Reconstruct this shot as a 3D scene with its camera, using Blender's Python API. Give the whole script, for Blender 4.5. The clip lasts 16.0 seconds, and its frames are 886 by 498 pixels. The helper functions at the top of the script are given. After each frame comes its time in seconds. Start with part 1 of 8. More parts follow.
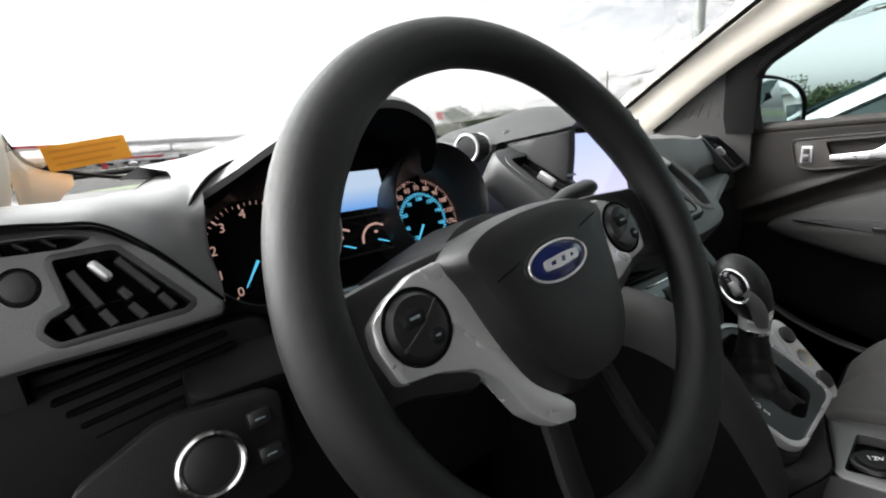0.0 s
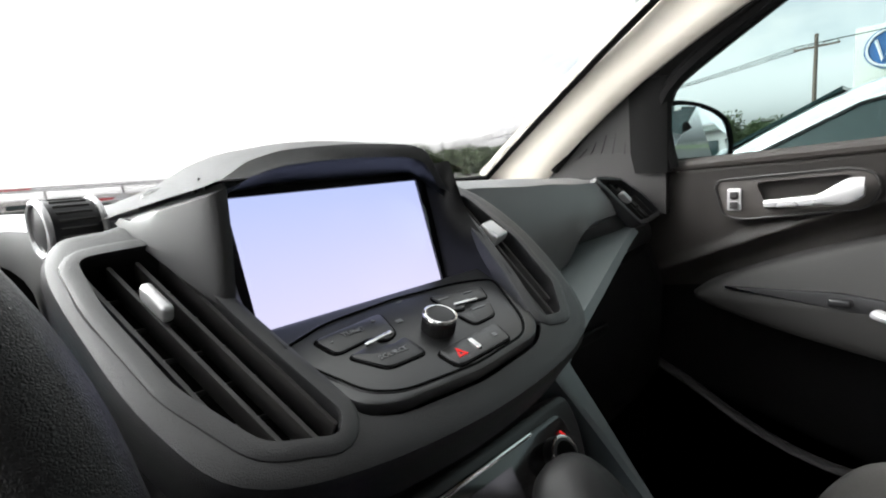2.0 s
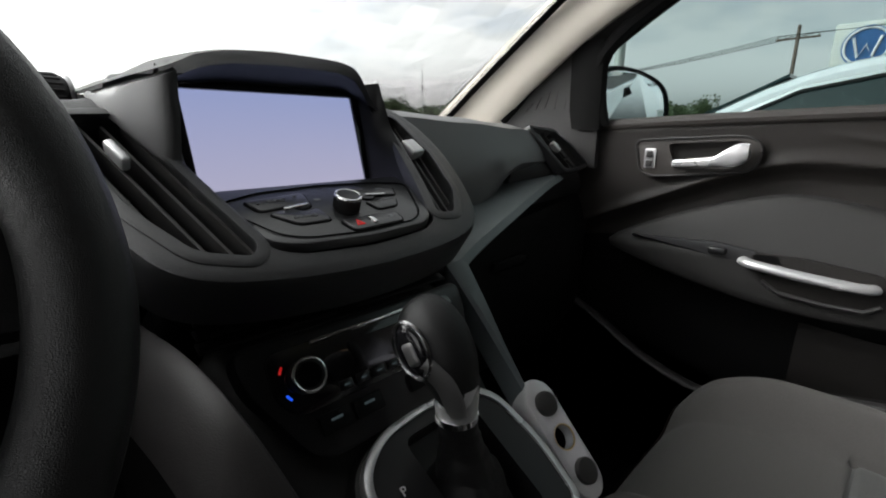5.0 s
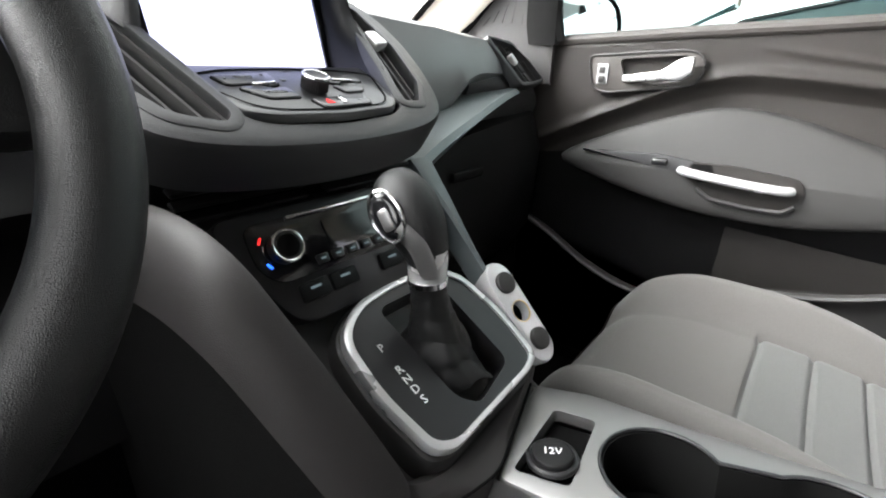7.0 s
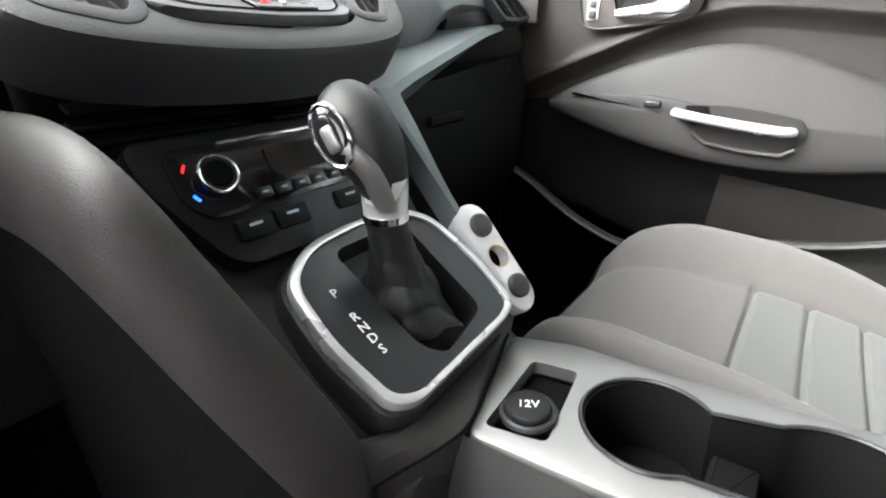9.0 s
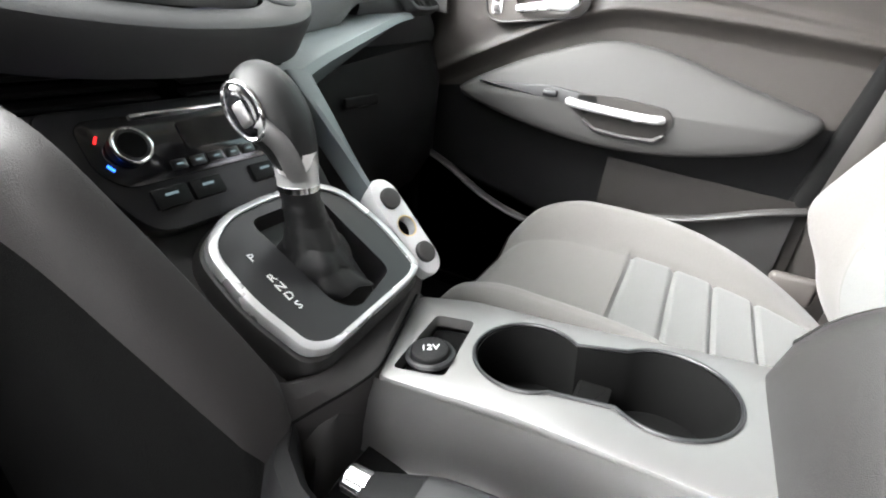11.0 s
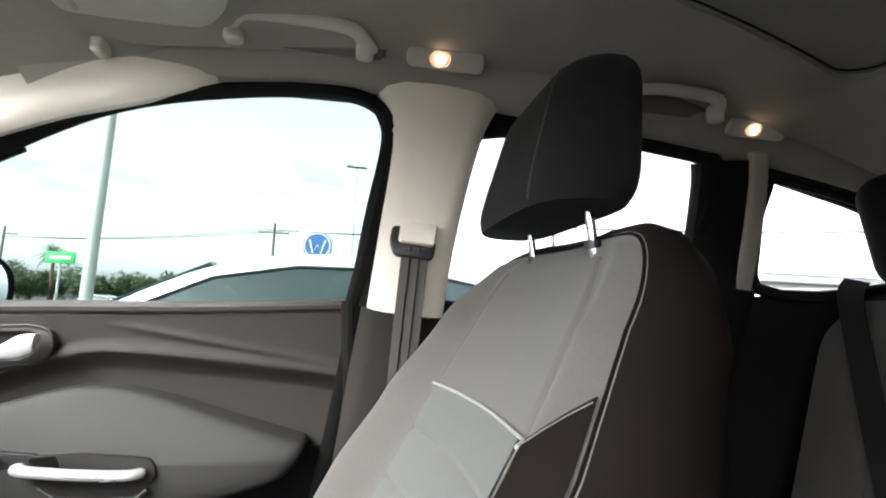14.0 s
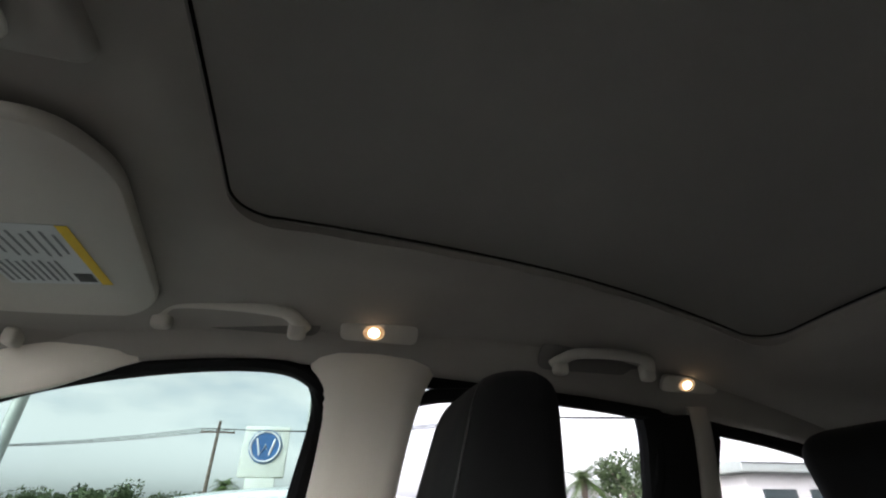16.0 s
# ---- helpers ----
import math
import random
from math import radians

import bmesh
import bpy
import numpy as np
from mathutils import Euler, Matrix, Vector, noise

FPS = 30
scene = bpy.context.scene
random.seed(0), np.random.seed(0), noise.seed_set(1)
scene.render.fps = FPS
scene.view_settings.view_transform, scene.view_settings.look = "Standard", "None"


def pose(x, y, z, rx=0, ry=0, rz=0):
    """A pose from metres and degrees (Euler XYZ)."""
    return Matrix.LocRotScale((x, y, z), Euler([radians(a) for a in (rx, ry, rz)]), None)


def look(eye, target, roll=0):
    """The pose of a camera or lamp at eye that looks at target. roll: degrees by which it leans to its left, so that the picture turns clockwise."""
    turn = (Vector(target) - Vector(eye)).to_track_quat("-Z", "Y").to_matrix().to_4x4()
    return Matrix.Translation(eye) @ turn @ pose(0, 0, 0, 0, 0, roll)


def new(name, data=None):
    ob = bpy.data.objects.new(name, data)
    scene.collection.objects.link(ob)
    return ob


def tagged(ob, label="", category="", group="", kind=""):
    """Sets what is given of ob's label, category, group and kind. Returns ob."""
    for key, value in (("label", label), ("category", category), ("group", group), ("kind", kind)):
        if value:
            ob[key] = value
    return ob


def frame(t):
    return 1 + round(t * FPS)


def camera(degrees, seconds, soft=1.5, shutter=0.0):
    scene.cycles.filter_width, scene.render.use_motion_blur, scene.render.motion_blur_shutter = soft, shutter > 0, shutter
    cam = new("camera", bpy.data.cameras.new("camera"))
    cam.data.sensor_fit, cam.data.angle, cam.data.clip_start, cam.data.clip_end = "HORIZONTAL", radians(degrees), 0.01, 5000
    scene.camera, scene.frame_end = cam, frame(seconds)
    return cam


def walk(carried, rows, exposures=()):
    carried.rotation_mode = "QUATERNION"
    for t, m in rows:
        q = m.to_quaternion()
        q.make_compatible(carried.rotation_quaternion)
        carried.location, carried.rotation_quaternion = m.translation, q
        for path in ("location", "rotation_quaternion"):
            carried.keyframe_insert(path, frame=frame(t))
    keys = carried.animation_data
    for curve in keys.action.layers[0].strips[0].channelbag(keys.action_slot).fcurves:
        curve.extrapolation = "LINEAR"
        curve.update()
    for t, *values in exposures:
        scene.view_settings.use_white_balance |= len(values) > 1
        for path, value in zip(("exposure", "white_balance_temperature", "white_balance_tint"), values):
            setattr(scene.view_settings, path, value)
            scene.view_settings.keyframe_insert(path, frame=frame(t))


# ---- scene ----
# ---- camera ----
cam = camera(88.2, 16.0, soft=2.0)
PATH = [
    (0, (-0.588, 0.018, 1.173), (0.583, 1.573, 0.711), -4.1),
    (0.5, (-0.504, 0.049, 1.166), (0.646, 1.628, 0.737), -6.3),
    (1, (-0.412, 0.069, 1.166), (0.795, 1.608, 0.748), -7.1),
    (1.5, (-0.294, 0.073, 1.166), (0.959, 1.588, 0.797), -5.9),
    (2, (-0.187, 0.101, 1.173), (1.124, 1.576, 0.848), -5.2),
    (2.5, (-0.147, 0.11, 1.172), (1.138, 1.608, 0.848), -4.8),
    (3, (-0.146, 0.079, 1.169), (1.111, 1.6, 0.843), -4.8),
    (3.5, (-0.164, 0.055, 1.188), (1.098, 1.574, 0.872), -4.1),
    (4, (-0.181, 0.035, 1.188), (1.081, 1.555, 0.873), -4.2),
    (4.5, (-0.194, 0.011, 1.149), (1.129, 1.437, 0.682), -2.5),
    (4.7, (-0.202, 0.002, 1.141), (1.15, 1.395, 0.661), -0.8),
    (6.8, (-0.25, -0.017, 1.097), (1.194, 1.176, 0.394), 1.1),
    (7, (-0.251, -0.021, 1.091), (1.2, 1.138, 0.35), 1.3),
    (7.5, (-0.247, -0.055, 1.083), (1.304, 0.934, 0.297), 1.6),
    (8, (-0.245, -0.07, 1.073), (1.308, 0.863, 0.226), 1.7),
    (8.5, (-0.222, -0.039, 1.051), (1.262, 0.973, 0.171), 1.6),
    (8.7, (-0.208, -0.017, 1.048), (1.221, 1.078, 0.177), 1.1),
    (10.8, (-0.238, -0.041, 1.056), (1.289, 0.883, 0.153), 2.9),
    (11, (-0.242, -0.06, 1.054), (1.343, 0.755, 0.147), 4.3),
    (11.5, (-0.262, -0.134, 1.048), (1.388, 0.541, 0.141), 2.8),
    (12, (-0.248, -0.175, 1.058), (1.529, 0.288, 0.267), 6.1),
    (12.5, (-0.225, -0.224, 1.106), (1.678, 0.017, 0.538), 9.0),
    (13, (-0.182, -0.263, 1.105), (1.796, -0.142, 0.836), 6.0),
    (13.3, (-0.175, -0.265, 1.128), (1.818, -0.284, 0.955), 4.1),
    (13.5, (-0.156, -0.287, 1.139), (1.84, -0.394, 1.062), 4.3),
    (14, (-0.142, -0.301, 1.173), (1.805, -0.671, 1.44), 2.0),
    (14.2, (-0.135, -0.312, 1.19), (1.789, -0.755, 1.514), 3.0),
    (14.5, (-0.143, -0.301, 1.239), (1.741, -0.764, 1.725), 4.3),
    (15, (-0.17, -0.308, 1.299), (1.543, -0.795, 2.208), -0.5),
    (15.2, (-0.18, -0.316, 1.306), (1.404, -0.824, 2.417), -5.5),
    (15.5, (-0.189, -0.323, 1.313), (1.451, -0.75, 2.375), -3.3),
    (16, (-0.181, -0.339, 1.312), (1.479, -0.789, 2.333), -0.4),
]
EXPOSURE = [(0.0, 0.85), (2.0, 0.80), (2.6, 0.62), (3.5, 0.33), (4.0, 0.10), (4.7, -0.28), (5.8, 1.2), (6.8, 2.05), (7.5, 2.2), (8.5, 2.42), (11.0, 2.85), (12.0, 2.50), (12.6, 2.32), (13.2, 2.15), (14.0, 1.45), (14.6, 1.0), (16.0, 0.62)]
walk(cam, [(t, look(eye, target, roll)) for t, eye, target, roll in PATH], EXPOSURE)

# ---- world, sun and sky ----
SUN_EL, SUN_AZ = 37.0, -38.0          # degrees up, degrees from straight ahead (+y), to the right positive


def build_world():
    w = bpy.data.worlds.new("sky")
    scene.world = w
    w.use_nodes = True
    nt = w.node_tree
    nt.nodes.clear()
    n = nt.nodes.new
    out, bg, sky = n("ShaderNodeOutputWorld"), n("ShaderNodeBackground"), n("ShaderNodeTexSky")
    sky.sky_type, sky.sun_disc = "NISHITA", False
    sky.sun_elevation, sky.sun_rotation = radians(SUN_EL), radians(SUN_AZ)
    sky.air_density, sky.dust_density, sky.ozone_density = 1.0, 4.0, 1.5
    tc, mp, no, cr = n("ShaderNodeTexCoord"), n("ShaderNodeMapping"), n("ShaderNodeTexNoise"), n("ShaderNodeValToRGB")
    mp.inputs["Scale"].default_value = (1.6, 1.6, 5.0)
    no.inputs["Scale"].default_value, no.inputs["Detail"].default_value, no.inputs["Roughness"].default_value = 1.7, 8.0, 0.55
    cr.color_ramp.elements[0].position, cr.color_ramp.elements[1].position = 0.16, 0.46
    mix = n("ShaderNodeMix")
    mix.data_type = "RGBA"
    bw, gain = n("ShaderNodeRGBToBW"), n("ShaderNodeMath")
    gain.operation = "MULTIPLY"
    gain.inputs[1].default_value = 2.4
    L = nt.links.new
    L(tc.outputs["Generated"], mp.inputs["Vector"])
    L(mp.outputs["Vector"], no.inputs["Vector"])
    L(no.outputs["Fac"], cr.inputs["Fac"])
    L(cr.outputs["Color"], mix.inputs["Factor"])
    L(sky.outputs["Color"], mix.inputs["A"])
    L(sky.outputs["Color"], bw.inputs["Color"])
    L(bw.outputs["Val"], gain.inputs[0])
    L(gain.outputs["Value"], mix.inputs["B"])
    L(mix.outputs["Result"], bg.inputs["Color"])
    bg.inputs["Strength"].default_value = 0.24
    L(bg.outputs["Background"], out.inputs["Surface"])
    sun = new("sun", bpy.data.lights.new("sun", "SUN"))
    sun.data.energy, sun.data.angle, sun.data.color = 0.4, radians(30.0), (1.0, 0.96, 0.90)
    el, az = radians(SUN_EL), radians(SUN_AZ)
    d = Vector((math.sin(az) * math.cos(el), math.cos(az) * math.cos(el), math.sin(el)))
    sun.matrix_world = look(d * 50, (0, 0, 0))


build_world()

# ---- materials ----
def mat(name, base, rough=0.5, metal=0.0, grain=0.0, bump=0.0, vary=0.08, emit=None, glow=0.0, coat=0.0, spec=0.5, stretch=(1, 1, 1), spotty=3.0, kind="noise"):
    """A surface with grain (features per metre), its relief, and slow stains over it."""
    m = bpy.data.materials.new(name)
    m.use_nodes = True
    nt = m.node_tree
    b = nt.nodes["Principled BSDF"]
    n, L = nt.nodes.new, nt.links.new
    b.inputs["Roughness"].default_value, b.inputs["Metallic"].default_value = rough, metal
    b.inputs["Specular IOR Level"].default_value = spec
    b.inputs["Coat Weight"].default_value = coat
    b.inputs["Coat Roughness"].default_value = 0.08
    tc, mp = n("ShaderNodeTexCoord"), n("ShaderNodeMapping")
    mp.inputs["Scale"].default_value = stretch
    L(tc.outputs["Object"], mp.inputs["Vector"])
    slow = n("ShaderNodeTexNoise")
    slow.inputs["Scale"].default_value, slow.inputs["Detail"].default_value = spotty * 4, 5.0
    L(mp.outputs["Vector"], slow.inputs["Vector"])
    mix = n("ShaderNodeMix")
    mix.data_type = "RGBA"
    mix.inputs["A"].default_value = (*[c * (1 - vary) for c in base], 1)
    mix.inputs["B"].default_value = (*[min(1, c * (1 + vary)) for c in base], 1)
    L(slow.outputs["Fac"], mix.inputs["Factor"])
    L(mix.outputs["Result"], b.inputs["Base Color"])
    rr = n("ShaderNodeMapRange")
    rr.inputs["To Min"].default_value, rr.inputs["To Max"].default_value = max(0.02, rough * 0.82), min(1, rough * 1.2)
    L(slow.outputs["Fac"], rr.inputs["Value"])
    L(rr.outputs["Result"], b.inputs["Roughness"])
    if grain:
        if kind == "leather":
            g = n("ShaderNodeTexVoronoi")
            g.feature = "DISTANCE_TO_EDGE"
            g.inputs["Scale"].default_value = grain
            src = g.outputs["Distance"]
        else:
            g = n("ShaderNodeTexNoise")
            g.inputs["Scale"].default_value, g.inputs["Detail"].default_value = grain, 3.0
            src = g.outputs["Fac"]
        L(mp.outputs["Vector"], g.inputs["Vector"])
        bp = n("ShaderNodeBump")
        bp.inputs["Strength"].default_value, bp.inputs["Distance"].default_value = bump, 0.0012
        L(src, bp.inputs["Height"])
        L(bp.outputs["Normal"], b.inputs["Normal"])
    if emit:
        b.inputs["Emission Color"].default_value = (*emit, 1)
        b.inputs["Emission Strength"].default_value = glow
    return m


def fabric(name, base, scale=900, vary=0.07, bump=0.16):
    """Woven cloth: fine uneven threads, mottled slightly."""
    m = mat(name, base, 0.92, vary=vary, spec=0.15, spotty=6)
    nt = m.node_tree
    n, L = nt.nodes.new, nt.links.new
    b = nt.nodes["Principled BSDF"]
    b.inputs["Sheen Weight"].default_value, b.inputs["Sheen Roughness"].default_value = 0.12, 0.6
    tc = n("ShaderNodeTexCoord")
    fine, weave = n("ShaderNodeTexNoise"), n("ShaderNodeTexVoronoi")
    fine.inputs["Scale"].default_value, fine.inputs["Detail"].default_value = scale * 0.5, 3.0
    weave.inputs["Scale"].default_value = scale
    add = n("ShaderNodeMath")
    for w in (fine, weave):
        L(tc.outputs["Object"], w.inputs["Vector"])
    L(fine.outputs["Fac"], add.inputs[0])
    L(weave.outputs["Distance"], add.inputs[1])
    bp = n("ShaderNodeBump")
    bp.inputs["Strength"].default_value, bp.inputs["Distance"].default_value = bump, 0.0008
    L(add.outputs["Value"], bp.inputs["Height"])
    L(bp.outputs["Normal"], b.inputs["Normal"])
    # thread by thread shade
    col = b.inputs["Base Color"].links[0].from_socket
    hsv, mr = n("ShaderNodeHueSaturation"), n("ShaderNodeMapRange")
    mr.inputs["From Min"].default_value, mr.inputs["From Max"].default_value = 0.3, 0.7
    mr.inputs["To Min"].default_value, mr.inputs["To Max"].default_value = 0.95, 1.05
    L(fine.outputs["Fac"], mr.inputs["Value"])
    L(mr.outputs["Result"], hsv.inputs["Value"])
    L(col, hsv.inputs["Color"])
    L(hsv.outputs["Color"], b.inputs["Base Color"])
    return m


def glass(name, tint, gloss=1.0):
    """Thin pane: tinted see-through with a mirror gloss at its face."""
    m = bpy.data.materials.new(name)
    m.use_nodes = True
    nt = m.node_tree
    nt.nodes.clear()
    n, L = nt.nodes.new, nt.links.new
    out, tr, gl, fr, mx = n("ShaderNodeOutputMaterial"), n("ShaderNodeBsdfTransparent"), n("ShaderNodeBsdfGlossy"), n("ShaderNodeFresnel"), n("ShaderNodeMixShader")
    tr.inputs["Color"].default_value = (*tint, 1)
    gl.inputs["Roughness"].default_value = 0.0
    gl.inputs["Color"].default_value = (gloss, gloss, gloss, 1)
    fr.inputs["IOR"].default_value = 1.25
    L(fr.outputs["Fac"], mx.inputs["Fac"])
    L(tr.outputs["BSDF"], mx.inputs[1])
    L(gl.outputs["BSDF"], mx.inputs[2])
    L(mx.outputs["Shader"], out.inputs["Surface"])
    return m


def lit_screen(name, top, bottom, glow, z0, z1):
    """A display that glows, shading from bottom to top."""
    m = mat(name, (0.02, 0.02, 0.02), 0.15)
    nt = m.node_tree
    n, L = nt.nodes.new, nt.links.new
    b = nt.nodes["Principled BSDF"]
    tc, sp, mr, cr = n("ShaderNodeTexCoord"), n("ShaderNodeSeparateXYZ"), n("ShaderNodeMapRange"), n("ShaderNodeValToRGB")
    L(tc.outputs["Object"], sp.inputs["Vector"])
    L(sp.outputs["Z"], mr.inputs["Value"])
    mr.inputs["From Min"].default_value, mr.inputs["From Max"].default_value = z0, z1
    cr.color_ramp.elements[0].color, cr.color_ramp.elements[1].color = (*bottom, 1), (*top, 1)
    L(mr.outputs["Result"], cr.inputs["Fac"])
    L(cr.outputs["Color"], b.inputs["Emission Color"])
    b.inputs["Emission Strength"].default_value = glow
    return m


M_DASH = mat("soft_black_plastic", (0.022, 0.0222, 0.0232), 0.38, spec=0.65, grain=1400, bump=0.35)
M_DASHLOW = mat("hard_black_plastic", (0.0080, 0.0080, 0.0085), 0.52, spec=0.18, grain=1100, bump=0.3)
M_CHAR = mat("charcoal_plastic", (0.024, 0.023, 0.0225), 0.48, grain=1200, bump=0.35)
M_DOOR = mat("door_grey_plastic", (0.039, 0.0345, 0.0312), 0.55, grain=1300, bump=0.35)
M_PIANO = mat("gloss_black", (0.008, 0.008, 0.009), 0.12, coat=0.4)
M_SMOKE = mat("satin_black", (0.012, 0.012, 0.013), 0.35)
# dash plastic with the sky's pale sheen on upper faces put into its colour
M_DASHLIT = mat("sky_lit_dash_vinyl", (0.095, 0.095, 0.096), 0.40, spec=1.0, grain=1300, bump=0.3)
M_HUB = mat("wheel_hub_vinyl", (0.0090, 0.0090, 0.0094), 0.42, spec=0.5, grain=1200, bump=0.25)
M_PAD = mat("gloss_pad_plastic", (0.014, 0.0145, 0.0155), 0.30, spec=1.0, grain=1200, bump=0.15)
M_RAIL = mat("console_rail_plastic", (0.031, 0.0285, 0.0285), 0.52, spec=0.3, grain=1200, bump=0.3)
M_LEATHER = mat("black_leather", (0.0085, 0.0085, 0.0087), 0.40, spec=0.36, grain=1300, bump=0.32, kind="leather")
M_ARM = mat("dark_vinyl", (0.020, 0.0193, 0.019), 0.30, grain=900, bump=0.4, kind="leather")
M_SILVER = mat("satin_silver_paint", (0.64, 0.64, 0.645), 0.27, 0.60, grain=2500, bump=0.05)
M_TEAL = mat("grey_blue_trim", (0.13, 0.15, 0.155), 0.45, 0.3, grain=1500, bump=0.12)
M_CONS = mat("console_silver", (0.225, 0.222, 0.222), 0.36, 0.75, grain=2500, bump=0.06)
M_CHROME = mat("chrome", (0.90, 0.90, 0.90), 0.16, 1.0, vary=0.03)
M_CREAM = mat("cream_trim", (0.76, 0.71, 0.62), 0.65, grain=900, bump=0.15, vary=0.03)
M_HEAD = mat("headliner_cloth", (0.36, 0.338, 0.306), 0.95, grain=1500, bump=0.45, spec=0.1)
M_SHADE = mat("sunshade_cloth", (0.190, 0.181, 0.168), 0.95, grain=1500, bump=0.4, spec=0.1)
M_VISOR = mat("visor_vinyl", (0.58, 0.55, 0.49), 0.8, grain=1200, bump=0.3)
M_CLOTH = fabric("light_grey_cloth", (0.080, 0.0765, 0.073))
M_CLOTH2 = fabric("grey_insert_cloth", (0.080, 0.081, 0.079), 700)
M_CLOTHD = mat("dark_brown_vinyl", (0.0080, 0.0063, 0.0058), 0.65, grain=900, bump=0.35, kind="leather", spec=0.03)
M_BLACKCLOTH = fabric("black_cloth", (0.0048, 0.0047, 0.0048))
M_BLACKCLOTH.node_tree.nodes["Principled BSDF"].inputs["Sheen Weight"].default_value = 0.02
M_CARPET = mat("black_carpet", (0.0075, 0.0075, 0.0075), 1.0, grain=900, bump=1.0, spec=0.05)
M_RUBBER = mat("black_rubber", (0.010, 0.010, 0.010), 0.8, grain=300, bump=0.1, spec=0.08)
M_BELT = mat("belt_webbing", (0.07, 0.065, 0.06), 0.7, grain=1500, bump=0.5)
# near-black: puts the shade of hollows into the colour; also plain black trim
M_DARK = mat("black_and_recess_shade", (0.0045, 0.0045, 0.0045), 0.9, spec=0.05)
M_THREAD = mat("pale_thread", (0.12, 0.112, 0.105), 0.8)
M_WHITE = mat("white_print", (0.75, 0.76, 0.76), 0.6)
M_INK = mat("grey_print", (0.22, 0.225, 0.23), 0.7)
M_BAR = mat("pale_reflective_tape", (0.30, 0.295, 0.285), 0.5)
M_PODSHELL = mat("bright_silver_paint", (0.66, 0.66, 0.665), 0.25, 0.35)
M_RED = mat("red_plastic", (0.60, 0.02, 0.015), 0.4)
M_ORANGE = mat("orange_paper", (0.85, 0.36, 0.03), 0.8)
M_YELLOW = mat("yellow_print", (0.80, 0.55, 0.03), 0.7)
M_LABEL = mat("label_paper", (0.62, 0.63, 0.62), 0.6)
M_EMBLEM = mat("blue_enamel", (0.010, 0.016, 0.075), 0.15, coat=0.5)
M_DIALBLUE = mat("lit_blue_print", (0.02, 0.1, 0.15), 0.6, emit=(0.10, 0.55, 0.85), glow=0.6)
M_DIALPINK = mat("lit_pale_print", (0.2, 0.15, 0.13), 0.6, emit=(0.75, 0.45, 0.38), glow=0.35)
M_DIALRED = mat("lit_red_print", (0.3, 0.01, 0.01), 0.6, emit=(0.9, 0.02, 0.02), glow=0.35)
M_MARKBLUE = mat("lit_blue_mark", (0.0, 0.02, 0.2), 0.5, emit=(0.02, 0.12, 1.0), glow=0.8)
M_BUTTON = mat("lit_button_print", (0.1, 0.1, 0.1), 0.6, emit=(0.5, 0.75, 0.85), glow=0.05)
M_SCREEN = lit_screen("lit_lavender_screen", (0.52, 0.60, 1.0), (0.74, 0.72, 0.98), 0.60, 1.08, 1.166)
M_CSCREEN = lit_screen("lit_blue_screen", (0.62, 0.78, 1.0), (0.10, 0.38, 0.95), 0.46, 1.100, 1.128)
M_LAMP = mat("lamp_bulb", (0.9, 0.8, 0.7), 0.4, emit=(1.0, 0.72, 0.45), glow=6.0)
M_LENS = mat("lamp_lens", (0.45, 0.38, 0.30), 0.3, emit=(1.0, 0.6, 0.3), glow=0.25)
M_GLASS = glass("side_glass", (0.565, 0.63, 0.625))
M_WSGLASS = glass("windscreen_glass", (0.78, 0.80, 0.79))
M_REARGLASS = glass("rear_glass", (0.80, 0.80, 0.84))
# invented dark tint for unseen windows, which cuts light from left and rear
M_LIGHTCUT = glass("light_cutting_glass", (0.16, 0.16, 0.17))
M_DOORARM = mat("door_armrest_vinyl", (0.0225, 0.0218, 0.0212), 0.6, grain=1100, bump=0.35, spec=0.3)
M_LOWTRIM = mat("dark_brown_plastic", (0.0135, 0.0118, 0.0108), 0.55, grain=1200, bump=0.35, spec=0.25)
M_MIRROR = mat("mirror_silver", (0.85, 0.88, 0.90), 0.02, 1.0, vary=0.0)
M_ASPHALT = mat("asphalt", (0.055, 0.054, 0.052), 0.9, grain=60, bump=0.6, spotty=0.3, vary=0.3)
M_GRASS = mat("grass_verge", (0.07, 0.10, 0.035), 0.95, grain=40, bump=0.8, spotty=0.5, vary=0.4)
M_PAINTW = mat("white_car_paint", (0.72, 0.75, 0.76), 0.15, coat=0.8, vary=0.02)
M_CARGLASS = mat("dark_tinted_glass", (0.02, 0.035, 0.035), 0.03, vary=0.0)
M_TYRE = mat("tyre_rubber", (0.02, 0.02, 0.02), 0.8)
M_RIM = mat("alloy_rim", (0.5, 0.5, 0.5), 0.3, 0.9)
M_POLEC = mat("galvanised_pole", (0.40, 0.43, 0.40), 0.6, 0.3, spotty=1)
M_WOOD = mat("weathered_wood_pole", (0.14, 0.11, 0.09), 0.9, grain=30, bump=0.6)
M_LEAF = mat("palm_leaf", (0.07, 0.11, 0.03), 0.6, spotty=1, vary=0.4)
M_LEAF2 = mat("bush_leaf", (0.055, 0.085, 0.03), 0.65, spotty=1, vary=0.4)
M_TRUNK = mat("tree_bark", (0.13, 0.10, 0.08), 0.95, grain=30, bump=0.8)
M_WALL = mat("pale_stucco", (0.62, 0.60, 0.57), 0.85, grain=50, bump=0.3)
M_CANOPY = mat("white_canopy_metal", (0.75, 0.75, 0.76), 0.5)
M_SIGNBACK = mat("pale_sign_panel", (0.66, 0.67, 0.62), 0.5)
M_SIGNBLUE = mat("sign_blue", (0.03, 0.12, 0.32), 0.4)
M_SIGNRED = mat("sign_red", (0.65, 0.04, 0.06), 0.5)
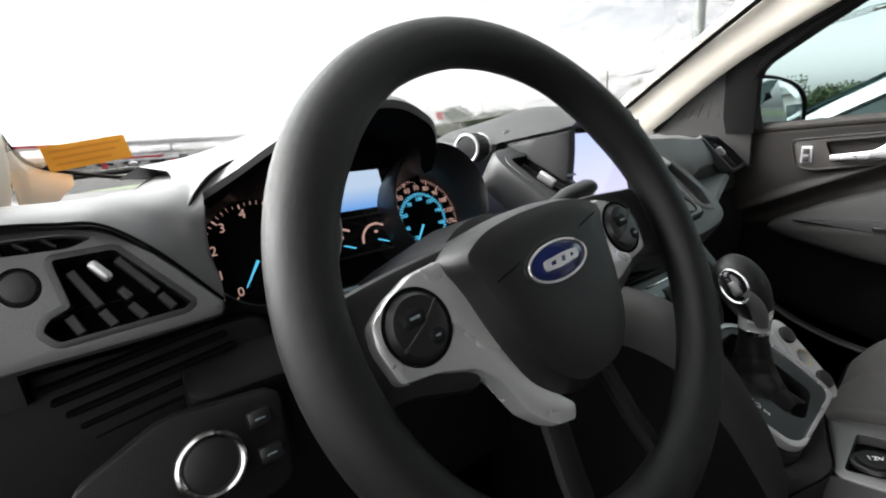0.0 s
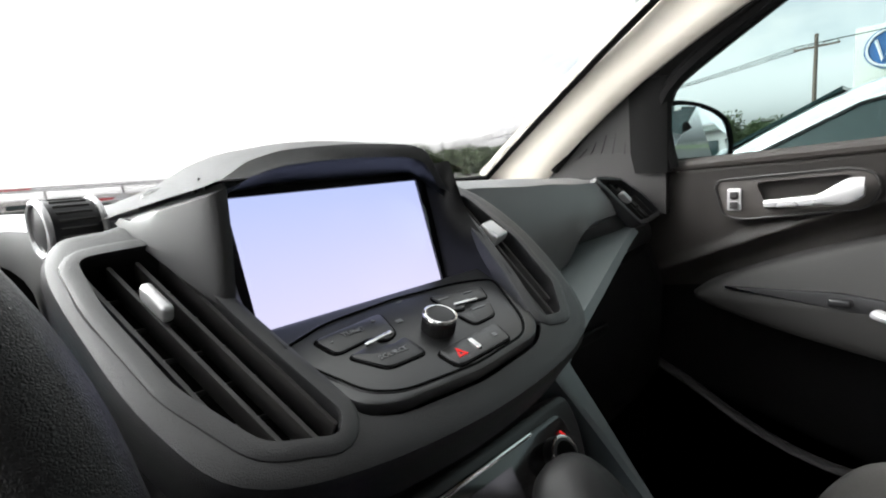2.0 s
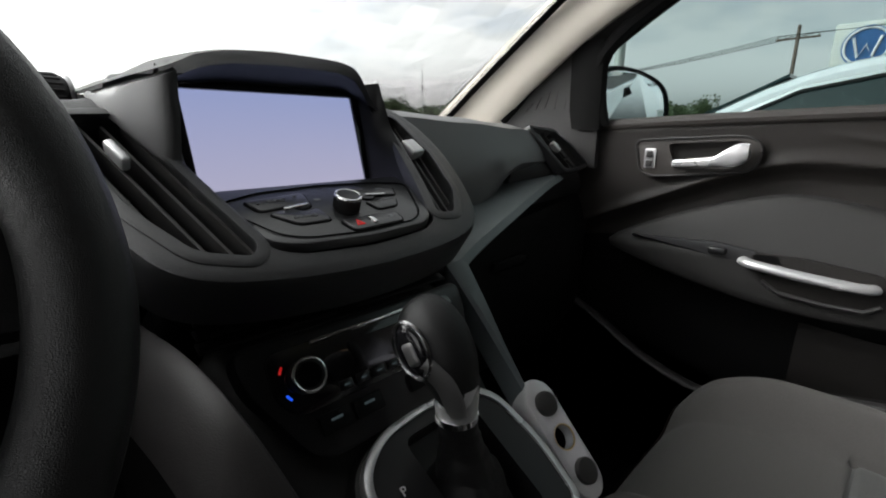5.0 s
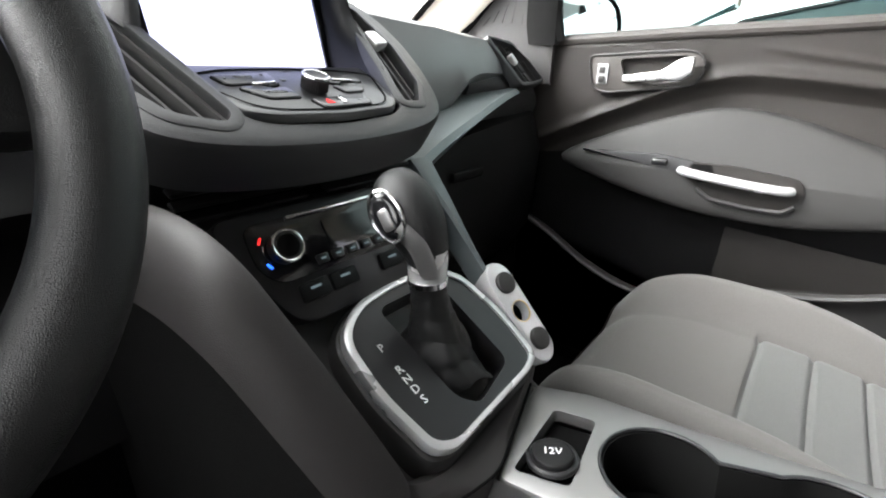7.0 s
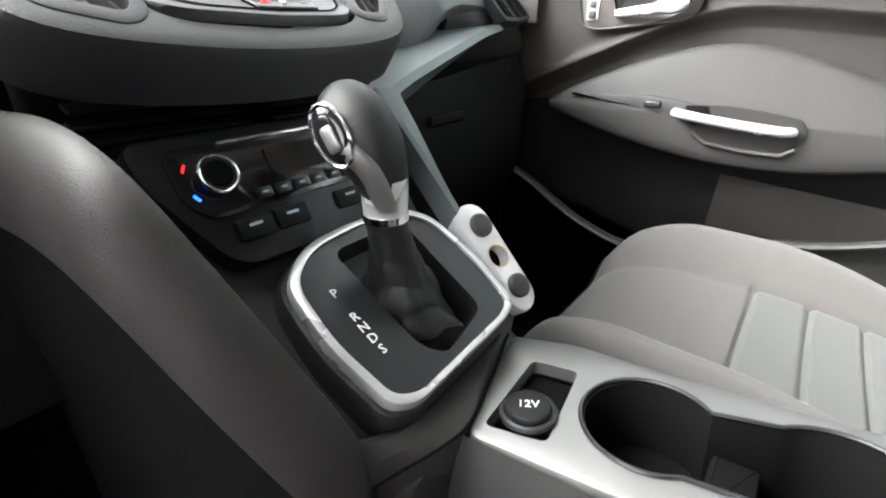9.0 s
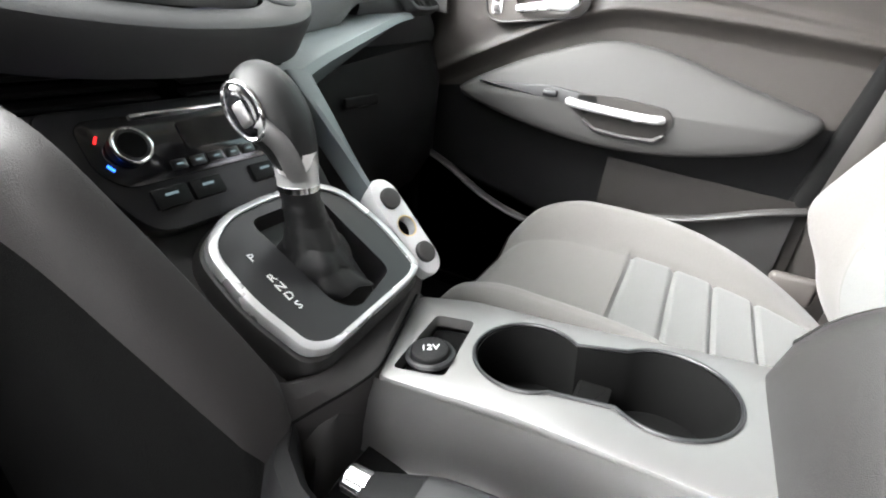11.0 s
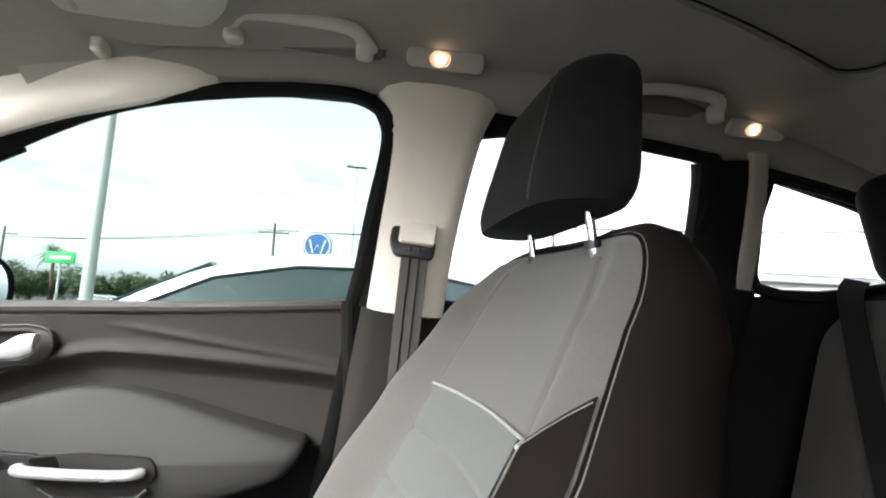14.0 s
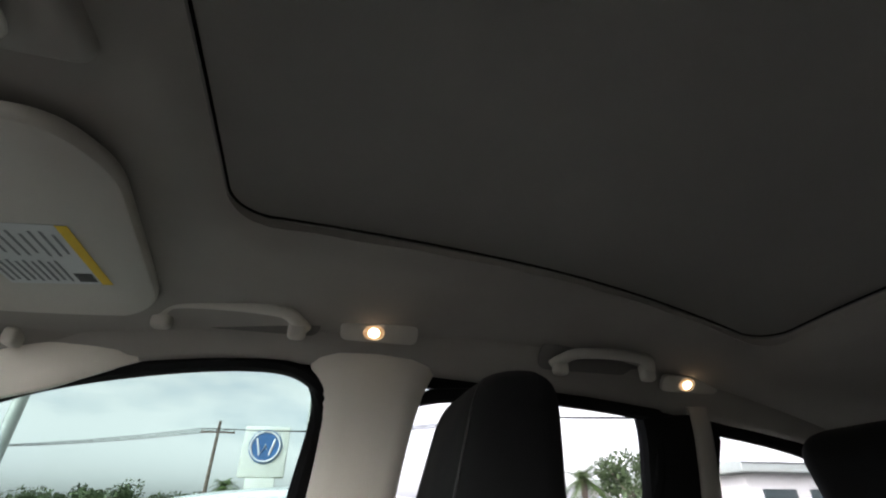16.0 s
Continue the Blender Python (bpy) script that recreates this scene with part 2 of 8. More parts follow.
M_SIGNGREEN = mat("sign_green", (0.03, 0.35, 0.10), 0.5)

# ---- building helpers ----
def thing(name, label, category, at=(0, 0, 0), group="", kind=""):
    ob = new(name)
    ob.location = at
    ob.empty_display_size = 0.02
    return tagged(ob, label, category, group, kind)


def part(name, bm, material, parent=None, label="", smooth=35):
    """Link a bmesh, whose points are in the world's metres, as one mesh under a thing or a part."""
    me = bpy.data.meshes.new(name)
    bmesh.ops.recalc_face_normals(bm, faces=bm.faces)
    bm.to_mesh(me)
    bm.free()
    if smooth:
        me.polygons.foreach_set("use_smooth", [True] * len(me.polygons))
        me.set_sharp_from_angle(angle=radians(smooth))
    me.materials.append(material)
    ob = new(name, me)
    if parent:
        ob.parent = parent
        ob.matrix_parent_inverse = Matrix.Translation(-parent.location)
    if label:
        ob["label"] = label
    return ob


def solo(name, bm, material, label, category, kind="", group="", smooth=35):
    return tagged(part(name, bm, material, None, "", smooth), label, category, group, kind)


def loft(rings, closed=True, caps=True):
    """Skin over rings of equally many points."""
    bm = bmesh.new()
    rows = [[bm.verts.new(p) for p in r] for r in rings]
    k = len(rings[0])
    for a, b in zip(rows, rows[1:]):
        for i in range(k if closed else k - 1):
            j = (i + 1) % k
            bm.faces.new((a[i], a[j], b[j], b[i]))
    if caps and closed:
        for r in (rows[0], rows[-1]):
            try:
                bm.faces.new(r)
            except ValueError:
                pass
    return bm


def join(*bms):
    out = bmesh.new()
    for b in bms:
        me = bpy.data.meshes.new("tmp")
        b.to_mesh(me)
        b.free()
        out.from_mesh(me)
        bpy.data.meshes.remove(me)
    return out


def smooth_path(pts, n=8, closed=False):
    """Points along a Catmull-Rom curve through pts."""
    P = [Vector(p) for p in pts]
    k = len(P)
    out = []
    for i in range(k if closed else k - 1):
        g = (lambda j: P[j % k]) if closed else (lambda j: P[max(0, min(k - 1, j))])
        p0, p1, p2, p3 = g(i - 1), g(i), g(i + 1), g(i + 2)
        for s in range(n):
            t = s / n
            out.append(0.5 * ((2 * p1) + (p2 - p0) * t + (2 * p0 - 5 * p1 + 4 * p2 - p3) * t * t + (3 * p1 - p0 - 3 * p2 + p3) * t ** 3))
    if not closed:
        out.append(P[-1])
    return out


def tube(pts, radius, seg=10, closed=False, flat=1.0, up=(0, 0, 1), caps=True):
    """A pipe along pts; radius may be a list; flat squashes it along its second axis."""
    P = [Vector(p) for p in pts]
    k = len(P)
    rings = []
    for i, p in enumerate(P):
        a, b = (P[(i - 1) % k], P[(i + 1) % k]) if closed else (P[max(0, i - 1)], P[min(k - 1, i + 1)])
        d = (b - a).normalized()
        u = Vector(up)
        s = d.cross(u)
        if s.length < 1e-4:
            s = d.cross(Vector((1, 0, 0.2)))
        s.normalize()
        w = s.cross(d).normalized()
        r = radius[i] if isinstance(radius, (list, tuple)) else radius
        rings.append([p + s * (r * math.cos(q)) + w * (r * flat * math.sin(q)) for q in [2 * math.pi * j / seg for j in range(seg)]])
    if closed:
        rings.append(rings[0])
        bm = loft(rings, True, False)
        bmesh.ops.remove_doubles(bm, verts=bm.verts, dist=1e-6)
        return bm
    return loft(rings, True, caps)


def rbox(c, size, r=0.005, seg=3, m=None):
    """A box with rounded edges; m turns it about its centre."""
    bm = bmesh.new()
    bmesh.ops.create_cube(bm, size=1)
    bmesh.ops.scale(bm, vec=Vector(size), verts=bm.verts)
    if r > 0:
        bmesh.ops.bevel(bm, geom=bm.edges[:], offset=min(r, min(size) * 0.49), segments=seg, affect="EDGES", profile=0.5)
    bmesh.ops.transform(bm, matrix=Matrix.Translation(c) @ (m or Matrix.Identity(4)), verts=bm.verts)
    return bm


def cyl(c, axis, r, h, seg=32, bevel=0.0, r2=None):
    """A disc or drum centred at c along axis."""
    bm = bmesh.new()
    bmesh.ops.create_cone(bm, cap_ends=True, segments=seg, radius1=r, radius2=r if r2 is None else r2, depth=h)
    if bevel:
        rims = [e for e in bm.edges if len({round(v.co.z, 6) for v in e.verts}) == 1 and len(e.link_faces) == 2 and any(len(f.verts) > 4 for f in e.link_faces)]
        bmesh.ops.bevel(bm, geom=rims, offset=bevel, segments=3, affect="EDGES", profile=0.5)
    q = Vector((0, 0, 1)).rotation_difference(Vector(axis).normalized()).to_matrix().to_4x4()
    bmesh.ops.transform(bm, matrix=Matrix.Translation(c) @ q, verts=bm.verts)
    return bm


def ring(c, axis, r, w, seg=40, thick=None, n=8):
    """A torus about axis; w its half width, thick its half depth."""
    a = Vector(axis).normalized()
    u = a.orthogonal().normalized()
    v = a.cross(u)
    t = thick or w
    rings = []
    for i in range(seg):
        q = 2 * math.pi * i / seg
        d = u * math.cos(q) + v * math.sin(q)
        rings.append([Vector(c) + d * (r + w * math.cos(s)) + a * (t * math.sin(s)) for s in [2 * math.pi * j / n for j in range(n)]])
    rings.append(rings[0])
    bm = loft(rings, True, False)
    bmesh.ops.remove_doubles(bm, verts=bm.verts, dist=1e-6)
    return bm


def frame_on(o, x_axis, normal):
    """A placement whose local x, y lie in a face and whose z is its normal."""
    z = Vector(normal).normalized()
    x = Vector(x_axis)
    x = (x - z * x.dot(z)).normalized()
    y = z.cross(x)
    return Matrix(((x.x, y.x, z.x, o[0]), (x.y, y.y, z.y, o[1]), (x.z, y.z, z.z, o[2]), (0, 0, 0, 1)))


def rounded(poly, r, n=5):
    """Round the corners of a flat outline."""
    out = []
    k = len(poly)
    for i in range(k):
        p, a, b = Vector(poly[i]), Vector(poly[i - 1]), Vector(poly[(i + 1) % k])
        da, db = (a - p), (b - p)
        q = min(r, da.length * 0.45, db.length * 0.45)
        s, e = p + da.normalized() * q, p + db.normalized() * q
        for j in range(n + 1):
            t = j / n
            out.append((s * (1 - t) ** 2 + p * 2 * t * (1 - t) + e * t * t))
    return out


def plate(poly, m, h, holes=(), edge=0.0, drop=None):
    """A flat piece with the outline poly (local x, y), h thick below its face, with holes; edge rounds the outer rim."""
    bm = bmesh.new()
    edges = []

    def loop(pts, z):
        vs = [bm.verts.new((p[0], p[1], z)) for p in pts]
        return vs, [bm.edges.new((vs[i], vs[(i + 1) % len(vs)])) for i in range(len(vs))]

    def wall(a, b):
        for i in range(len(a)):
            j = (i + 1) % len(a)
            bm.faces.new((a[i], a[j], b[j], b[i]))
    P = [Vector((p[0], p[1])) for p in poly]
    c = sum(P, Vector((0, 0))) / len(P)
    top = P
    steps = []
    if edge > 0:
        for k, (ins, z) in enumerate(((1.0, 0.0), (0.3, -0.3 * edge), (0.0, -edge))):
            pts = []
            for i in range(len(P)):
                d = (P[(i + 1) % len(P)] - P[i - 1])
                nrm = Vector((d.y, -d.x))
                nrm = nrm.normalized() if nrm.length > 1e-9 else Vector((0, 0))
                if nrm.dot(P[i] - c) < 0:
                    nrm = -nrm
                pts.append(P[i] - nrm * (edge * ins))
            steps.append((pts, z))
    else:
        steps.append((P, 0.0))
    loops = [loop(pts, z) for pts, z in steps]
    edges += loops[0][1]
    for a, b in zip(loops, loops[1:]):
        wall(a[0], b[0])
    low = loop(P, -h)
    wall(loops[-1][0], low[0])
    for hp in holes:
        vs, es = loop(hp, 0.0)
        edges += es
        lo, _ = loop(hp, -(drop or h))
        wall(vs, lo)
    if holes:
        bmesh.ops.triangle_fill(bm, use_beauty=True, use_dissolve=False, edges=edges)
    else:
        bm.faces.new(loops[0][0])
        bm.faces.new(low[0])
    bmesh.ops.transform(bm, matrix=m, verts=bm.verts)
    return bm


def oval(cx, cy, rx, ry, n=32):
    return [(cx + rx * math.cos(2 * math.pi * i / n), cy + ry * math.sin(2 * math.pi * i / n)) for i in range(n)]


def rect(cx, cy, w, h, r=0.0, n=5):
    p = [(cx - w / 2, cy - h / 2), (cx + w / 2, cy - h / 2), (cx + w / 2, cy + h / 2), (cx - w / 2, cy + h / 2)]
    return rounded(p, r, n) if r else p


def dome(poly, m, h, n=6, power=2.0, base=0.0):
    """A pillow-like bulge over an outline, h high at its middle."""
    P = [Vector((p[0], p[1])) for p in poly]
    c = sum(P, Vector((0, 0))) / len(P)
    rings = []
    if base:
        rings.append([(p.x, p.y, -base) for p in P])
    for k in range(n + 1):
        s = 1 - k / (n + 0.4)
        z = h * (1 - s ** power) ** (1 / power)
        rings.append([((p.x - c.x) * s + c.x, (p.y - c.y) * s + c.y, z) for p in P])
    bm = loft(rings)
    bmesh.ops.transform(bm, matrix=m, verts=bm.verts)
    return bm


def sheet(f, nu, nv, thick=0.0):
    """A surface f(u, v), u and v from 0 to 1, given thickness if wanted."""
    bm = bmesh.new()
    g = [[bm.verts.new(f(i / nu, j / nv)) for j in range(nv + 1)] for i in range(nu + 1)]
    for i in range(nu):
        for j in range(nv):
            bm.faces.new((g[i][j], g[i + 1][j], g[i + 1][j + 1], g[i][j + 1]))
    if thick:
        bmesh.ops.solidify(bm, geom=bm.faces[:], thickness=thick)
    return bm


def lettering(text, m, size, depth=0.0003):
    """Raised letters in the built-in font, centred at the placement m, as a bmesh."""
    cu = bpy.data.curves.new("text", "FONT")
    cu.body, cu.size, cu.align_x, cu.align_y, cu.extrude, cu.resolution_u = text, size, "CENTER", "CENTER", depth, 2
    ob = bpy.data.objects.new("text", cu)
    scene.collection.objects.link(ob)
    bpy.context.view_layer.update()
    me = bpy.data.meshes.new_from_object(ob.evaluated_get(bpy.context.evaluated_depsgraph_get()))
    bm = bmesh.new()
    bm.from_mesh(me)
    bpy.data.meshes.remove(me)
    bpy.data.objects.remove(ob)
    bpy.data.curves.remove(cu)
    bmesh.ops.transform(bm, matrix=m, verts=bm.verts)
    return bm


def skin(rows, u, v):
    """A point on a smooth surface through rows of points: u along the rows, v across them."""
    def at(P, t):
        t = min(max(t, 0.0), 1.0) * (len(P) - 1)
        k = min(int(t), len(P) - 2)
        t -= k
        p0, p1, p2, p3 = P[max(0, k - 1)], P[k], P[k + 1], P[min(len(P) - 1, k + 2)]
        return 0.5 * ((2 * p1) + (p2 - p0) * t + (2 * p0 - 5 * p1 + 4 * p2 - p3) * t * t + (3 * p1 - p0 - 3 * p2 + p3) * t ** 3)
    return at([at(r, v) for r in rows], u)


def lerp_line(rows, x):
    """Smooth reading of a table of (x, a, b) by a curve through its rows."""
    for k in range(len(rows) - 1):
        if x <= rows[k + 1][0] or k == len(rows) - 2:
            p0, p1, p2, p3 = rows[max(0, k - 1)], rows[k], rows[k + 1], rows[min(len(rows) - 1, k + 2)]
            t = (x - p1[0]) / (p2[0] - p1[0])
            return tuple(0.5 * (2 * p1[c] + (p2[c] - p0[c]) * t + (2 * p0[c] - 5 * p1[c] + 4 * p2[c] - p3[c]) * t * t + (3 * p1[c] - p0[c] - 3 * p2[c] + p3[c]) * t ** 3) for c in (1, 2))


def lerp_table(rows, x):
    """Linear reading of a table of (x, a, b, ...)."""
    if x <= rows[0][0]:
        return rows[0][1:]
    for a, b in zip(rows, rows[1:]):
        if x <= b[0]:
            t = (x - a[0]) / (b[0] - a[0])
            t = t * t * (3 - 2 * t)
            return tuple(p + (q - p) * t for p, q in zip(a[1:], b[1:]))
    return rows[-1][1:]

# ---- the car's shell: floor, roof lining, pillars, windows ----
def roof_z(x, y):
    """Height of the roof lining."""
    z = 1.648 - 0.034 * (abs(x) / 0.55) ** 4
    z -= (0.10 if y > -0.6 else 0.22) * (y + 0.6) ** 2
    return z


SUN_X, SUN_F, SUN_R = 0.43, -0.205, -1.125


def sun_half(y):
    """Half width of the roof opening, narrower ahead."""
    return 0.335 + 0.12 * max(0, min(1, (SUN_F - y) / 0.92))


def headliner():
    bm = bmesh.new()
    xs = [-0.575 + 1.15 * i / 66 for i in range(67)]
    ys = [0.17 - 2.1 * j / 105 for j in range(106)]

    def gap(x, y):
        dx, dy = abs(x) - (sun_half(y) - 0.06), abs(y - (SUN_F + SUN_R) / 2) - ((SUN_F - SUN_R) / 2 - 0.06)
        return math.hypot(max(dx, 0), max(dy, 0)) + min(max(dx, dy), 0) - 0.06

    def place(x, y):
        z = roof_z(x, y)
        g = gap(x, y)
        if g < 0.035:
            z += 0.012 * (1 - max(g, 0) / 0.035) ** 2
        return Vector((x, y, z))
    grid = {}
    for i, x in enumerate(xs):
        for j, y in enumerate(ys):
            grid[i, j] = bm.verts.new(place(x, y))
    for i in range(len(xs) - 1):
        for j in range(len(ys) - 1):
            x, y = (xs[i] + xs[i + 1]) / 2, (ys[j] + ys[j + 1]) / 2
            if gap(x, y) > 0:
                bm.faces.new((grid[i, j], grid[i + 1, j], grid[i + 1, j + 1], grid[i, j + 1]))
    bmesh.ops.delete(bm, geom=[v for v in bm.verts if not v.link_faces], context="VERTS")
    # draw the rim of the opening onto its rounded outline
    for v in bm.verts:
        if v.is_boundary and abs(v.co.x) < 0.5 and -1.3 < v.co.y < -0.1:
            for _ in range(6):
                g = gap(v.co.x, v.co.y)
                e = 1e-3
                gx = (gap(v.co.x + e, v.co.y) - gap(v.co.x - e, v.co.y)) / (2 * e)
                gy = (gap(v.co.x, v.co.y + e) - gap(v.co.x, v.co.y - e)) / (2 * e)
                v.co.x -= gx * g
                v.co.y -= gy * g
            v.co.z = place(v.co.x, v.co.y).z
    bmesh.ops.solidify(bm, geom=bm.faces[:], thickness=-0.018)
    return solo("ceiling", bm, M_HEAD, "warm grey cloth headliner with a large roof opening", "headliner", "structure")


headliner()
rimpts = []
wf, wr = sun_half(SUN_F - 0.06) - 0.06, sun_half(SUN_R + 0.06) - 0.06
for cx, cy, a0 in ((wf, SUN_F - 0.06, 0), (-wf, SUN_F - 0.06, 90), (-wr, SUN_R + 0.06, 180), (wr, SUN_R + 0.06, 270)):
    for k in range(11):
        a = radians(a0 + 9 * k)
        x, y = cx + 0.055 * math.cos(a), cy + 0.055 * math.sin(a)
        rimpts.append(Vector((x, y, roof_z(x, y) + 0.013)))
solo("trim_roof", tube([p for a, b in zip(rimpts, rimpts[1:] + rimpts[:1]) for p in (a, *([a.lerp(b, j / 12) + Vector((0, 0, roof_z(a.lerp(b, j / 12).x, a.lerp(b, j / 12).y) + 0.013 - a.lerp(b, j / 12).z)) for j in range(1, 12)] if (b - a).length > 0.1 else []))], 0.0017, 8, True), M_DARK, "thin black rubber edge round the roof opening", "roof trim", "structure")


def shade_f(u, v):
    x, y = -0.53 + 1.06 * u, -0.11 - 1.12 * v
    return Vector((x, y, roof_z(x * 0.96, y) + 0.033 + 0.0015 * math.sin(v * 40)))


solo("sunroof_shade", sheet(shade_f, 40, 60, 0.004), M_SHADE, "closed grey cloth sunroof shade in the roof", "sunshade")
# outer roof skin keeps daylight out
solo("roof_panel", sheet(lambda u, v: Vector((-0.70 + 1.40 * u, 0.22 - 2.2 * v, roof_z((-0.70 + 1.4 * u) * 0.9, 0.22 - 2.2 * v) + 0.065)), 24, 40, 0.004), M_PAINTW, "painted steel roof skin of the car", "roof", "structure")
# floor pan, firewall, rear bulkhead, left sill
solo("floor", rbox((0, -0.52, 0.36), (1.56, 3.06, 0.04), 0.005), M_CARPET, "black carpeted car floor", "floor", "structure")
solo("wall_front", rbox((0, 0.97, 0.72), (1.50, 0.04, 0.70), 0.005), M_CARPET, "dark firewall carpet under the dashboard", "bulkhead", "structure")
solo("wall_rear", rbox((0, -2.02, 0.80), (1.50, 0.04, 0.86), 0.01), M_DASHLOW, "dark rear bulkhead of the load bay", "bulkhead", "structure")
for sx in (1, -1):
    solo("wall_kick", rbox((sx * 0.745, 0.76, 0.74), (0.03, 0.46, 0.74), 0.008), M_CARPET, "black carpeted kick panel in the footwell", "kick panel", "structure")
solo("wall_left", rbox((-0.765, 0.07, 0.66), (0.05, 0.92, 0.58), 0.015), M_CHAR, "plain dark sill wall below the open driver side", "sill wall", "structure")
solo("sill_left", rbox((-0.74, -0.6, 0.40), (0.10, 2.9, 0.10), 0.02), M_DASHLOW, "black plastic door sill at the open driver side", "door sill", "structure")


def strip(path, widths, material, name, label, cat, kind="structure", thick=0.035, face=(-1, 0, 0), n=8):
    """A pillar trim: a rounded bar that follows path; widths across its face."""
    P = smooth_path(path, n)
    W = smooth_path([(w, 0, 0) for w in widths], n)
    rings = []
    for i, p in enumerate(P):
        a, b = P[max(0, i - 1)], P[min(len(P) - 1, i + 1)]
        d = (b - a).normalized()
        f = Vector(face)
        f = (f - d * f.dot(d)).normalized()
        s = d.cross(f)
        w = W[i].x / 2
        prof = [(-1, -1), (-1.0, 0.1), (-0.85, 0.62), (-0.55, 0.9), (0, 1.0), (0.55, 0.9), (0.85, 0.62), (1.0, 0.1), (1, -1)]
        rings.append([p + s * (q[0] * w) + f * (q[1] * thick / 2) for q in prof])
    return solo(name, loft(rings), material, label, cat, kind)


# A pillars
for sx in (1, -1):
    strip([(sx * 0.70, 0.86, 1.110), (sx * 0.672, 0.69, 1.232), (sx * 0.648, 0.48, 1.363), (sx * 0.614, 0.20, 1.486), (sx * 0.602, 0.05, 1.540), (sx * 0.612, -0.08, 1.585)], [0.155, 0.115, 0.108, 0.112, 0.12, 0.10],
          M_CREAM, "pillar_front", "cream plastic windscreen pillar trim", "pillar trim", face=(-sx * 0.9, -0.45, 0.0))
# windscreen
def ws_f(u, v):
    x = -1 + 2 * u
    v *= 0.87
    w = 0.695 - 0.115 * v if x > 0 else 0.745 - 0.11 * v
    return Vector((x * w, 1.06 - 0.16 * x * x - 0.90 * v, 1.125 + 0.60 * v - 0.1 * v * v + 0.02 * (1 - x * x)))


ws = solo("window_front", sheet(ws_f, 24, 16, 0.004), M_WSGLASS, "clear laminated windscreen with a dark border", "windscreen", "structure")
ws.visible_shadow = False
edge = [ws_f(0.02 + 0.96 * i / 40, 0.05) + Vector((0, -0.004, 0)) for i in range(41)]
solo("trim_windscreen", tube(edge, 0.012, 8, flat=0.35), M_RUBBER, "black border along the windscreen foot", "window seal", "structure")
for sx in (1, -1):
    side = [ws_f(0.5 + sx * 0.482, 0.02 + 0.96 * i / 24) + Vector((-sx * 0.004, -0.004, 0)) for i in range(25)]
    solo("trim_windscreen_side", tube(side, 0.010, 8, flat=0.4), M_RUBBER, "black border along the windscreen side", "window seal", "structure")
corner = smooth_path([(-0.690, 0.84, 1.30), (-0.674, 0.87, 1.239), (-0.667, 0.88, 1.221), (-0.656, 0.88, 1.193), (-0.641, 0.88, 1.179), (-0.606, 0.88, 1.166), (-0.540, 0.88, 1.1515), (-0.481, 0.88, 1.148), (-0.42, 0.88, 1.149)], 5)
solo("trim_windscreen_corner", tube(corner, 0.0052, 8, flat=0.6), M_RUBBER, "black seal round the driver's corner of the windscreen", "window seal", "structure")
solo("pillar_foot", loft([[p + Vector((0.004, 0.0, -0.002)), p + Vector((0.004, -0.010, -0.018)), Vector((p.x * 0.6 - 0.40 * 0.655, 0.865, 1.125)), Vector((p.x * 0.6 - 0.40 * 0.655, 0.875, 1.10))] for p in corner[5:26]], False, False), M_CREAM, "cream foot of the driver's windscreen pillar", "pillar trim", "structure")
# header between windscreen and roof lining
solo("trim_header", tube([Vector((x / 20 * 0.62, 0.17 - 0.05 * (x / 20) ** 2, roof_z(x / 20 * 0.6, 0.17) - 0.004)) for x in range(-20, 21)], 0.02, 10, flat=0.6), M_HEAD, "grey cloth roof header above the windscreen", "header", "structure")

# front passenger window frame, glass and seals
WIN = [(0.715, 0.445, 1.150), (0.690, 0.435, 1.285), (0.665, 0.245, 1.398), (0.640, 0.085, 1.470), (0.628, -0.095, 1.513), (0.622, -0.240, 1.528), (0.622, -0.312, 1.512), (0.628, -0.338, 1.468),
       (0.665, -0.318, 1.330), (0.712, -0.288, 1.180)]
def wider(p, c=Vector((0.67, 0.06, 1.32)), s=1.05):
    return c + (Vector(p) - c) * s


solo("window_1", loft([[wider(p) + Vector((d, 0, 0)) for p in smooth_path(WIN, 4)] for d in (0.012, 0.016)]), M_GLASS, "green-tinted front passenger window, closed", "window", "structure").visible_shadow = False
seal = [(Vector(p) + (Vector(p) - Vector((0.67, 0.0, 1.30))).normalized() * 0.012) for p in smooth_path(WIN, 6)]
solo("trim_window", tube(seal, 0.017, 8, flat=0.75), M_RUBBER, "black rubber window seal of the passenger door", "window seal", "structure")
# cream upper rail between the door seal and the roof
strip([(0.612, 0.19, 1.490), (0.602, 0.04, 1.545), (0.597, -0.15, 1.572), (0.596, -0.33, 1.576), (0.598, -0.60, 1.568), (0.602, -0.95, 1.545), (0.598, -1.35, 1.485), (0.58, -1.8, 1.38)], [0.09, 0.09, 0.085, 0.085, 0.09, 0.10, 0.11, 0.12],
      M_HEAD, "trim_rail", "warm grey roof side rail above the doors", "roof rail", face=(-0.8, 0, -0.6))
strip([(-0.612, 0.19, 1.490), (-0.602, 0.04, 1.545), (-0.597, -0.15, 1.572), (-0.596, -0.33, 1.576), (-0.598, -0.60, 1.568), (-0.602, -0.95, 1.545), (-0.598, -1.35, 1.485), (-0.58, -1.8, 1.38)], [0.09, 0.09, 0.085, 0.085, 0.09, 0.10, 0.11, 0.12],
      M_HEAD, "trim_rail", "warm grey roof side rail above the doors", "roof rail", face=(0.8, 0, -0.6))
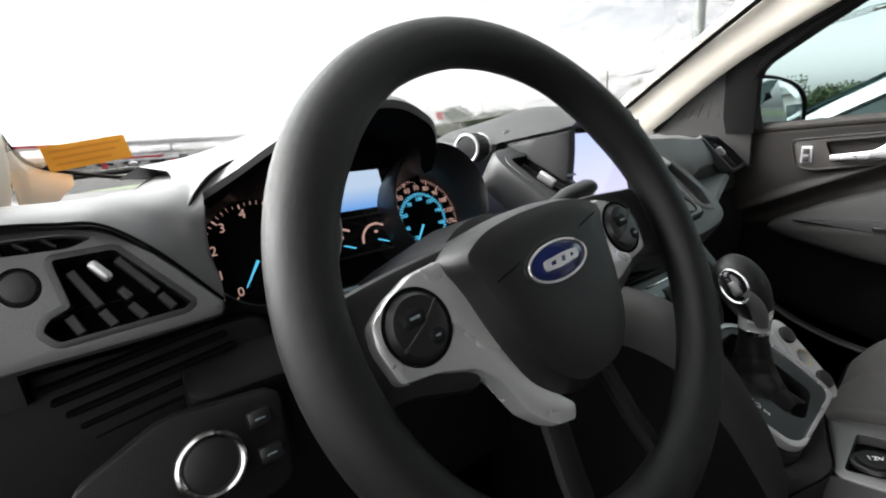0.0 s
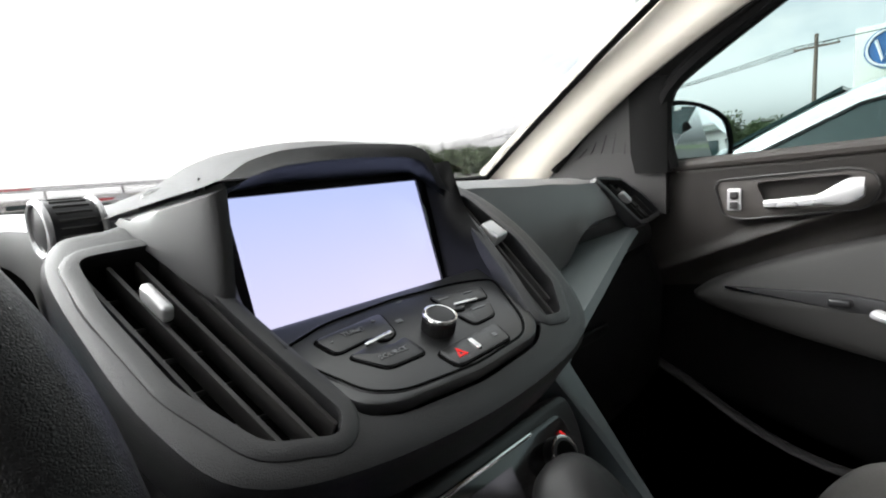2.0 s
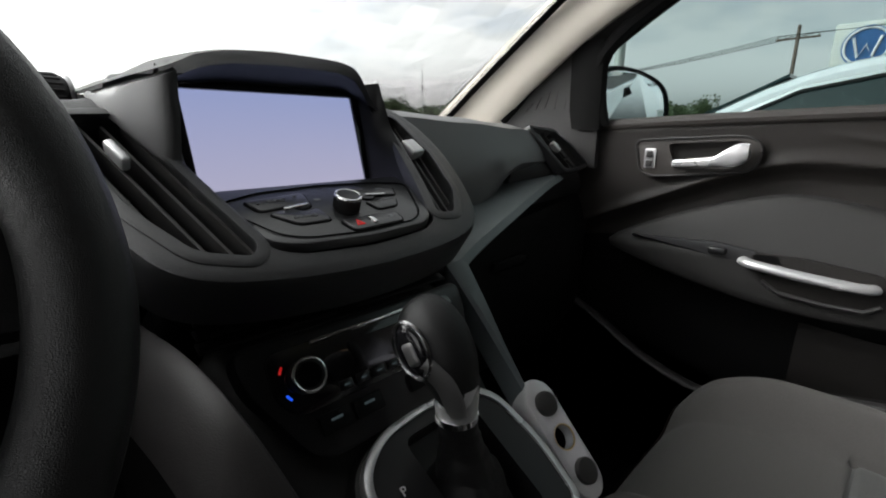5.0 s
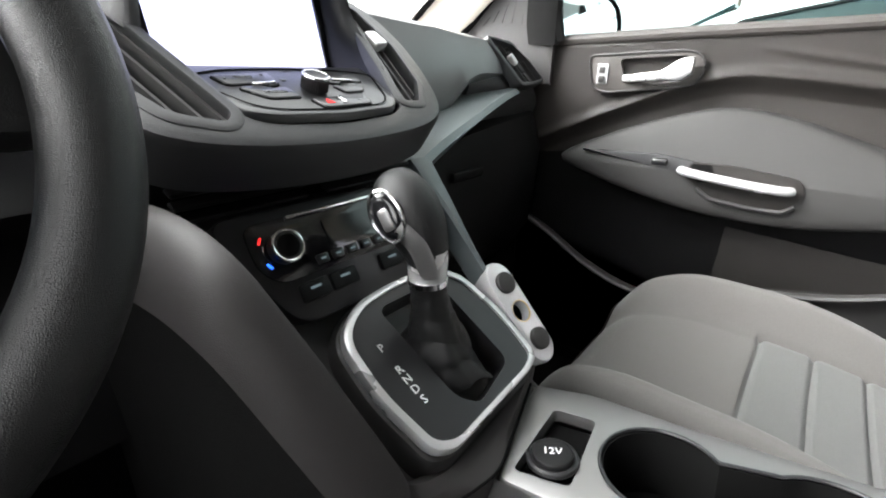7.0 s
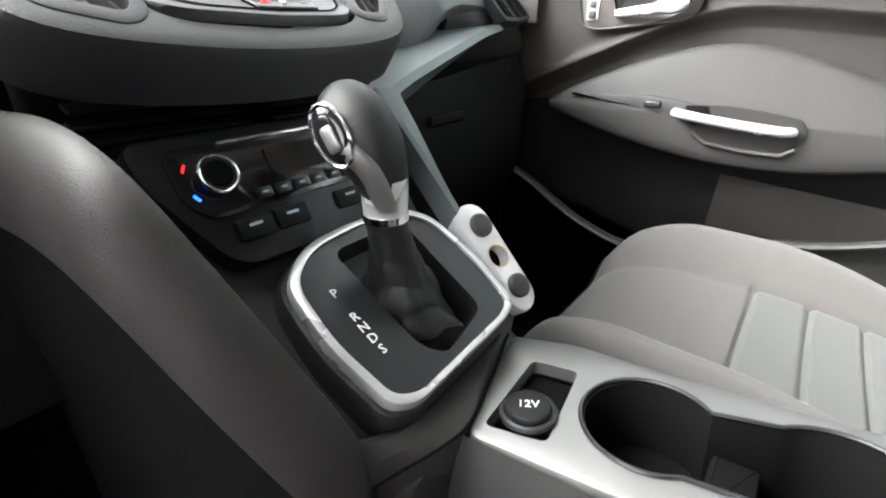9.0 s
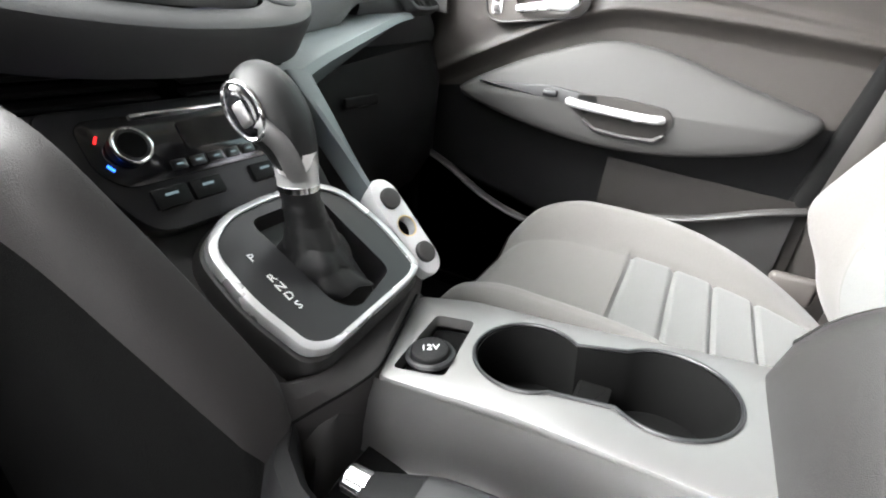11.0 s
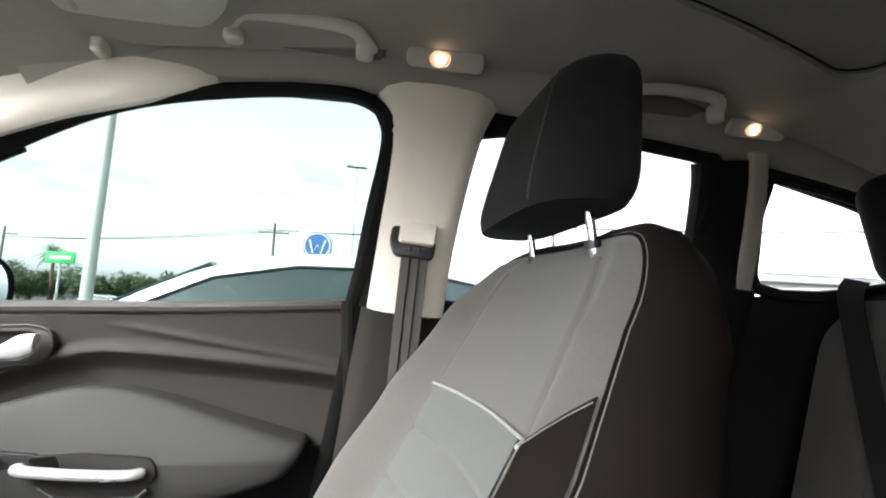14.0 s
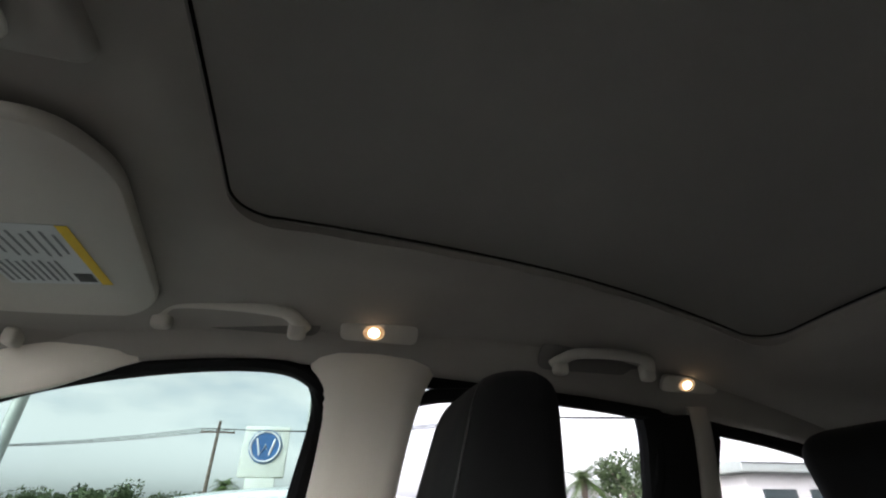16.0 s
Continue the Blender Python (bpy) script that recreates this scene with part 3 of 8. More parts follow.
# B pillars: cream above, dark below
for sx in (1, -1):
    strip([(sx * 0.612, -0.430, 1.60), (sx * 0.614, -0.428, 1.53), (sx * 0.624, -0.425, 1.45), (sx * 0.650, -0.405, 1.30), (sx * 0.677, -0.392, 1.168)], [0.28, 0.205, 0.150, 0.135, 0.135], M_CREAM, "pillar_middle",
          "cream plastic upper pillar trim between the doors", "pillar trim", face=(-sx, 0, -0.15), thick=0.05)
    strip([(sx * 0.687, -0.385, 1.166), (sx * 0.707, -0.365, 1.00), (sx * 0.717, -0.345, 0.80), (sx * 0.717, -0.335, 0.45)], [0.14, 0.15, 0.17, 0.19], M_LOWTRIM, "pillar_middle_lower",
          "dark plastic lower pillar trim between the doors", "pillar trim", face=(-sx, 0, 0), thick=0.05)
# rear side windows and frames on the right; unseen ones on the left, darkened to hold back light
REARW = [(0.690, -0.470, 1.188), (0.640, -0.492, 1.440), (0.630, -0.520, 1.492), (0.622, -0.700, 1.500), (0.615, -0.940, 1.485), (0.612, -0.972, 1.465), (0.635, -0.955, 1.340), (0.665, -0.935, 1.215)]
QUART = [(0.640, -1.095, 1.245), (0.612, -1.110, 1.440), (0.606, -1.135, 1.455), (0.600, -1.33, 1.412), (0.598, -1.50, 1.355), (0.610, -1.52, 1.320), (0.635, -1.42, 1.260)]
for sx in (1, -1):
    for k, (W, nm, lab) in enumerate(((REARW, "window_2", "rear door window with a pale view"), (QUART, "window_3", "fixed rear quarter window"))):
        Q = [Vector((sx * p[0], p[1], p[2])) for p in W]
        g = solo(nm, loft([[wider(q, sum(Q, Vector()) / len(Q)) + Vector((sx * d, 0, 0)) for q in Q] for d in (0.012, 0.016)]), M_REARGLASS if sx > 0 else M_LIGHTCUT, lab, "window", "structure")
        g.visible_shadow = sx < 0
        c = sum(Q, Vector()) / len(Q)
        S = [q + (q - c).normalized() * 0.010 for q in smooth_path(Q, 4, True)]
        solo("trim_" + nm, tube(S, 0.016, 8, True, flat=0.8), M_RUBBER, "black rubber seal of a rear side window", "window seal", "structure")
    strip([(sx * 0.614, -1.025, 1.487), (sx * 0.625, -1.030, 1.42), (sx * 0.655, -1.02, 1.23), (sx * 0.70, -1.00, 1.0), (sx * 0.71, -0.99, 0.5)], [0.15, 0.15, 0.155, 0.13, 0.14], M_RUBBER, "pillar_rear",
          "black trim between the rear door and quarter window", "pillar trim", face=(-sx, 0, 0), thick=0.05)
    strip([(sx * 0.588, -1.062, 1.500), (sx * 0.594, -1.064, 1.44), (sx * 0.610, -1.058, 1.34), (sx * 0.634, -1.050, 1.235)], [0.045, 0.040, 0.040, 0.045], M_HEAD, "pillar_rear_trim", "narrow cream trim beside the quarter window", "pillar trim", face=(-sx, 0, 0), thick=0.012)
    strip([(sx * 0.585, -1.62, 1.42), (sx * 0.60, -1.66, 1.30), (sx * 0.66, -1.70, 1.05), (sx * 0.70, -1.72, 0.7)], [0.22, 0.24, 0.36, 0.4], M_HEAD, "pillar_back", "grey trim at the back corner of the cabin", "pillar trim", face=(-sx, 0.3, 0), thick=0.06)
    # lower side panels behind the front doors
    solo("wall_side", loft([[Vector((sx * x, y, z)) for x, z in ((0.70, 0.38), (0.735, 0.60), (0.715, 1.0), (0.685, zt), (0.735, zt - 0.02), (0.77, 1.0), (0.77, 0.38))] for y, zt in ((-0.44, 1.185), (-0.70, 1.19), (-1.0, 1.215), (-1.3, 1.24), (-1.66, 1.29), (-2.0, 1.33))]),
         M_DASHLOW, "dark lower side trim beside the rear seat", "side trim", "structure")
# tailgate glass, out of view, tinted to dim the rear of the cabin
solo("window_4", sheet(lambda u, v: Vector((-0.56 + 1.12 * u, -1.98 + 0.22 * v, 1.16 + 0.36 * v)), 4, 4, 0.004), M_LIGHTCUT, "unseen tailgate window, darkened to hold back light", "window", "structure")
# black door tops behind the seals
CANT = [(0.30, 1.385), (0.085, 1.488), (-0.095, 1.530), (-0.30, 1.535), (-0.60, 1.515), (-0.95, 1.500), (-1.13, 1.470), (-1.33, 1.428), (-1.55, 1.368), (-1.80, 1.30)]
for sx in (1, -1):
    solo("wall_cantrail", loft([[Vector((sx * 0.640, y, z)), Vector((sx * 0.600, y, z + 0.11)), Vector((sx * 0.640, y, z + 0.11)), Vector((sx * 0.652, y, z))] for y, z in CANT]), M_RUBBER, "black door top between window seal and roof rail", "door top", "structure")
# cream corner between windscreen pillar, header and roof lining
for sx in (1, -1):
    solo("trim_corner", loft([[Vector((sx * x, y, z)) for x, y, z in row] for row in (((0.655, 0.34, 1.425), (0.610, 0.16, 1.497), (0.575, 0.0, 1.556), (0.575, -0.10, 1.605)), ((0.585, 0.275, 1.482), (0.55, 0.15, 1.532), (0.53, 0.02, 1.576), (0.53, -0.08, 1.618)), ((0.46, 0.235, 1.528), (0.45, 0.14, 1.560), (0.44, 0.03, 1.590), (0.44, -0.06, 1.625)))], False, False), M_HEAD, "cream corner trim above the windscreen pillar", "pillar trim", "structure")
strip([(0.712, -0.312, 1.20), (0.712, -0.290, 1.03), (0.712, -0.264, 0.86), (0.712, -0.238, 0.69), (0.712, -0.228, 0.45)], [0.030, 0.030, 0.032, 0.034, 0.034], M_DARK, "trim_door_seal", "black seal between the passenger door and the pillar", "door seal", face=(-1, 0, 0), thick=0.02)
# black door frame behind the window's rear edge and under the windscreen pillar
strip([(0.712, -0.318, 1.165), (0.680, -0.340, 1.330), (0.645, -0.362, 1.470), (0.635, -0.345, 1.53)], [0.06, 0.06, 0.06, 0.06], M_RUBBER, "trim_door_frame", "black door frame behind the passenger window", "door frame", face=(-1, 0, 0), thick=0.016)
strip([(0.722, 0.72, 1.150), (0.706, 0.575, 1.245), (0.696, 0.46, 1.318), (0.688, 0.37, 1.366), (0.676, 0.24, 1.426)], [0.09, 0.085, 0.080, 0.07, 0.05], M_RUBBER, "trim_door_frame", "black door frame below the windscreen pillar", "door frame", face=(-1, 0, 0), thick=0.016)

# ---- dashboard ----
dash = thing("dashboard", "black soft-touch dashboard with grained top pad", "dashboard", (0, 0.6, 0.9))


def dash_profile(x):
    """Outline of the upper pad across the car at x: rear lip y, top z, lip height z, bottom z."""
    return lerp_table([(-0.74, 0.48, 1.122, 1.090, 1.00), (-0.64, 0.48, 1.130, 1.100, 1.00), (-0.545, 0.49, 1.142, 1.110, 1.00), (-0.50, 0.575, 1.160, 1.13, 1.00), (-0.42, 0.585, 1.172, 1.13, 1.00), (-0.30, 0.585, 1.172, 1.13, 1.00), (-0.21, 0.575, 1.172, 1.120, 1.00), (-0.175, 0.47, 1.170, 1.120, 1.00),
                       (-0.12, 0.55, 1.172, 1.12, 1.00), (0.10, 0.55, 1.172, 1.12, 1.00), (0.18, 0.455, 1.165, 1.10, 0.965), (0.32, 0.45, 1.158, 1.10, 0.995), (0.45, 0.46, 1.150, 1.11, 1.055), (0.60, 0.485, 1.138, 1.105, 1.055), (0.74, 0.51, 1.120, 1.09, 1.04)], x)


rings = []
for i in range(75):
    x = -0.74 + 1.48 * i / 74
    yl, zt, zl, zb = dash_profile(x)
    yf = 1.02 - 0.30 * (x / 0.74) ** 2
    if x > 0:
        low = [(yl + 0.03, zb + 0.004), (yl + 0.06, zb - 0.003), (0.70, 0.95)]
    else:
        low = [(yl + 0.01, zb + 0.01), (yl + 0.03, zb), (0.70, 0.95)]
    pts = [(yf, 1.085), (yf - 0.03, zt - 0.045), ((yf + yl) / 2 + 0.08, zt - 0.004), (yl + 0.13, zt), (yl + 0.06, zt - 0.002), (yl + 0.02, zt - 0.012), (yl + 0.002, zl - 0.004), (yl - 0.004, (zl + zb) / 2), (yl + 0.006, zb + 0.02)] + low + [(yf, 0.95)]
    rings.append([Vector((x, y, z)) for y, z in pts])
part("top_pad", loft(rings), M_DASHLIT, dash)
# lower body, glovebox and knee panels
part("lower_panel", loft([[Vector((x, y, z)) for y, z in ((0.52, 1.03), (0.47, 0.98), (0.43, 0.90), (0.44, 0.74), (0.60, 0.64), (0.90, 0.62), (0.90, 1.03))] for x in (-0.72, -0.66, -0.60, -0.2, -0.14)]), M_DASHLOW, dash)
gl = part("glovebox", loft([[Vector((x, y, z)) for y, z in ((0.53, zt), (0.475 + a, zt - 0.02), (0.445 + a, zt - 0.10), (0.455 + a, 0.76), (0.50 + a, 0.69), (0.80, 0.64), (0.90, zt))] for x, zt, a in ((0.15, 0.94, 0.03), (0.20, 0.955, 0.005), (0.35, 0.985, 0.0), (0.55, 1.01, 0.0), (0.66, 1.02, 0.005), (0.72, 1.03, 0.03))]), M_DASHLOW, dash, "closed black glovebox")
part("glovebox_latch", rbox((0.40, 0.447, 0.915), (0.09, 0.008, 0.018), 0.004), M_DASHLOW, gl)
# grey-blue wing that runs from the console out under the passenger pad
wing = [(0.135, 0.330, 0.985), (0.20, 0.352, 1.000), (0.32, 0.385, 1.022), (0.46, 0.425, 1.045), (0.56, 0.455, 1.055)]
rings = []
for k, p in enumerate(smooth_path(wing, 6)):
    t = k / 24
    h = 0.045 * (1 - t) + 0.006
    rings.append([p + Vector((0, 0.10, 0.004)), p, p + Vector((0.004, -0.006, -0.008)), p + Vector((0.012, 0.012 + 0.02 * (1 - t), -h)), p + Vector((0.015, 0.10, -h))])
part("wing_trim", loft(rings), M_TEAL, dash, "grey-blue painted wing trim")
# left foot of the windscreen: plain dash end
part("end_panel", rbox((-0.735, 0.66, 0.99), (0.02, 0.42, 0.26), 0.008), M_CHAR, dash)


def air_vent(name, label, outline, m, slats, depth, tab=None, vertical=True, frame_w=0.010, split=None):
    """A vent: frame with a throat shaded by its near-black colour, slats across it and a bright tab."""
    v = thing(name, label, "air vent", m.translation)
    c = sum((Vector(p) for p in outline), Vector((0, 0))) / len(outline)
    big = []
    for i in range(len(outline)):
        d = Vector(outline[(i + 1) % len(outline)]) - Vector(outline[i - 1])
        nn = Vector((d.y, -d.x)).normalized()
        if nn.dot(Vector(outline[i]) - c) < 0:
            nn = -nn
        big.append(tuple(Vector(outline[i]) + nn * frame_w))
    part("frame", plate(big, m, 0.02, [outline], 0.004, depth), M_DASHLIT if frame_w > 0.0099 and m.translation.x < -0.4 else M_DASH, v)
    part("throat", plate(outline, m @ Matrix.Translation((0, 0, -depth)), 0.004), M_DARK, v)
    for a, b in slats:
        A, B = Vector((*a, -0.009)), Vector((*b, -0.009))
        d = (B - A).normalized()
        nn = Vector((-d.y, d.x, 0))
        bm = loft([[A + nn * 0.0011, A - nn * 0.0011, A - nn * 0.0018 + Vector((0, 0, -0.016)), A + nn * 0.0018 + Vector((0, 0, -0.016))],
                   [B + nn * 0.0011, B - nn * 0.0011, B - nn * 0.0018 + Vector((0, 0, -0.016)), B + nn * 0.0018 + Vector((0, 0, -0.016))]])
        bmesh.ops.transform(bm, matrix=m, verts=bm.verts)
        part("slat", bm, M_CHAR, v)
    if tab:
        (x, y, w, h, rot) = tab
        part("tab", rbox((0, 0, 0), (w, h, 0.012), 0.0025, 3, m @ Matrix.Translation((x, y, -0.003)) @ pose(0, 0, 0, 0, 0, rot)), M_SILVER, v, "silver adjuster tab")
    return v


def inside(poly, p):
    c = False
    k = len(poly)
    for i in range(k):
        (x1, y1), (x2, y2) = poly[i], poly[i - 1]
        if (y1 > p[1]) != (y2 > p[1]) and p[0] < (x2 - x1) * (p[1] - y1) / (y2 - y1) + x1:
            c = not c
    return c


def clip_line(poly, a, b, n=60):
    """The stretch of the line a-b that lies inside an outline."""
    A, B = Vector(a), Vector(b)
    ins = [A.lerp(B, i / n) for i in range(n + 1) if inside(poly, A.lerp(B, i / n))]
    return (tuple(ins[0]), tuple(ins[-1])) if len(ins) > 1 else None


# ---- centre stack ----
stack = thing("centre_stack", "black centre stack with screen hood and control pad", "centre stack", (0, 0.40, 1.0))
SCR = lambda z: 0.4370 - 0.28 * (1.167 - z)          # y of the screen's face at height z
scr_n = Vector((0, -1, 0.28)).normalized()
m_scr = frame_on((0, SCR(1.1185), 1.1185), (1, 0, 0), scr_n)
part("screen_surround", plate(rounded([(-0.112, -0.075), (0.100, -0.075), (0.104, 0.066), (-0.104, 0.066)], 0.012), m_scr @ Matrix.Translation((0, 0, 0.001)), 0.012, [rounded([(-0.0845, -0.0525), (0.0845, -0.0525), (0.0855, 0.0525), (-0.0855, 0.0525)], 0.0015)], 0.003), M_PIANO, stack)
scr = thing("display_screen", "large lit lavender display screen, blank", "screen", m_scr.translation)
part("panel", plate(rect(0, 0, 0.174, 0.107), m_scr @ Matrix.Translation((0, 0, -0.0015)), 0.006), M_SCREEN, scr)


HOOD_L = [(0.0, 0.400, 1.2005), (0.053, 0.400, 1.198), (0.082, 0.391, 1.191), (0.106, 0.376, 1.180), (0.124, 0.406, 1.1735), (0.143, 0.450, 1.1665), (0.164, 0.500, 1.158)]
HOOD_R = [(0.0, 0.400, 1.2005), (0.050, 0.401, 1.199), (0.070, 0.403, 1.1945), (0.082, 0.407, 1.184), (0.094, 0.410, 1.166), (0.112, 0.412, 1.146), (0.150, 0.420, 1.120)]


def hood_ring(s):
    """Rows of the hood over the screen, side to side; s = 0 at its lip, 1 far ahead."""
    pts = []
    for q in range(49):
        a = q / 48 * 2 - 1
        tab = HOOD_L if a < 0 else HOOD_R
        y, z = lerp_line(tab, abs(a) * tab[-1][0])
        x = a * tab[-1][0] * (1 + 0.05 * s)
        crown = max(0.0, 1 - abs(x) / 0.16)
        z += (0.020 * min(s, 0.5) - 0.055 * max(0, s - 0.5)) * crown + 0.004 * min(1, s * 6) * crown
        pts.append(Vector((x, y + (0.645 - y) * s, z)))
    return pts


rings = [hood_ring(k / 8) for k in range(9)]
bm = loft(rings, False, False)
bmesh.ops.solidify(bm, geom=bm.faces[:], thickness=0.010)
part("hood", bm, M_DASHLIT, stack)
# dark skirt from the hood's flank down to the face of the stack
rows = []
for k in range(13):
    x = 0.100 + 0.042 * k / 12
    y, z = lerp_line(HOOD_L, x)
    z1 = min(z - 0.004, 1.118 + (y - 0.388) / 1.4)
    rows.append([Vector((-x, y + 0.012, z - 0.003)), Vector((-x - 0.001, y + 0.0005, z - 0.006)), Vector((-x - 0.003, y - 0.001, (z + z1) / 2)), Vector((-x - 0.006, y, z1))])
part("hood_skirt", loft(rows, False, False), M_DASH, stack)


def hood_underside(u, v):
    x = -0.108 + 0.206 * u
    y, z = lerp_line(HOOD_L if x < 0 else HOOD_R, abs(x))
    return Vector((x, y + 0.003 + 0.040 * v, (z - 0.010) * (1 - v) + 1.174 * v))


# dark sheet closing the gap, with the hood's shade put into its colour
part("hood_underside", sheet(hood_underside, 30, 6, 0.003), M_SMOKE, stack, "underside of the hood, its shade put into black")
# cheeks beside the screen, from its edge out to the stack's face
for sx in (-1, 1):
    A = [(0.095, 0.446, 1.182), (0.094, 0.436, 1.160), (0.092, 0.428, 1.128), (0.090, 0.417, 1.092), (0.088, 0.408, 1.065)]
    B = [(0.106, 0.412, 1.184), (0.111, 0.408, 1.160), (0.112, 0.400, 1.138), (0.107, 0.374, 1.112), (0.096, 0.338, 1.087)]
    A, B = smooth_path(A, 4), smooth_path(B, 4)
    bm = loft([[Vector((sx * (p.x * (1 - t) + q.x * t), p.y * (1 - t) + q.y * t - 0.006 * math.sin(math.pi * t), p.z * (1 - t) + q.z * t)) for p, q in zip(A, B)] for t in (0, 0.25, 0.5, 0.75, 1)], False, False)
    bmesh.ops.solidify(bm, geom=bm.faces[:], thickness=0.003)
    part("cheek", bm, M_SMOKE, stack)
# control pad
PAD = lambda y: 1.062 + (y - 0.304) * 0.36
pad_n = Vector((0, -0.36, 1)).normalized()
m_pad = frame_on((0, 0.320, PAD(0.320)), (1, 0, 0), pad_n)
pad_out = rounded([(-0.078, -0.024), (-0.060, -0.033), (0.0, -0.038), (0.060, -0.033), (0.078, -0.020), (0.106, 0.062), (-0.106, 0.062)], 0.012)
part("pad_face", plate(pad_out, m_pad, 0.008, [], 0.003), M_PAD, stack)


def pad_button(name, poly, label="", z=0.0022):
    poly = [(p[0], p[1] + 0.024) for p in poly]
    rim = part("button_seat", plate(rounded([(p[0] * 1.0, p[1]) for p in poly], 0.006), m_pad @ Matrix.Translation((0, 0, 0.0008)), 0.004, [], 0.0005), M_DARK, stack)
    c = sum((Vector(p) for p in poly), Vector((0, 0))) / len(poly)
    small = [tuple(c + (Vector(p) - c) * 0.93) for p in poly]
    return part(name, plate(rounded(small, 0.005), m_pad @ Matrix.Translation((0, 0, z)), 0.004, [], 0.0012), M_PAD, stack)


pad_button("button", [(-0.076, 0.012), (-0.020, 0.018), (-0.024, -0.008), (-0.036, -0.012), (-0.042, -0.004), (-0.070, -0.008)])
pad_button("button", [(-0.066, -0.012), (-0.044, -0.008), (-0.036, -0.016), (-0.022, -0.012), (-0.020, -0.034), (-0.050, -0.034)])
pad_button("button", [(0.022, 0.018), (0.074, 0.012), (0.066, -0.006), (0.042, -0.002), (0.036, -0.010), (0.024, -0.006)])
pad_button("button", [(0.024, -0.010), (0.036, -0.014), (0.044, -0.006), (0.062, -0.010), (0.052, -0.026), (0.028, -0.028)])
pad_button("button", [(-0.018, -0.036), (0.022, -0.034), (0.044, -0.032), (0.040, -0.052), (-0.014, -0.055)])
groove = rounded([(-0.070, -0.018), (-0.052, -0.028), (0.0, -0.033), (0.052, -0.028), (0.068, -0.014), (0.094, 0.040), (0.060, 0.049), (0.0, 0.053), (-0.060, 0.049), (-0.096, 0.036)], 0.012)
part("pad_groove", tube([m_pad @ Vector((p.x, p.y, 0.0002)) for p in groove], 0.0011, 6, True), M_DARK, stack)
part("pad_edge", tube([m_pad @ Vector((p.x * 1.018, p.y * 1.018, 0.0)) for p in groove], 0.0008, 6, True), M_PAD, stack)
for x, y, w, h, r in ((-0.040, -0.008, 0.022, 0.0028, 8), (0.042, -0.003, 0.022, 0.0028, -6), (0.010, -0.044, 0.004, 0.011, 0)):
    part("bright_bar", rbox((0, 0, 0), (w, h, 0.002), 0.0008, 2, m_pad @ Matrix.Translation((x, y + 0.024, 0.003)) @ pose(0, 0, 0, 0, 0, r)), M_CHROME, stack, "chrome bar")
for txt, x, y, s in (("TUNE", -0.050, 0.006, 0.0058), ("-", -0.066, 0.004, 0.008), ("+", -0.032, 0.0095, 0.007), ("SOURCE", -0.040, -0.024, 0.0054)):
    part("lettering", lettering(txt, m_pad @ Matrix.Translation((x, y + 0.024, 0.0026)), s), M_INK, stack)
for x, y, w, h in ((0.030, 0.009, 0.010, 0.0014), (0.054, 0.007, 0.009, 0.0014), (0.046, -0.013, 0.014, 0.0016), (0.030, -0.043, 0.0036, 0.0034), (-0.0145, 0.004, 0.0050, 0.0034), (0.0, 0.0235, 0.0044, 0.0016)):
    part("print_bar", rbox((0, 0, 0), (w, h, 0.0004), 0, 1, m_pad @ Matrix.Translation((x, y + 0.024, 0.0025 if abs(x) > 0.02 else 0.0004))), M_INK, stack)
tri = [(-0.004, -0.0035), (0.004, -0.0035), (0.0, 0.0045)]
part("hazard_mark", plate(tri, m_pad @ Matrix.Translation((-0.004, -0.021, 0.0028)), 0.001, [[(p[0] * 0.5, p[1] * 0.5 - 0.0004) for p in tri]]), M_DIALRED, stack, "red hazard triangle")
kc = m_pad @ Vector((0.001, 0.006, 0))
part("volume_knob", cyl(kc + pad_n * 0.007, pad_n, 0.0110, 0.014, 40, 0.0015), M_SMOKE, stack, "knurled black volume knob")
for k in range(36):
    q = 2 * math.pi * k / 36
    e1 = Vector((1, 0, 0)) * math.cos(q) + pad_n.cross(Vector((1, 0, 0))) * math.sin(q)
    if k == 0:
        ribs = []
    ribs.append(rbox(kc + e1 * 0.0111 + pad_n * 0.006, (0.0010, 0.0010, 0.009), 0.0003, 1, frame_on((0, 0, 0), e1, pad_n)))
part("knurl", join(*ribs), M_SMOKE, stack)
part("knob_ring", ring(kc + pad_n * 0.0128, pad_n, 0.0102, 0.0015, 40), M_CHROME, stack, "chrome knob ring")

part("pad_shelf", loft([[Vector((x, 0.374, 1.0865)), Vector((x, 0.392, 1.080)), Vector((x, 0.416, 1.066)), Vector((x, 0.416, 1.05)), Vector((x, 0.374, 1.05))] for x in (-0.106, -0.05, 0.0, 0.05, 0.106)]), M_SMOKE, stack)
# side vents of the stack
m_v = frame_on((0, 0.388, 1.122), (1, 0, 0), Vector((0, -1, 1.4)))
lv_out = rounded([(-0.172, 0.040), (-0.130, 0.043), (-0.111, -0.031), (-0.087, -0.108), (-0.094, -0.118), (-0.126, -0.106), (-0.150, -0.062), (-0.167, 0.0)], 0.009, 4)
sl = [s for s in (clip_line(lv_out, (x0, 0.07), (x0 + 0.060, -0.14)) for x0 in (-0.181, -0.167, -0.153, -0.140)) if s]
v = air_vent("air_vent", "black air vent with slanting slats beside the screen", lv_out, m_v, sl, 0.035, (-0.1435, -0.003, 0.0065, 0.024, 16))
for k in range(6):
    c = clip_line(lv_out, (-0.20, 0.030 - k * 0.026), (-0.05, 0.022 - k * 0.026))
    if c:
        A, B = m_v @ Vector((*c[0], -0.028)), m_v @ Vector((*c[1], -0.028))
        part("vane", tube([A, B], 0.0016, 6), M_SMOKE, v)
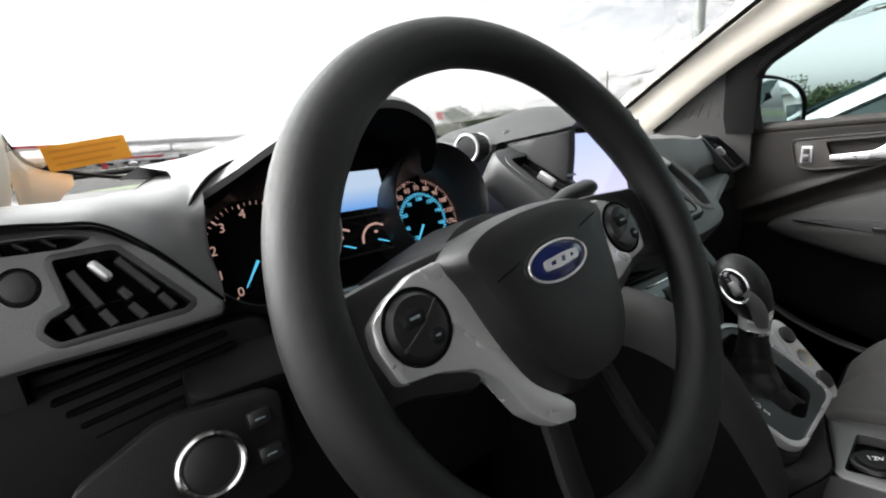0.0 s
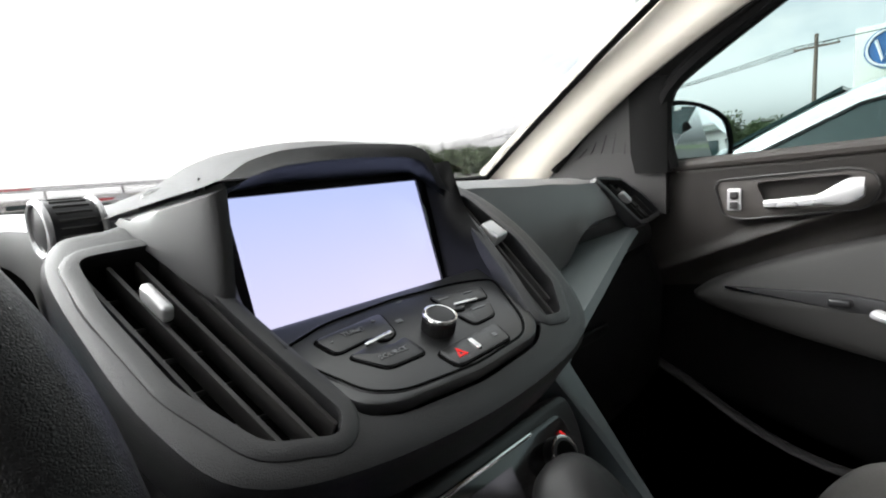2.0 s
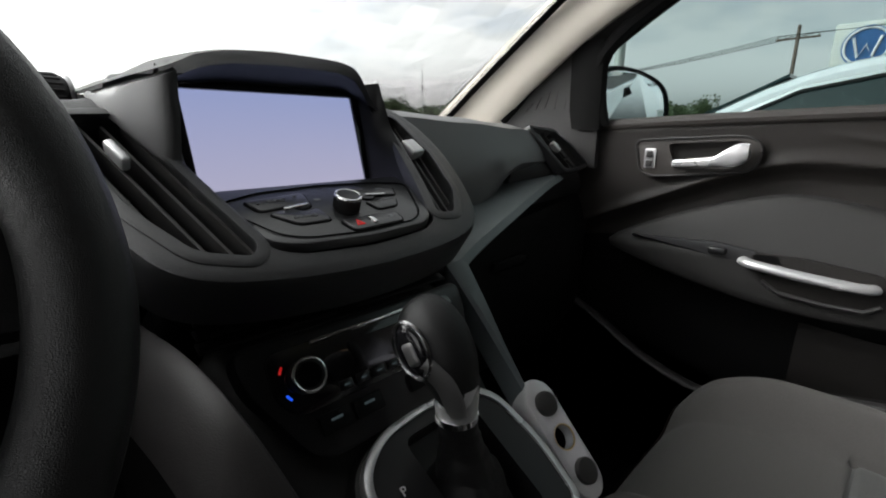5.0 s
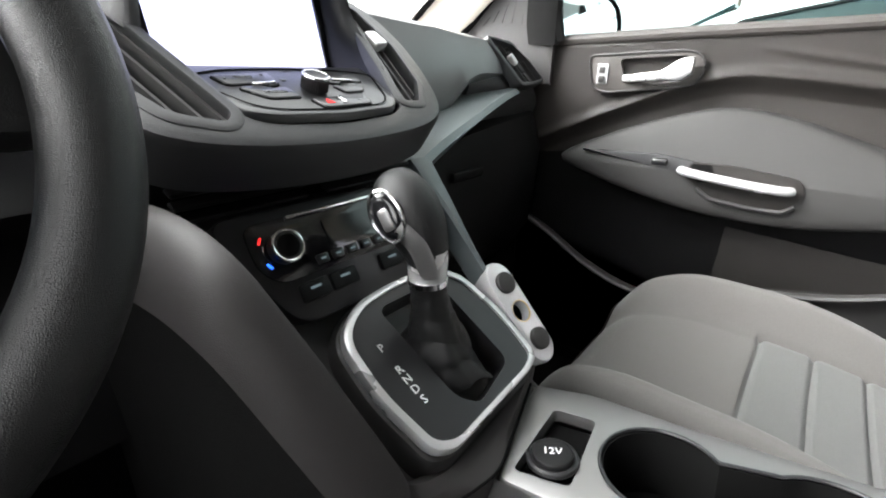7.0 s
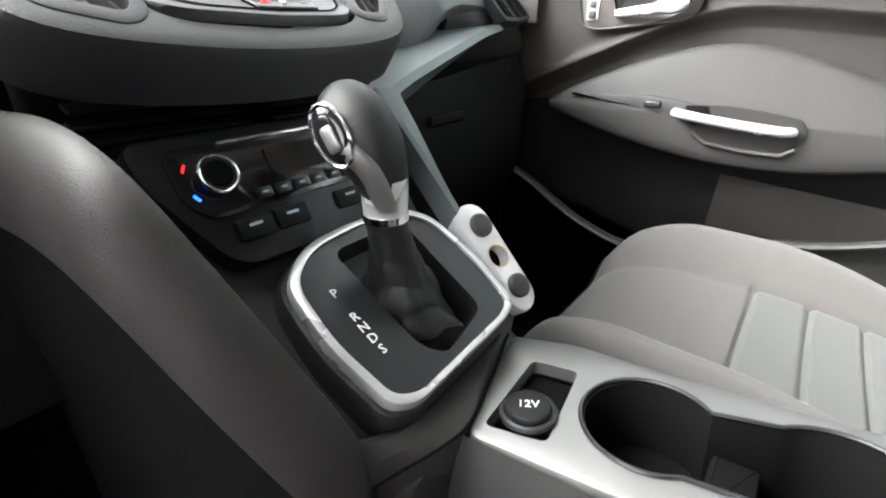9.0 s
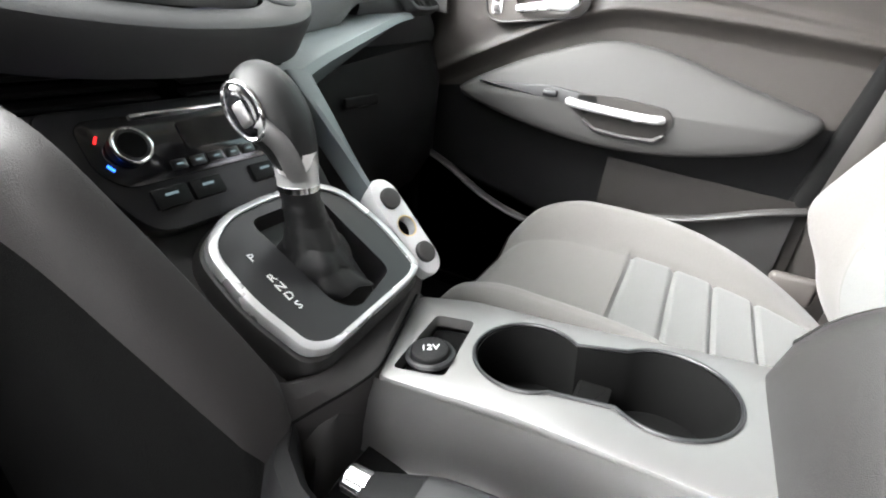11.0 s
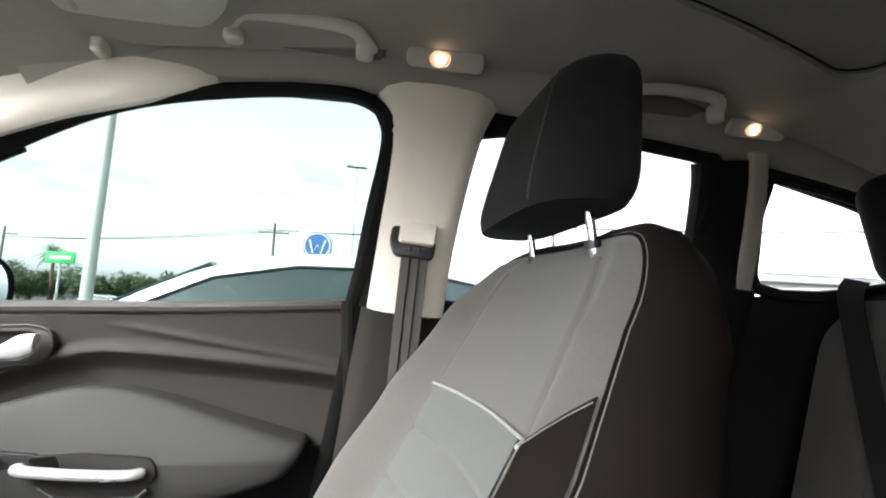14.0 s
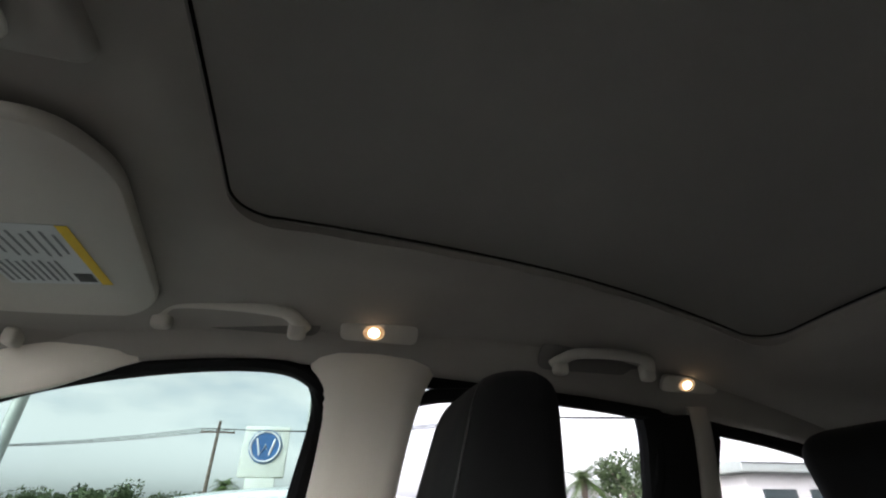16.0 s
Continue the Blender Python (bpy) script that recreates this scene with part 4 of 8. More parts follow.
rv_out = rounded([(0.122, 0.054), (0.137, 0.046), (0.143, -0.020), (0.130, -0.080), (0.107, -0.109), (0.087, -0.106), (0.102, -0.059), (0.116, 0.001)], 0.006, 4)
sl = [s for s in (clip_line(rv_out, (x0, 0.07), (x0 - 0.038, -0.13)) for x0 in (0.134, 0.143, 0.152)) if s]
v = air_vent("air_vent", "narrow black air vent with a grey tab beside the screen", rv_out, m_v, sl, 0.03, (0.127, -0.008, 0.018, 0.022, 10))
for k in range(7):
    c = clip_line(rv_out, (0.09, 0.04 - k * 0.022), (0.20, 0.034 - k * 0.022))
    if c:
        A, B = m_v @ Vector((*c[0], -0.016)), m_v @ Vector((*c[1], -0.016))
        part("vane", tube([A, B], 0.0022, 6), M_SMOKE, v)
# the shell that carries vents and pad: a rounded band sweeping from the dash top round under the pad
shell_out = [(-0.105, 0.113), (-0.130, 0.084), (-0.152, 0.070), (-0.178, 0.064), (-0.188, 0.036), (-0.180, -0.020), (-0.166, -0.076), (-0.142, -0.120), (-0.09, -0.140), (0.0, -0.148), (0.09, -0.140), (0.136, -0.118), (0.160, -0.070), (0.172, -0.01), (0.166, 0.045), (0.145, 0.078), (0.110, 0.110)]
shell_out = [tuple(p)[:2] for p in smooth_path([(a, b, 0) for a, b in shell_out], 5, True)]
rec = rounded([(-0.107, 0.085), (-0.1130, 0.030), (-0.107, -0.017), (-0.092, -0.073), (-0.079, -0.114), (-0.060, -0.123), (0.0, -0.128), (0.060, -0.123), (0.080, -0.112), (0.095, -0.064), (0.110, -0.013), (0.117, 0.040), (0.112, 0.085)], 0.010, 4)
part("stack_shell", plate(shell_out, m_v @ Matrix.Translation((0, 0, -0.002)), 0.045, [lv_out, rv_out, rec], 0.009, 0.042), M_DASH, stack)
# round sensor and speaker on the dash top left of the hood
sp = thing("dash_dial", "small silver-edged thumb wheel on the dashboard", "thumb wheel", (-0.165, 0.47, 1.166))
TW = Vector((-0.168, 0.492, 1.160))
part("wheel", cyl(TW, (1, 0.25, 0), 0.0185, 0.030, 40, 0.003), M_SMOKE, sp)
for k in range(22):
    q = 2 * math.pi * k / 22
    e1 = Vector((-0.243 * math.cos(q), 0.970 * math.cos(q), math.sin(q)))
    part("rib", rbox(TW + e1 * 0.0186, (0.020, 0.0016, 0.0016), 0.0005, 1, frame_on((0, 0, 0), (1, 0.25, 0), e1)), M_CHAR, sp)
for dx in (-0.0145, 0.0145):
    part("rim", ring(TW + Vector((dx, dx * 0.25, 0)), (1, 0.25, 0), 0.0176, 0.0022, 40), M_SILVER, sp, "chrome rim")

# ---- instrument cluster ----
CX = -0.362
clus = thing("instrument_cluster", "hooded instrument cluster with two lit dials", "instruments", (CX, 0.5, 1.08))
cl_n = Vector((0, -1, 0.30)).normalized()
m_cl = frame_on((CX, 0.489, 1.077), (1, 0, 0), cl_n)
part("face", plate(rounded([(-0.17, -0.07), (0.17, -0.07), (0.17, 0.065), (0.11, 0.09), (-0.11, 0.09), (-0.17, 0.065)], 0.03), m_cl @ Matrix.Translation((0, 0, -0.012)), 0.01), M_DARK, clus)
# hood: a broad arch whose lip looks at the driver, closed behind
lip = smooth_path([(-0.516, 0.452, 1.147), (-0.485, 0.438, 1.166), (-0.448, 0.415, 1.191), (-0.408, 0.396, 1.209), (-0.354, 0.386, 1.217), (-0.310, 0.397, 1.204), (-0.284, 0.418, 1.190), (-0.262, 0.448, 1.172), (-0.246, 0.480, 1.150)], 5)
rings = []
for p in lip:
    w = CX + (p.x - CX) * 0.93
    h = p.z - 1.15
    rings.append([Vector((CX + (p.x - CX) * 1.25, 0.80, 1.150)), Vector((CX + (p.x - CX) * 1.12, 0.70, 1.168 + 0.25 * h)), Vector((p.x, 0.60, 1.163 + 0.62 * h)), Vector((p.x, p.y + 0.09, p.z - 0.004)), Vector((p.x, p.y + 0.03, p.z + 0.001)), Vector((p.x, p.y + 0.010, p.z)), Vector((p.x, p.y + 0.001, p.z - 0.005)), Vector((p.x, p.y + 0.003, p.z - 0.012)), Vector((w, p.y + 0.02, p.z - 0.018)), Vector((w, 0.500, p.z - 0.026)), Vector((w, 0.512, 1.06))])
part("hood", loft([r[:8] for r in rings], False, False), M_DASHLIT, clus)
# inner rows split off in near-black to paint the shade under the hood
part("hood_underside", loft([r[7:] for r in rings], False, False), M_DARK, clus, "underside of the hood, its shade put into black")


def pod(cx, cz, r):
    """A flaring tube round a dial."""
    rings = []
    for rr, d, up in ((r * 0.90, -0.004, 0), (r * 0.95, 0.015, 0.003), (r * 1.06, 0.042, 0.011), (r * 1.12, 0.053, 0.014), (r * 1.15, 0.055, 0.014), (r * 1.18, 0.051, 0.014), (r * 1.20, 0.030, 0.010), (r * 1.21, -0.02, 0.0)):
        rings.append([m_cl @ Vector((cx + rr * math.cos(q), cz + up + rr * math.sin(q), d + 0.004 * math.sin(q) * (1 if d > 0.03 else 0))) for q in [2 * math.pi * j / 56 for j in range(56)]])
    return loft(rings, True, False)


def tick(cx, cz, r0, r1, a, w):
    c = Vector((cx + (r0 + r1) / 2 * math.cos(a), cz + (r0 + r1) / 2 * math.sin(a), 0.0006))
    return rbox((0, 0, 0), (r1 - r0, w, 0.0006), 0, 1, m_cl @ Matrix.Translation(c) @ pose(0, 0, 0, 0, 0, math.degrees(a)))


def dial(cx, cz, R, numbers, a0, a1, inner, red_from=None):
    part("pod", pod(cx, cz, R), M_SMOKE, clus)
    d = part("dial", cyl(m_cl @ Vector((cx, cz, -0.004)), cl_n, R * 0.92, 0.006, 48), M_DARK, clus)
    n = len(numbers)
    for k, s in enumerate(numbers):
        a = radians(a0 + (a1 - a0) * k / (n - 1))
        part("numeral", lettering(s, m_cl @ Matrix.Translation((cx + R * 0.71 * math.cos(a), cz + R * 0.71 * math.sin(a), 0.0006)), R * (0.15 if inner else 0.22)), M_DIALPINK, d)
        part("long_tick", tick(cx, cz, R * 0.80, R * 0.90, a, 0.0014), M_DIALPINK, d)
    m = (n - 1) * 5
    fine = tagged(part("tick_marks", join(*[tick(cx, cz, R * 0.84, R * 0.90, radians(a0 + (a1 - a0) * k / m), 0.0006) for k in range(m + 1)]), M_DIALPINK, d), kind="stuff")
    if inner:
        for k in range(9):
            a = radians(a0 + (a1 - a0) * k / 8)
            part("numeral", lettering(str(k * 20 + 20), m_cl @ Matrix.Translation((cx + R * 0.46 * math.cos(a), cz + R * 0.46 * math.sin(a), 0.0006)), R * 0.12), M_DIALBLUE, d)
        tagged(part("tick_marks", join(*[tick(cx, cz, R * 0.53, R * 0.60, radians(a0 + (a1 - a0) * k / 44), 0.0015) for k in range(45)]), M_DIALBLUE, d, "blue ticks"), kind="stuff")
    if red_from is not None:
        arc = [m_cl @ Vector((cx + R * 0.85 * math.cos(b), cz + R * 0.85 * math.sin(b), 0.001)) for b in [radians(a0 + (a1 - a0) * (0.80 + 0.20 * k / 12)) for k in range(13)]]
        part("red_band", tube(arc, 0.0017, 6), M_DIALRED, d, "red band")
    a = radians(a0 + 4)
    part("needle", tube([m_cl @ Vector((cx, cz, 0.004)), m_cl @ Vector((cx + R * 0.62 * math.cos(a), cz + R * 0.62 * math.sin(a), 0.004))], [0.0018, 0.0006], 8), M_DIALBLUE, d, "lit blue needle")
    part("hub", cyl(m_cl @ Vector((cx, cz, 0.003)), cl_n, R * 0.14, 0.008, 32, 0.002), M_DARK, d)


dial(0.101, 0.0, 0.058, ["0", "10", "20", "30", "40", "50", "60", "70", "80", "90", "100", "110", "120", "130", "140"], 232, -52, True)
dial(-0.102, -0.002, 0.060, ["0", "1", "2", "3", "4", "5", "6", "7", "8"], 232, -30, False, 6)
cs = thing("cluster_screen", "small lit blue-white trip screen between the dials", "screen", (CX, 0.49, 1.124))
m_cs = frame_on((-0.3595, 0.490, 1.1245), (1, 0, 0), Vector((0, -1, 0.33)))
part("panel", plate(rect(0, 0, 0.090, 0.045), m_cs, 0.003), M_CSCREEN, cs)
part("bezel", plate(rect(0, 0.004, 0.116, 0.074, 0.01), m_cs @ Matrix.Translation((0, 0, 0.001)), 0.006, [rect(0, 0, 0.089, 0.044, 0.001)], 0.001), M_PIANO, cs)
# fuel and heat gauges below
m_sg = frame_on((-0.362, 0.470, 1.077), (1, 0, 0), cl_n)
sg = thing("small_gauges", "lit fuel and temperature gauges in the cluster", "gauge", (CX, 0.470, 1.078))
part("face", plate(rect(0, 0, 0.086, 0.042, 0.008), m_sg, 0.012, [], 0.002), M_PIANO, sg)
part("face_edge", tube([m_sg @ Vector((p.x, p.y, 0.0005)) for p in rect(0, 0, 0.086, 0.042, 0.008)], 0.0012, 6, True), M_CHAR, sg)
for cx in (-0.021, 0.021):
    arc = [m_sg @ Vector((cx + 0.018 * math.cos(radians(185 - 10 * k)), -0.008 + 0.018 * math.sin(radians(185 - 10 * k)), 0.0012)) for k in range(14)]
    part("arc", tube(arc, 0.0013, 6), M_DIALPINK, sg, "lit pale arc")
    part("pointer", tube([m_sg @ Vector((cx, -0.008, 0.002)), m_sg @ Vector((cx + 0.013, -0.013, 0.002))], 0.0008, 6), M_DIALBLUE, sg)
    part("mark", rbox((0, 0, 0), (0.004, 0.003, 0.0005), 0, 1, m_sg @ Matrix.Translation((cx, 0.001, 0.001))), M_DIALPINK, sg)
part("housing", plate(rounded([(-0.20, -0.085), (0.20, -0.085), (0.19, 0.0), (-0.19, 0.0)], 0.02), frame_on((CX, 0.462, 1.030), (1, 0, 0), Vector((0, -0.5, 1))), 0.02, [], 0.006), M_DASHLOW, clus)

# ---- steering wheel ----
W0, TILT_W = Vector((-0.357, 0.209, 1.091)), 0.448
w_n = Vector((0, -math.cos(TILT_W), math.sin(TILT_W)))       # towards the driver
m_w = frame_on(W0, (1, 0, 0), w_n)
wheel = thing("steering_wheel", "black leather steering wheel with silver spokes", "steering wheel", W0)
rings = []
for k in range(120):
    a = 2 * math.pi * k / 120
    # thicker grips at ten to two, flatter below
    deg = math.degrees(a) % 360
    grip = max(0, 1 - abs(((deg - 35 + 180) % 360) - 180) / 26) + max(0, 1 - abs(((deg - 145 + 180) % 360) - 180) / 26)
    rw, rd = 0.0172 + 0.0022 * grip, 0.0160 + 0.0015 * grip
    R = 0.1630 - 0.001 * grip
    rings.append([m_w @ Vector(((R + rw * math.cos(s)) * math.cos(a), (R + rw * math.cos(s)) * math.sin(a), rd * math.sin(s))) for s in [2 * math.pi * j / 18 for j in range(18)]])
rings.append(rings[0])
bm = loft(rings, True, False)
bmesh.ops.remove_doubles(bm, verts=bm.verts, dist=1e-6)
part("rim", bm, M_LEATHER, wheel)
# the boss stands a few degrees off straight ahead
m_h = m_w @ Matrix.Translation((-0.011, 0.0, 0.0)) @ pose(0, 0, 0, 0, 0, 5.5)
hub = rounded([(-0.066, 0.006), (-0.074, 0.024), (-0.052, 0.035), (-0.02, 0.039), (0.02, 0.039), (0.052, 0.035), (0.074, 0.024), (0.066, 0.006), (0.058, -0.03), (0.046, -0.062), (0.022, -0.081), (-0.022, -0.081), (-0.046, -0.062), (-0.058, -0.03)], 0.016)
part("airbag_cover", dome(hub, m_h, 0.020, 9, 3.4, 0.03), M_HUB, wheel)
part("emblem", dome(oval(-0.003, -0.002, 0.0285, 0.0125, 40), m_h @ Matrix.Translation((0, 0, 0.0182)), 0.004, 4, 2.0, 0.002), M_EMBLEM, wheel, "blue oval emblem")
part("emblem_rim", tube([m_h @ Vector((-0.003 + 0.0275 * math.cos(2 * math.pi * k / 48), -0.002 + 0.0116 * math.sin(2 * math.pi * k / 48), 0.0200)) for k in range(48)], 0.0008, 8, True), M_SILVER, wheel, "silver oval line")
part("emblem_bezel", tube([m_h @ Vector((-0.003 + 0.0300 * math.cos(2 * math.pi * k / 48), -0.002 + 0.0138 * math.sin(2 * math.pi * k / 48), 0.0182)) for k in range(48)], 0.0018, 8, True), M_HUB, wheel)
part("emblem_mark", plate(rounded([(-0.017, -0.0030), (-0.004, -0.0042), (0.015, -0.0030), (0.017, 0.0028), (0.003, 0.0036), (-0.016, 0.0028)], 0.002), m_h @ Matrix.Translation((-0.003, -0.002, 0.0226)), 0.001, [rounded([(-0.011, -0.0012), (-0.006, -0.0016), (-0.005, 0.0012), (-0.010, 0.0010)], 0.0006), rounded([(-0.001, -0.0018), (0.003, -0.0018), (0.004, 0.0016), (0.0, 0.0014)], 0.0006), rounded([(0.008, -0.0014), (0.012, -0.0010), (0.012, 0.0010), (0.009, 0.0012)], 0.0006)]), M_SILVER, wheel, "plain silver bar")
for k, (x, y) in enumerate(((-0.044, 0.004), (0.040, 0.014))):
    part("cover_mark", rbox((0, 0, 0), (0.022, 0.0008, 0.0006), 0, 1, m_h @ Matrix.Translation((x, y, 0.0192)) @ pose(0, 0, 0, 0, 0, 12)), M_DARK, wheel)
# spokes and their buttons lie deeper than the boss
m_s = m_h @ Matrix.Translation((0, -0.002, -0.009))
for sx in (-1, 1):
    # on the passenger's side the silver stops beside the boss
    spoke = rounded([(sx * x, y) for x, y in ((0.070, 0.0285), (0.092, 0.027), (0.112, 0.019), (0.125, 0.010), (0.127, -0.002), (0.122, -0.0235), (0.099, -0.027), (0.078, -0.034), (0.066, -0.036), (0.056, -0.030), (0.052, -0.010), (0.058, 0.008))] if sx > 0 else [(sx * x, y) for x, y in ((0.070, 0.0285), (0.092, 0.027), (0.112, 0.019), (0.125, 0.010), (0.127, -0.002), (0.122, -0.0235), (0.099, -0.027), (0.076, -0.036), (0.066, -0.047), (0.056, -0.072), (0.041, -0.088), (0.024, -0.093), (0.018, -0.084), (0.032, -0.068), (0.042, -0.048), (0.051, -0.020), (0.058, 0.008))], 0.004)
    part("spoke_trim", plate(spoke, m_s @ Matrix.Translation((0, 0, 0.009)), 0.016, [], 0.004), M_SILVER, wheel, "satin silver spoke")
    part("spoke_back", plate(rounded([(sx * x, y) for x, y in ((0.045, 0.036), (0.100, 0.033), (0.160, 0.026), (0.160, -0.040), (0.120, -0.032), (0.070, -0.050))], 0.012), m_s @ Matrix.Translation((0, 0, 0.001)), 0.020, [], 0.006), M_HUB, wheel)
    pc = (sx * 0.1005, 0.0)
    b = part("button_pod", dome(oval(*pc, 0.0195, 0.0195, 40), m_s @ Matrix.Translation((0, 0, 0.009)), 0.005, 5, 3.0, 0.004), M_SMOKE, wheel, "round black button pod")
    part("pod_rim", ring(m_s @ Vector((pc[0], pc[1], 0.0095)), w_n, 0.0200, 0.0010, 40), M_DARK, b)
    part("pod_split", tube([m_s @ Vector((pc[0] - 0.015, pc[1] - 0.009, 0.0133)), m_s @ Vector((pc[0], pc[1] - 0.001, 0.0143)), m_s @ Vector((pc[0] + 0.014, pc[1] + 0.010, 0.0133))], 0.0007, 6), M_CHAR, b)
    part("pad_button", dome(rect(pc[0] - 0.003, pc[1] + 0.005, 0.017, 0.011, 0.004), m_s @ Matrix.Translation((0, 0, 0.0130)), 0.0022, 3, 2.5, 0.002), M_DASHLOW, b)
    part("pad_button", dome(oval(pc[0] + 0.006, pc[1] - 0.008, 0.006, 0.005, 20), m_s @ Matrix.Translation((0, 0, 0.0130)), 0.0018, 3, 2.5, 0.002), M_DASHLOW, b)
    part("print", rbox((0, 0, 0), (0.006, 0.0014, 0.0005), 0, 1, m_s @ Matrix.Translation((pc[0] - 0.003, pc[1] + 0.005, 0.0153))), M_BUTTON, b)
    part("print", rbox((0, 0, 0), (0.003, 0.0012, 0.0005), 0, 1, m_s @ Matrix.Translation((pc[0] + 0.006, pc[1] - 0.008, 0.0149))), M_BUTTON, b)
    part("lower_spoke", tube([m_s @ Vector((sx * 0.030, -0.080, -0.004)), m_s @ Vector((sx * 0.036, -0.120, -0.004)), m_s @ Vector((sx * 0.042, -0.156, 0.0))], 0.010, 10, flat=0.6), M_DASHLOW, wheel)
col = thing("steering_column", "black steering column shroud with stalks", "steering column", (-0.357, 0.35, 1.02))
part("shroud", loft([[m_w @ Vector((r * math.cos(q) * 1.15, r * math.sin(q) - 0.005, d)) for q in [2 * math.pi * j / 24 for j in range(24)]] for r, d in ((0.04, -0.035), (0.055, -0.045), (0.062, -0.09), (0.060, -0.22))]), M_DASHLOW, col)
for sx in (-1, 1):
    s = part("stalk", tube(smooth_path([m_w @ Vector((sx * 0.070, 0.010 + 0.026 * (sx > 0), -0.072)), m_w @ Vector((sx * 0.112, 0.010 + 0.042 * (sx > 0), -0.062)), m_w @ Vector((sx * 0.150, 0.010 + 0.048 * (sx > 0), -0.052))], 5), [0.007] * 3 + [0.009] * 3 + [0.0115] * 4 + [0.009], 14, flat=0.7), M_SMOKE, col)
    part("stalk_print", rbox(m_w @ Vector((sx * 0.120, 0.022 + 0.048 * (sx > 0), -0.046)), (0.012, 0.002, 0.001), 0, 1, m_w.to_3x3().to_4x4()), M_BUTTON, s)

# left end: vent, headlamp switch
m_le = frame_on((-0.575, 0.402, 1.095), (1, 0.10, 0), Vector((0, -1, 0.35)))
lo = rounded([(-0.0410, 0.0216), (-0.0063, 0.0214), (0.0311, -0.0286), (0.026, -0.0315), (-0.0481, -0.0322), (-0.0547, -0.0230), (-0.0500, -0.0160), (-0.0374, -0.0114)], 0.003)
v = air_vent("air_vent", "square black air vent at the driver's end of the dashboard", lo, m_le, [], 0.03, (-0.0172, 0.0086, 0.0068, 0.0165, 32), frame_w=0.006)
for (xa, ya), (xb, yb) in (((-0.0336, 0.013), (-0.0225, -0.0150)), ((-0.0065, 0.0155), (0.0126, -0.0136)), ((-0.0405, -0.0165), (-0.036, -0.030)), ((-0.0226, -0.0180), (-0.017, -0.030)), ((-0.0092, -0.0055), (-0.0045, -0.0140)), ((-0.0056, -0.0185), (0.001, -0.030)), ((0.0135, -0.0165), (0.0200, -0.0285))):
    L = math.hypot(xb - xa, yb - ya)
    part("slat", rbox((0, 0, 0), (0.0060, L, 0.010), 0.0008, 1, m_le @ Matrix.Translation(((xa + xb) / 2, (ya + yb) / 2, -0.011)) @ pose(0, 0, 0, 0, 0, math.degrees(math.atan2(xb - xa, ya - yb)))), M_CHAR, v)
for x, y, rot in ((-0.040, -0.0125, 12), (-0.012, -0.0135, 12), (0.012, -0.0125, 14)):
    part("vane", rbox((0, 0, 0), (0.030, 0.0018, 0.008), 0.0006, 1, m_le @ Matrix.Translation((x, y, -0.018)) @ pose(0, 0, 0, 0, 0, rot - 12)), M_DARK, v)
part("end_fairing", loft([[Vector((x, y, z)) for y, z in ((0.455, 1.125), (0.425, 1.122), (0.405, 1.10), (0.400, 1.06), (0.41, 1.02), (0.47, 1.0))] for x in (-0.735, -0.648)]), M_DASH, dash)
slot_d = rounded([(-0.090, 0.0415), (-0.0617, 0.0403), (-0.0318, 0.0381), (-0.0159, 0.0322), (-0.0301, 0.0276), (-0.0641, 0.0296), (-0.090, 0.0310)], 0.003)
vent_hole = [(p.x * 1.05 + 0.0005, p.y * 1.05) for p in lo]
part("end_panel_face", plate(rounded([(-0.105, 0.0465), (-0.0605, 0.0460), (-0.030, 0.0440), (-0.0080, 0.0375), (0.0135, 0.0180), (0.0335, -0.0074), (0.0540, -0.0356), (0.0500, -0.0450), (0.0, -0.0455), (-0.105, -0.0440)], 0.012, 7), m_le @ Matrix.Translation((0, 0, -0.001)), 0.03, [vent_hole, slot_d, oval(-0.0600, 0.0085, 0.0115, 0.0130, 28)], 0.007, 0.02), M_DASHLIT, dash, "grey panel round the driver's end vent")
part("mirror_dial", dome(oval(-0.0600, 0.0085, 0.0110, 0.0124, 28), m_le @ Matrix.Translation((0, 0, -0.004)), 0.006, 4, 2.4, 0.006), M_CHAR, dash, "small dark round dial")
part("slot_throat", plate(slot_d, m_le @ Matrix.Translation((0, 0, -0.014)), 0.003), M_DARK, dash)
for k in range(4):
    part("slot_bar", rbox((0, 0, 0), (0.0022, 0.009, 0.006), 0.0006, 1, m_le @ Matrix.Translation((-0.082 + 0.014 * k, 0.0345, -0.006)) @ pose(0, 0, 0, 0, 0, 48)), M_CHAR, dash)
# rounded shoulder from the panel up onto the top pad
rings = [[Vector(p) for p in row] for row in (
    ((-0.74, 0.398, 1.128), (-0.74, 0.425, 1.142), (-0.74, 0.50, 1.144), (-0.74, 0.62, 1.126)),
    ((-0.654, 0.400, 1.139), (-0.657, 0.425, 1.146), (-0.66, 0.50, 1.147), (-0.66, 0.62, 1.132)),
    ((-0.609, 0.405, 1.136), (-0.608, 0.430, 1.144), (-0.607, 0.49, 1.147), (-0.60, 0.62, 1.135)),
    ((-0.586, 0.410, 1.131), (-0.579, 0.435, 1.140), (-0.563, 0.50, 1.147), (-0.55, 0.62, 1.142)),
    ((-0.562, 0.415, 1.111), (-0.551, 0.435, 1.123), (-0.526, 0.47, 1.145), (-0.500, 0.60, 1.158)),
    ((-0.540, 0.420, 1.085), (-0.534, 0.430, 1.101), (-0.525, 0.438, 1.125), (-0.512, 0.455, 1.149)),
    ((-0.515, 0.425, 1.053), (-0.514, 0.430, 1.062), (-0.515, 0.435, 1.078), (-0.519, 0.440, 1.098)))]
part("shoulder", sheet(lambda u, v: skin(rings, u, v), 48, 24), M_DASHLIT, dash)
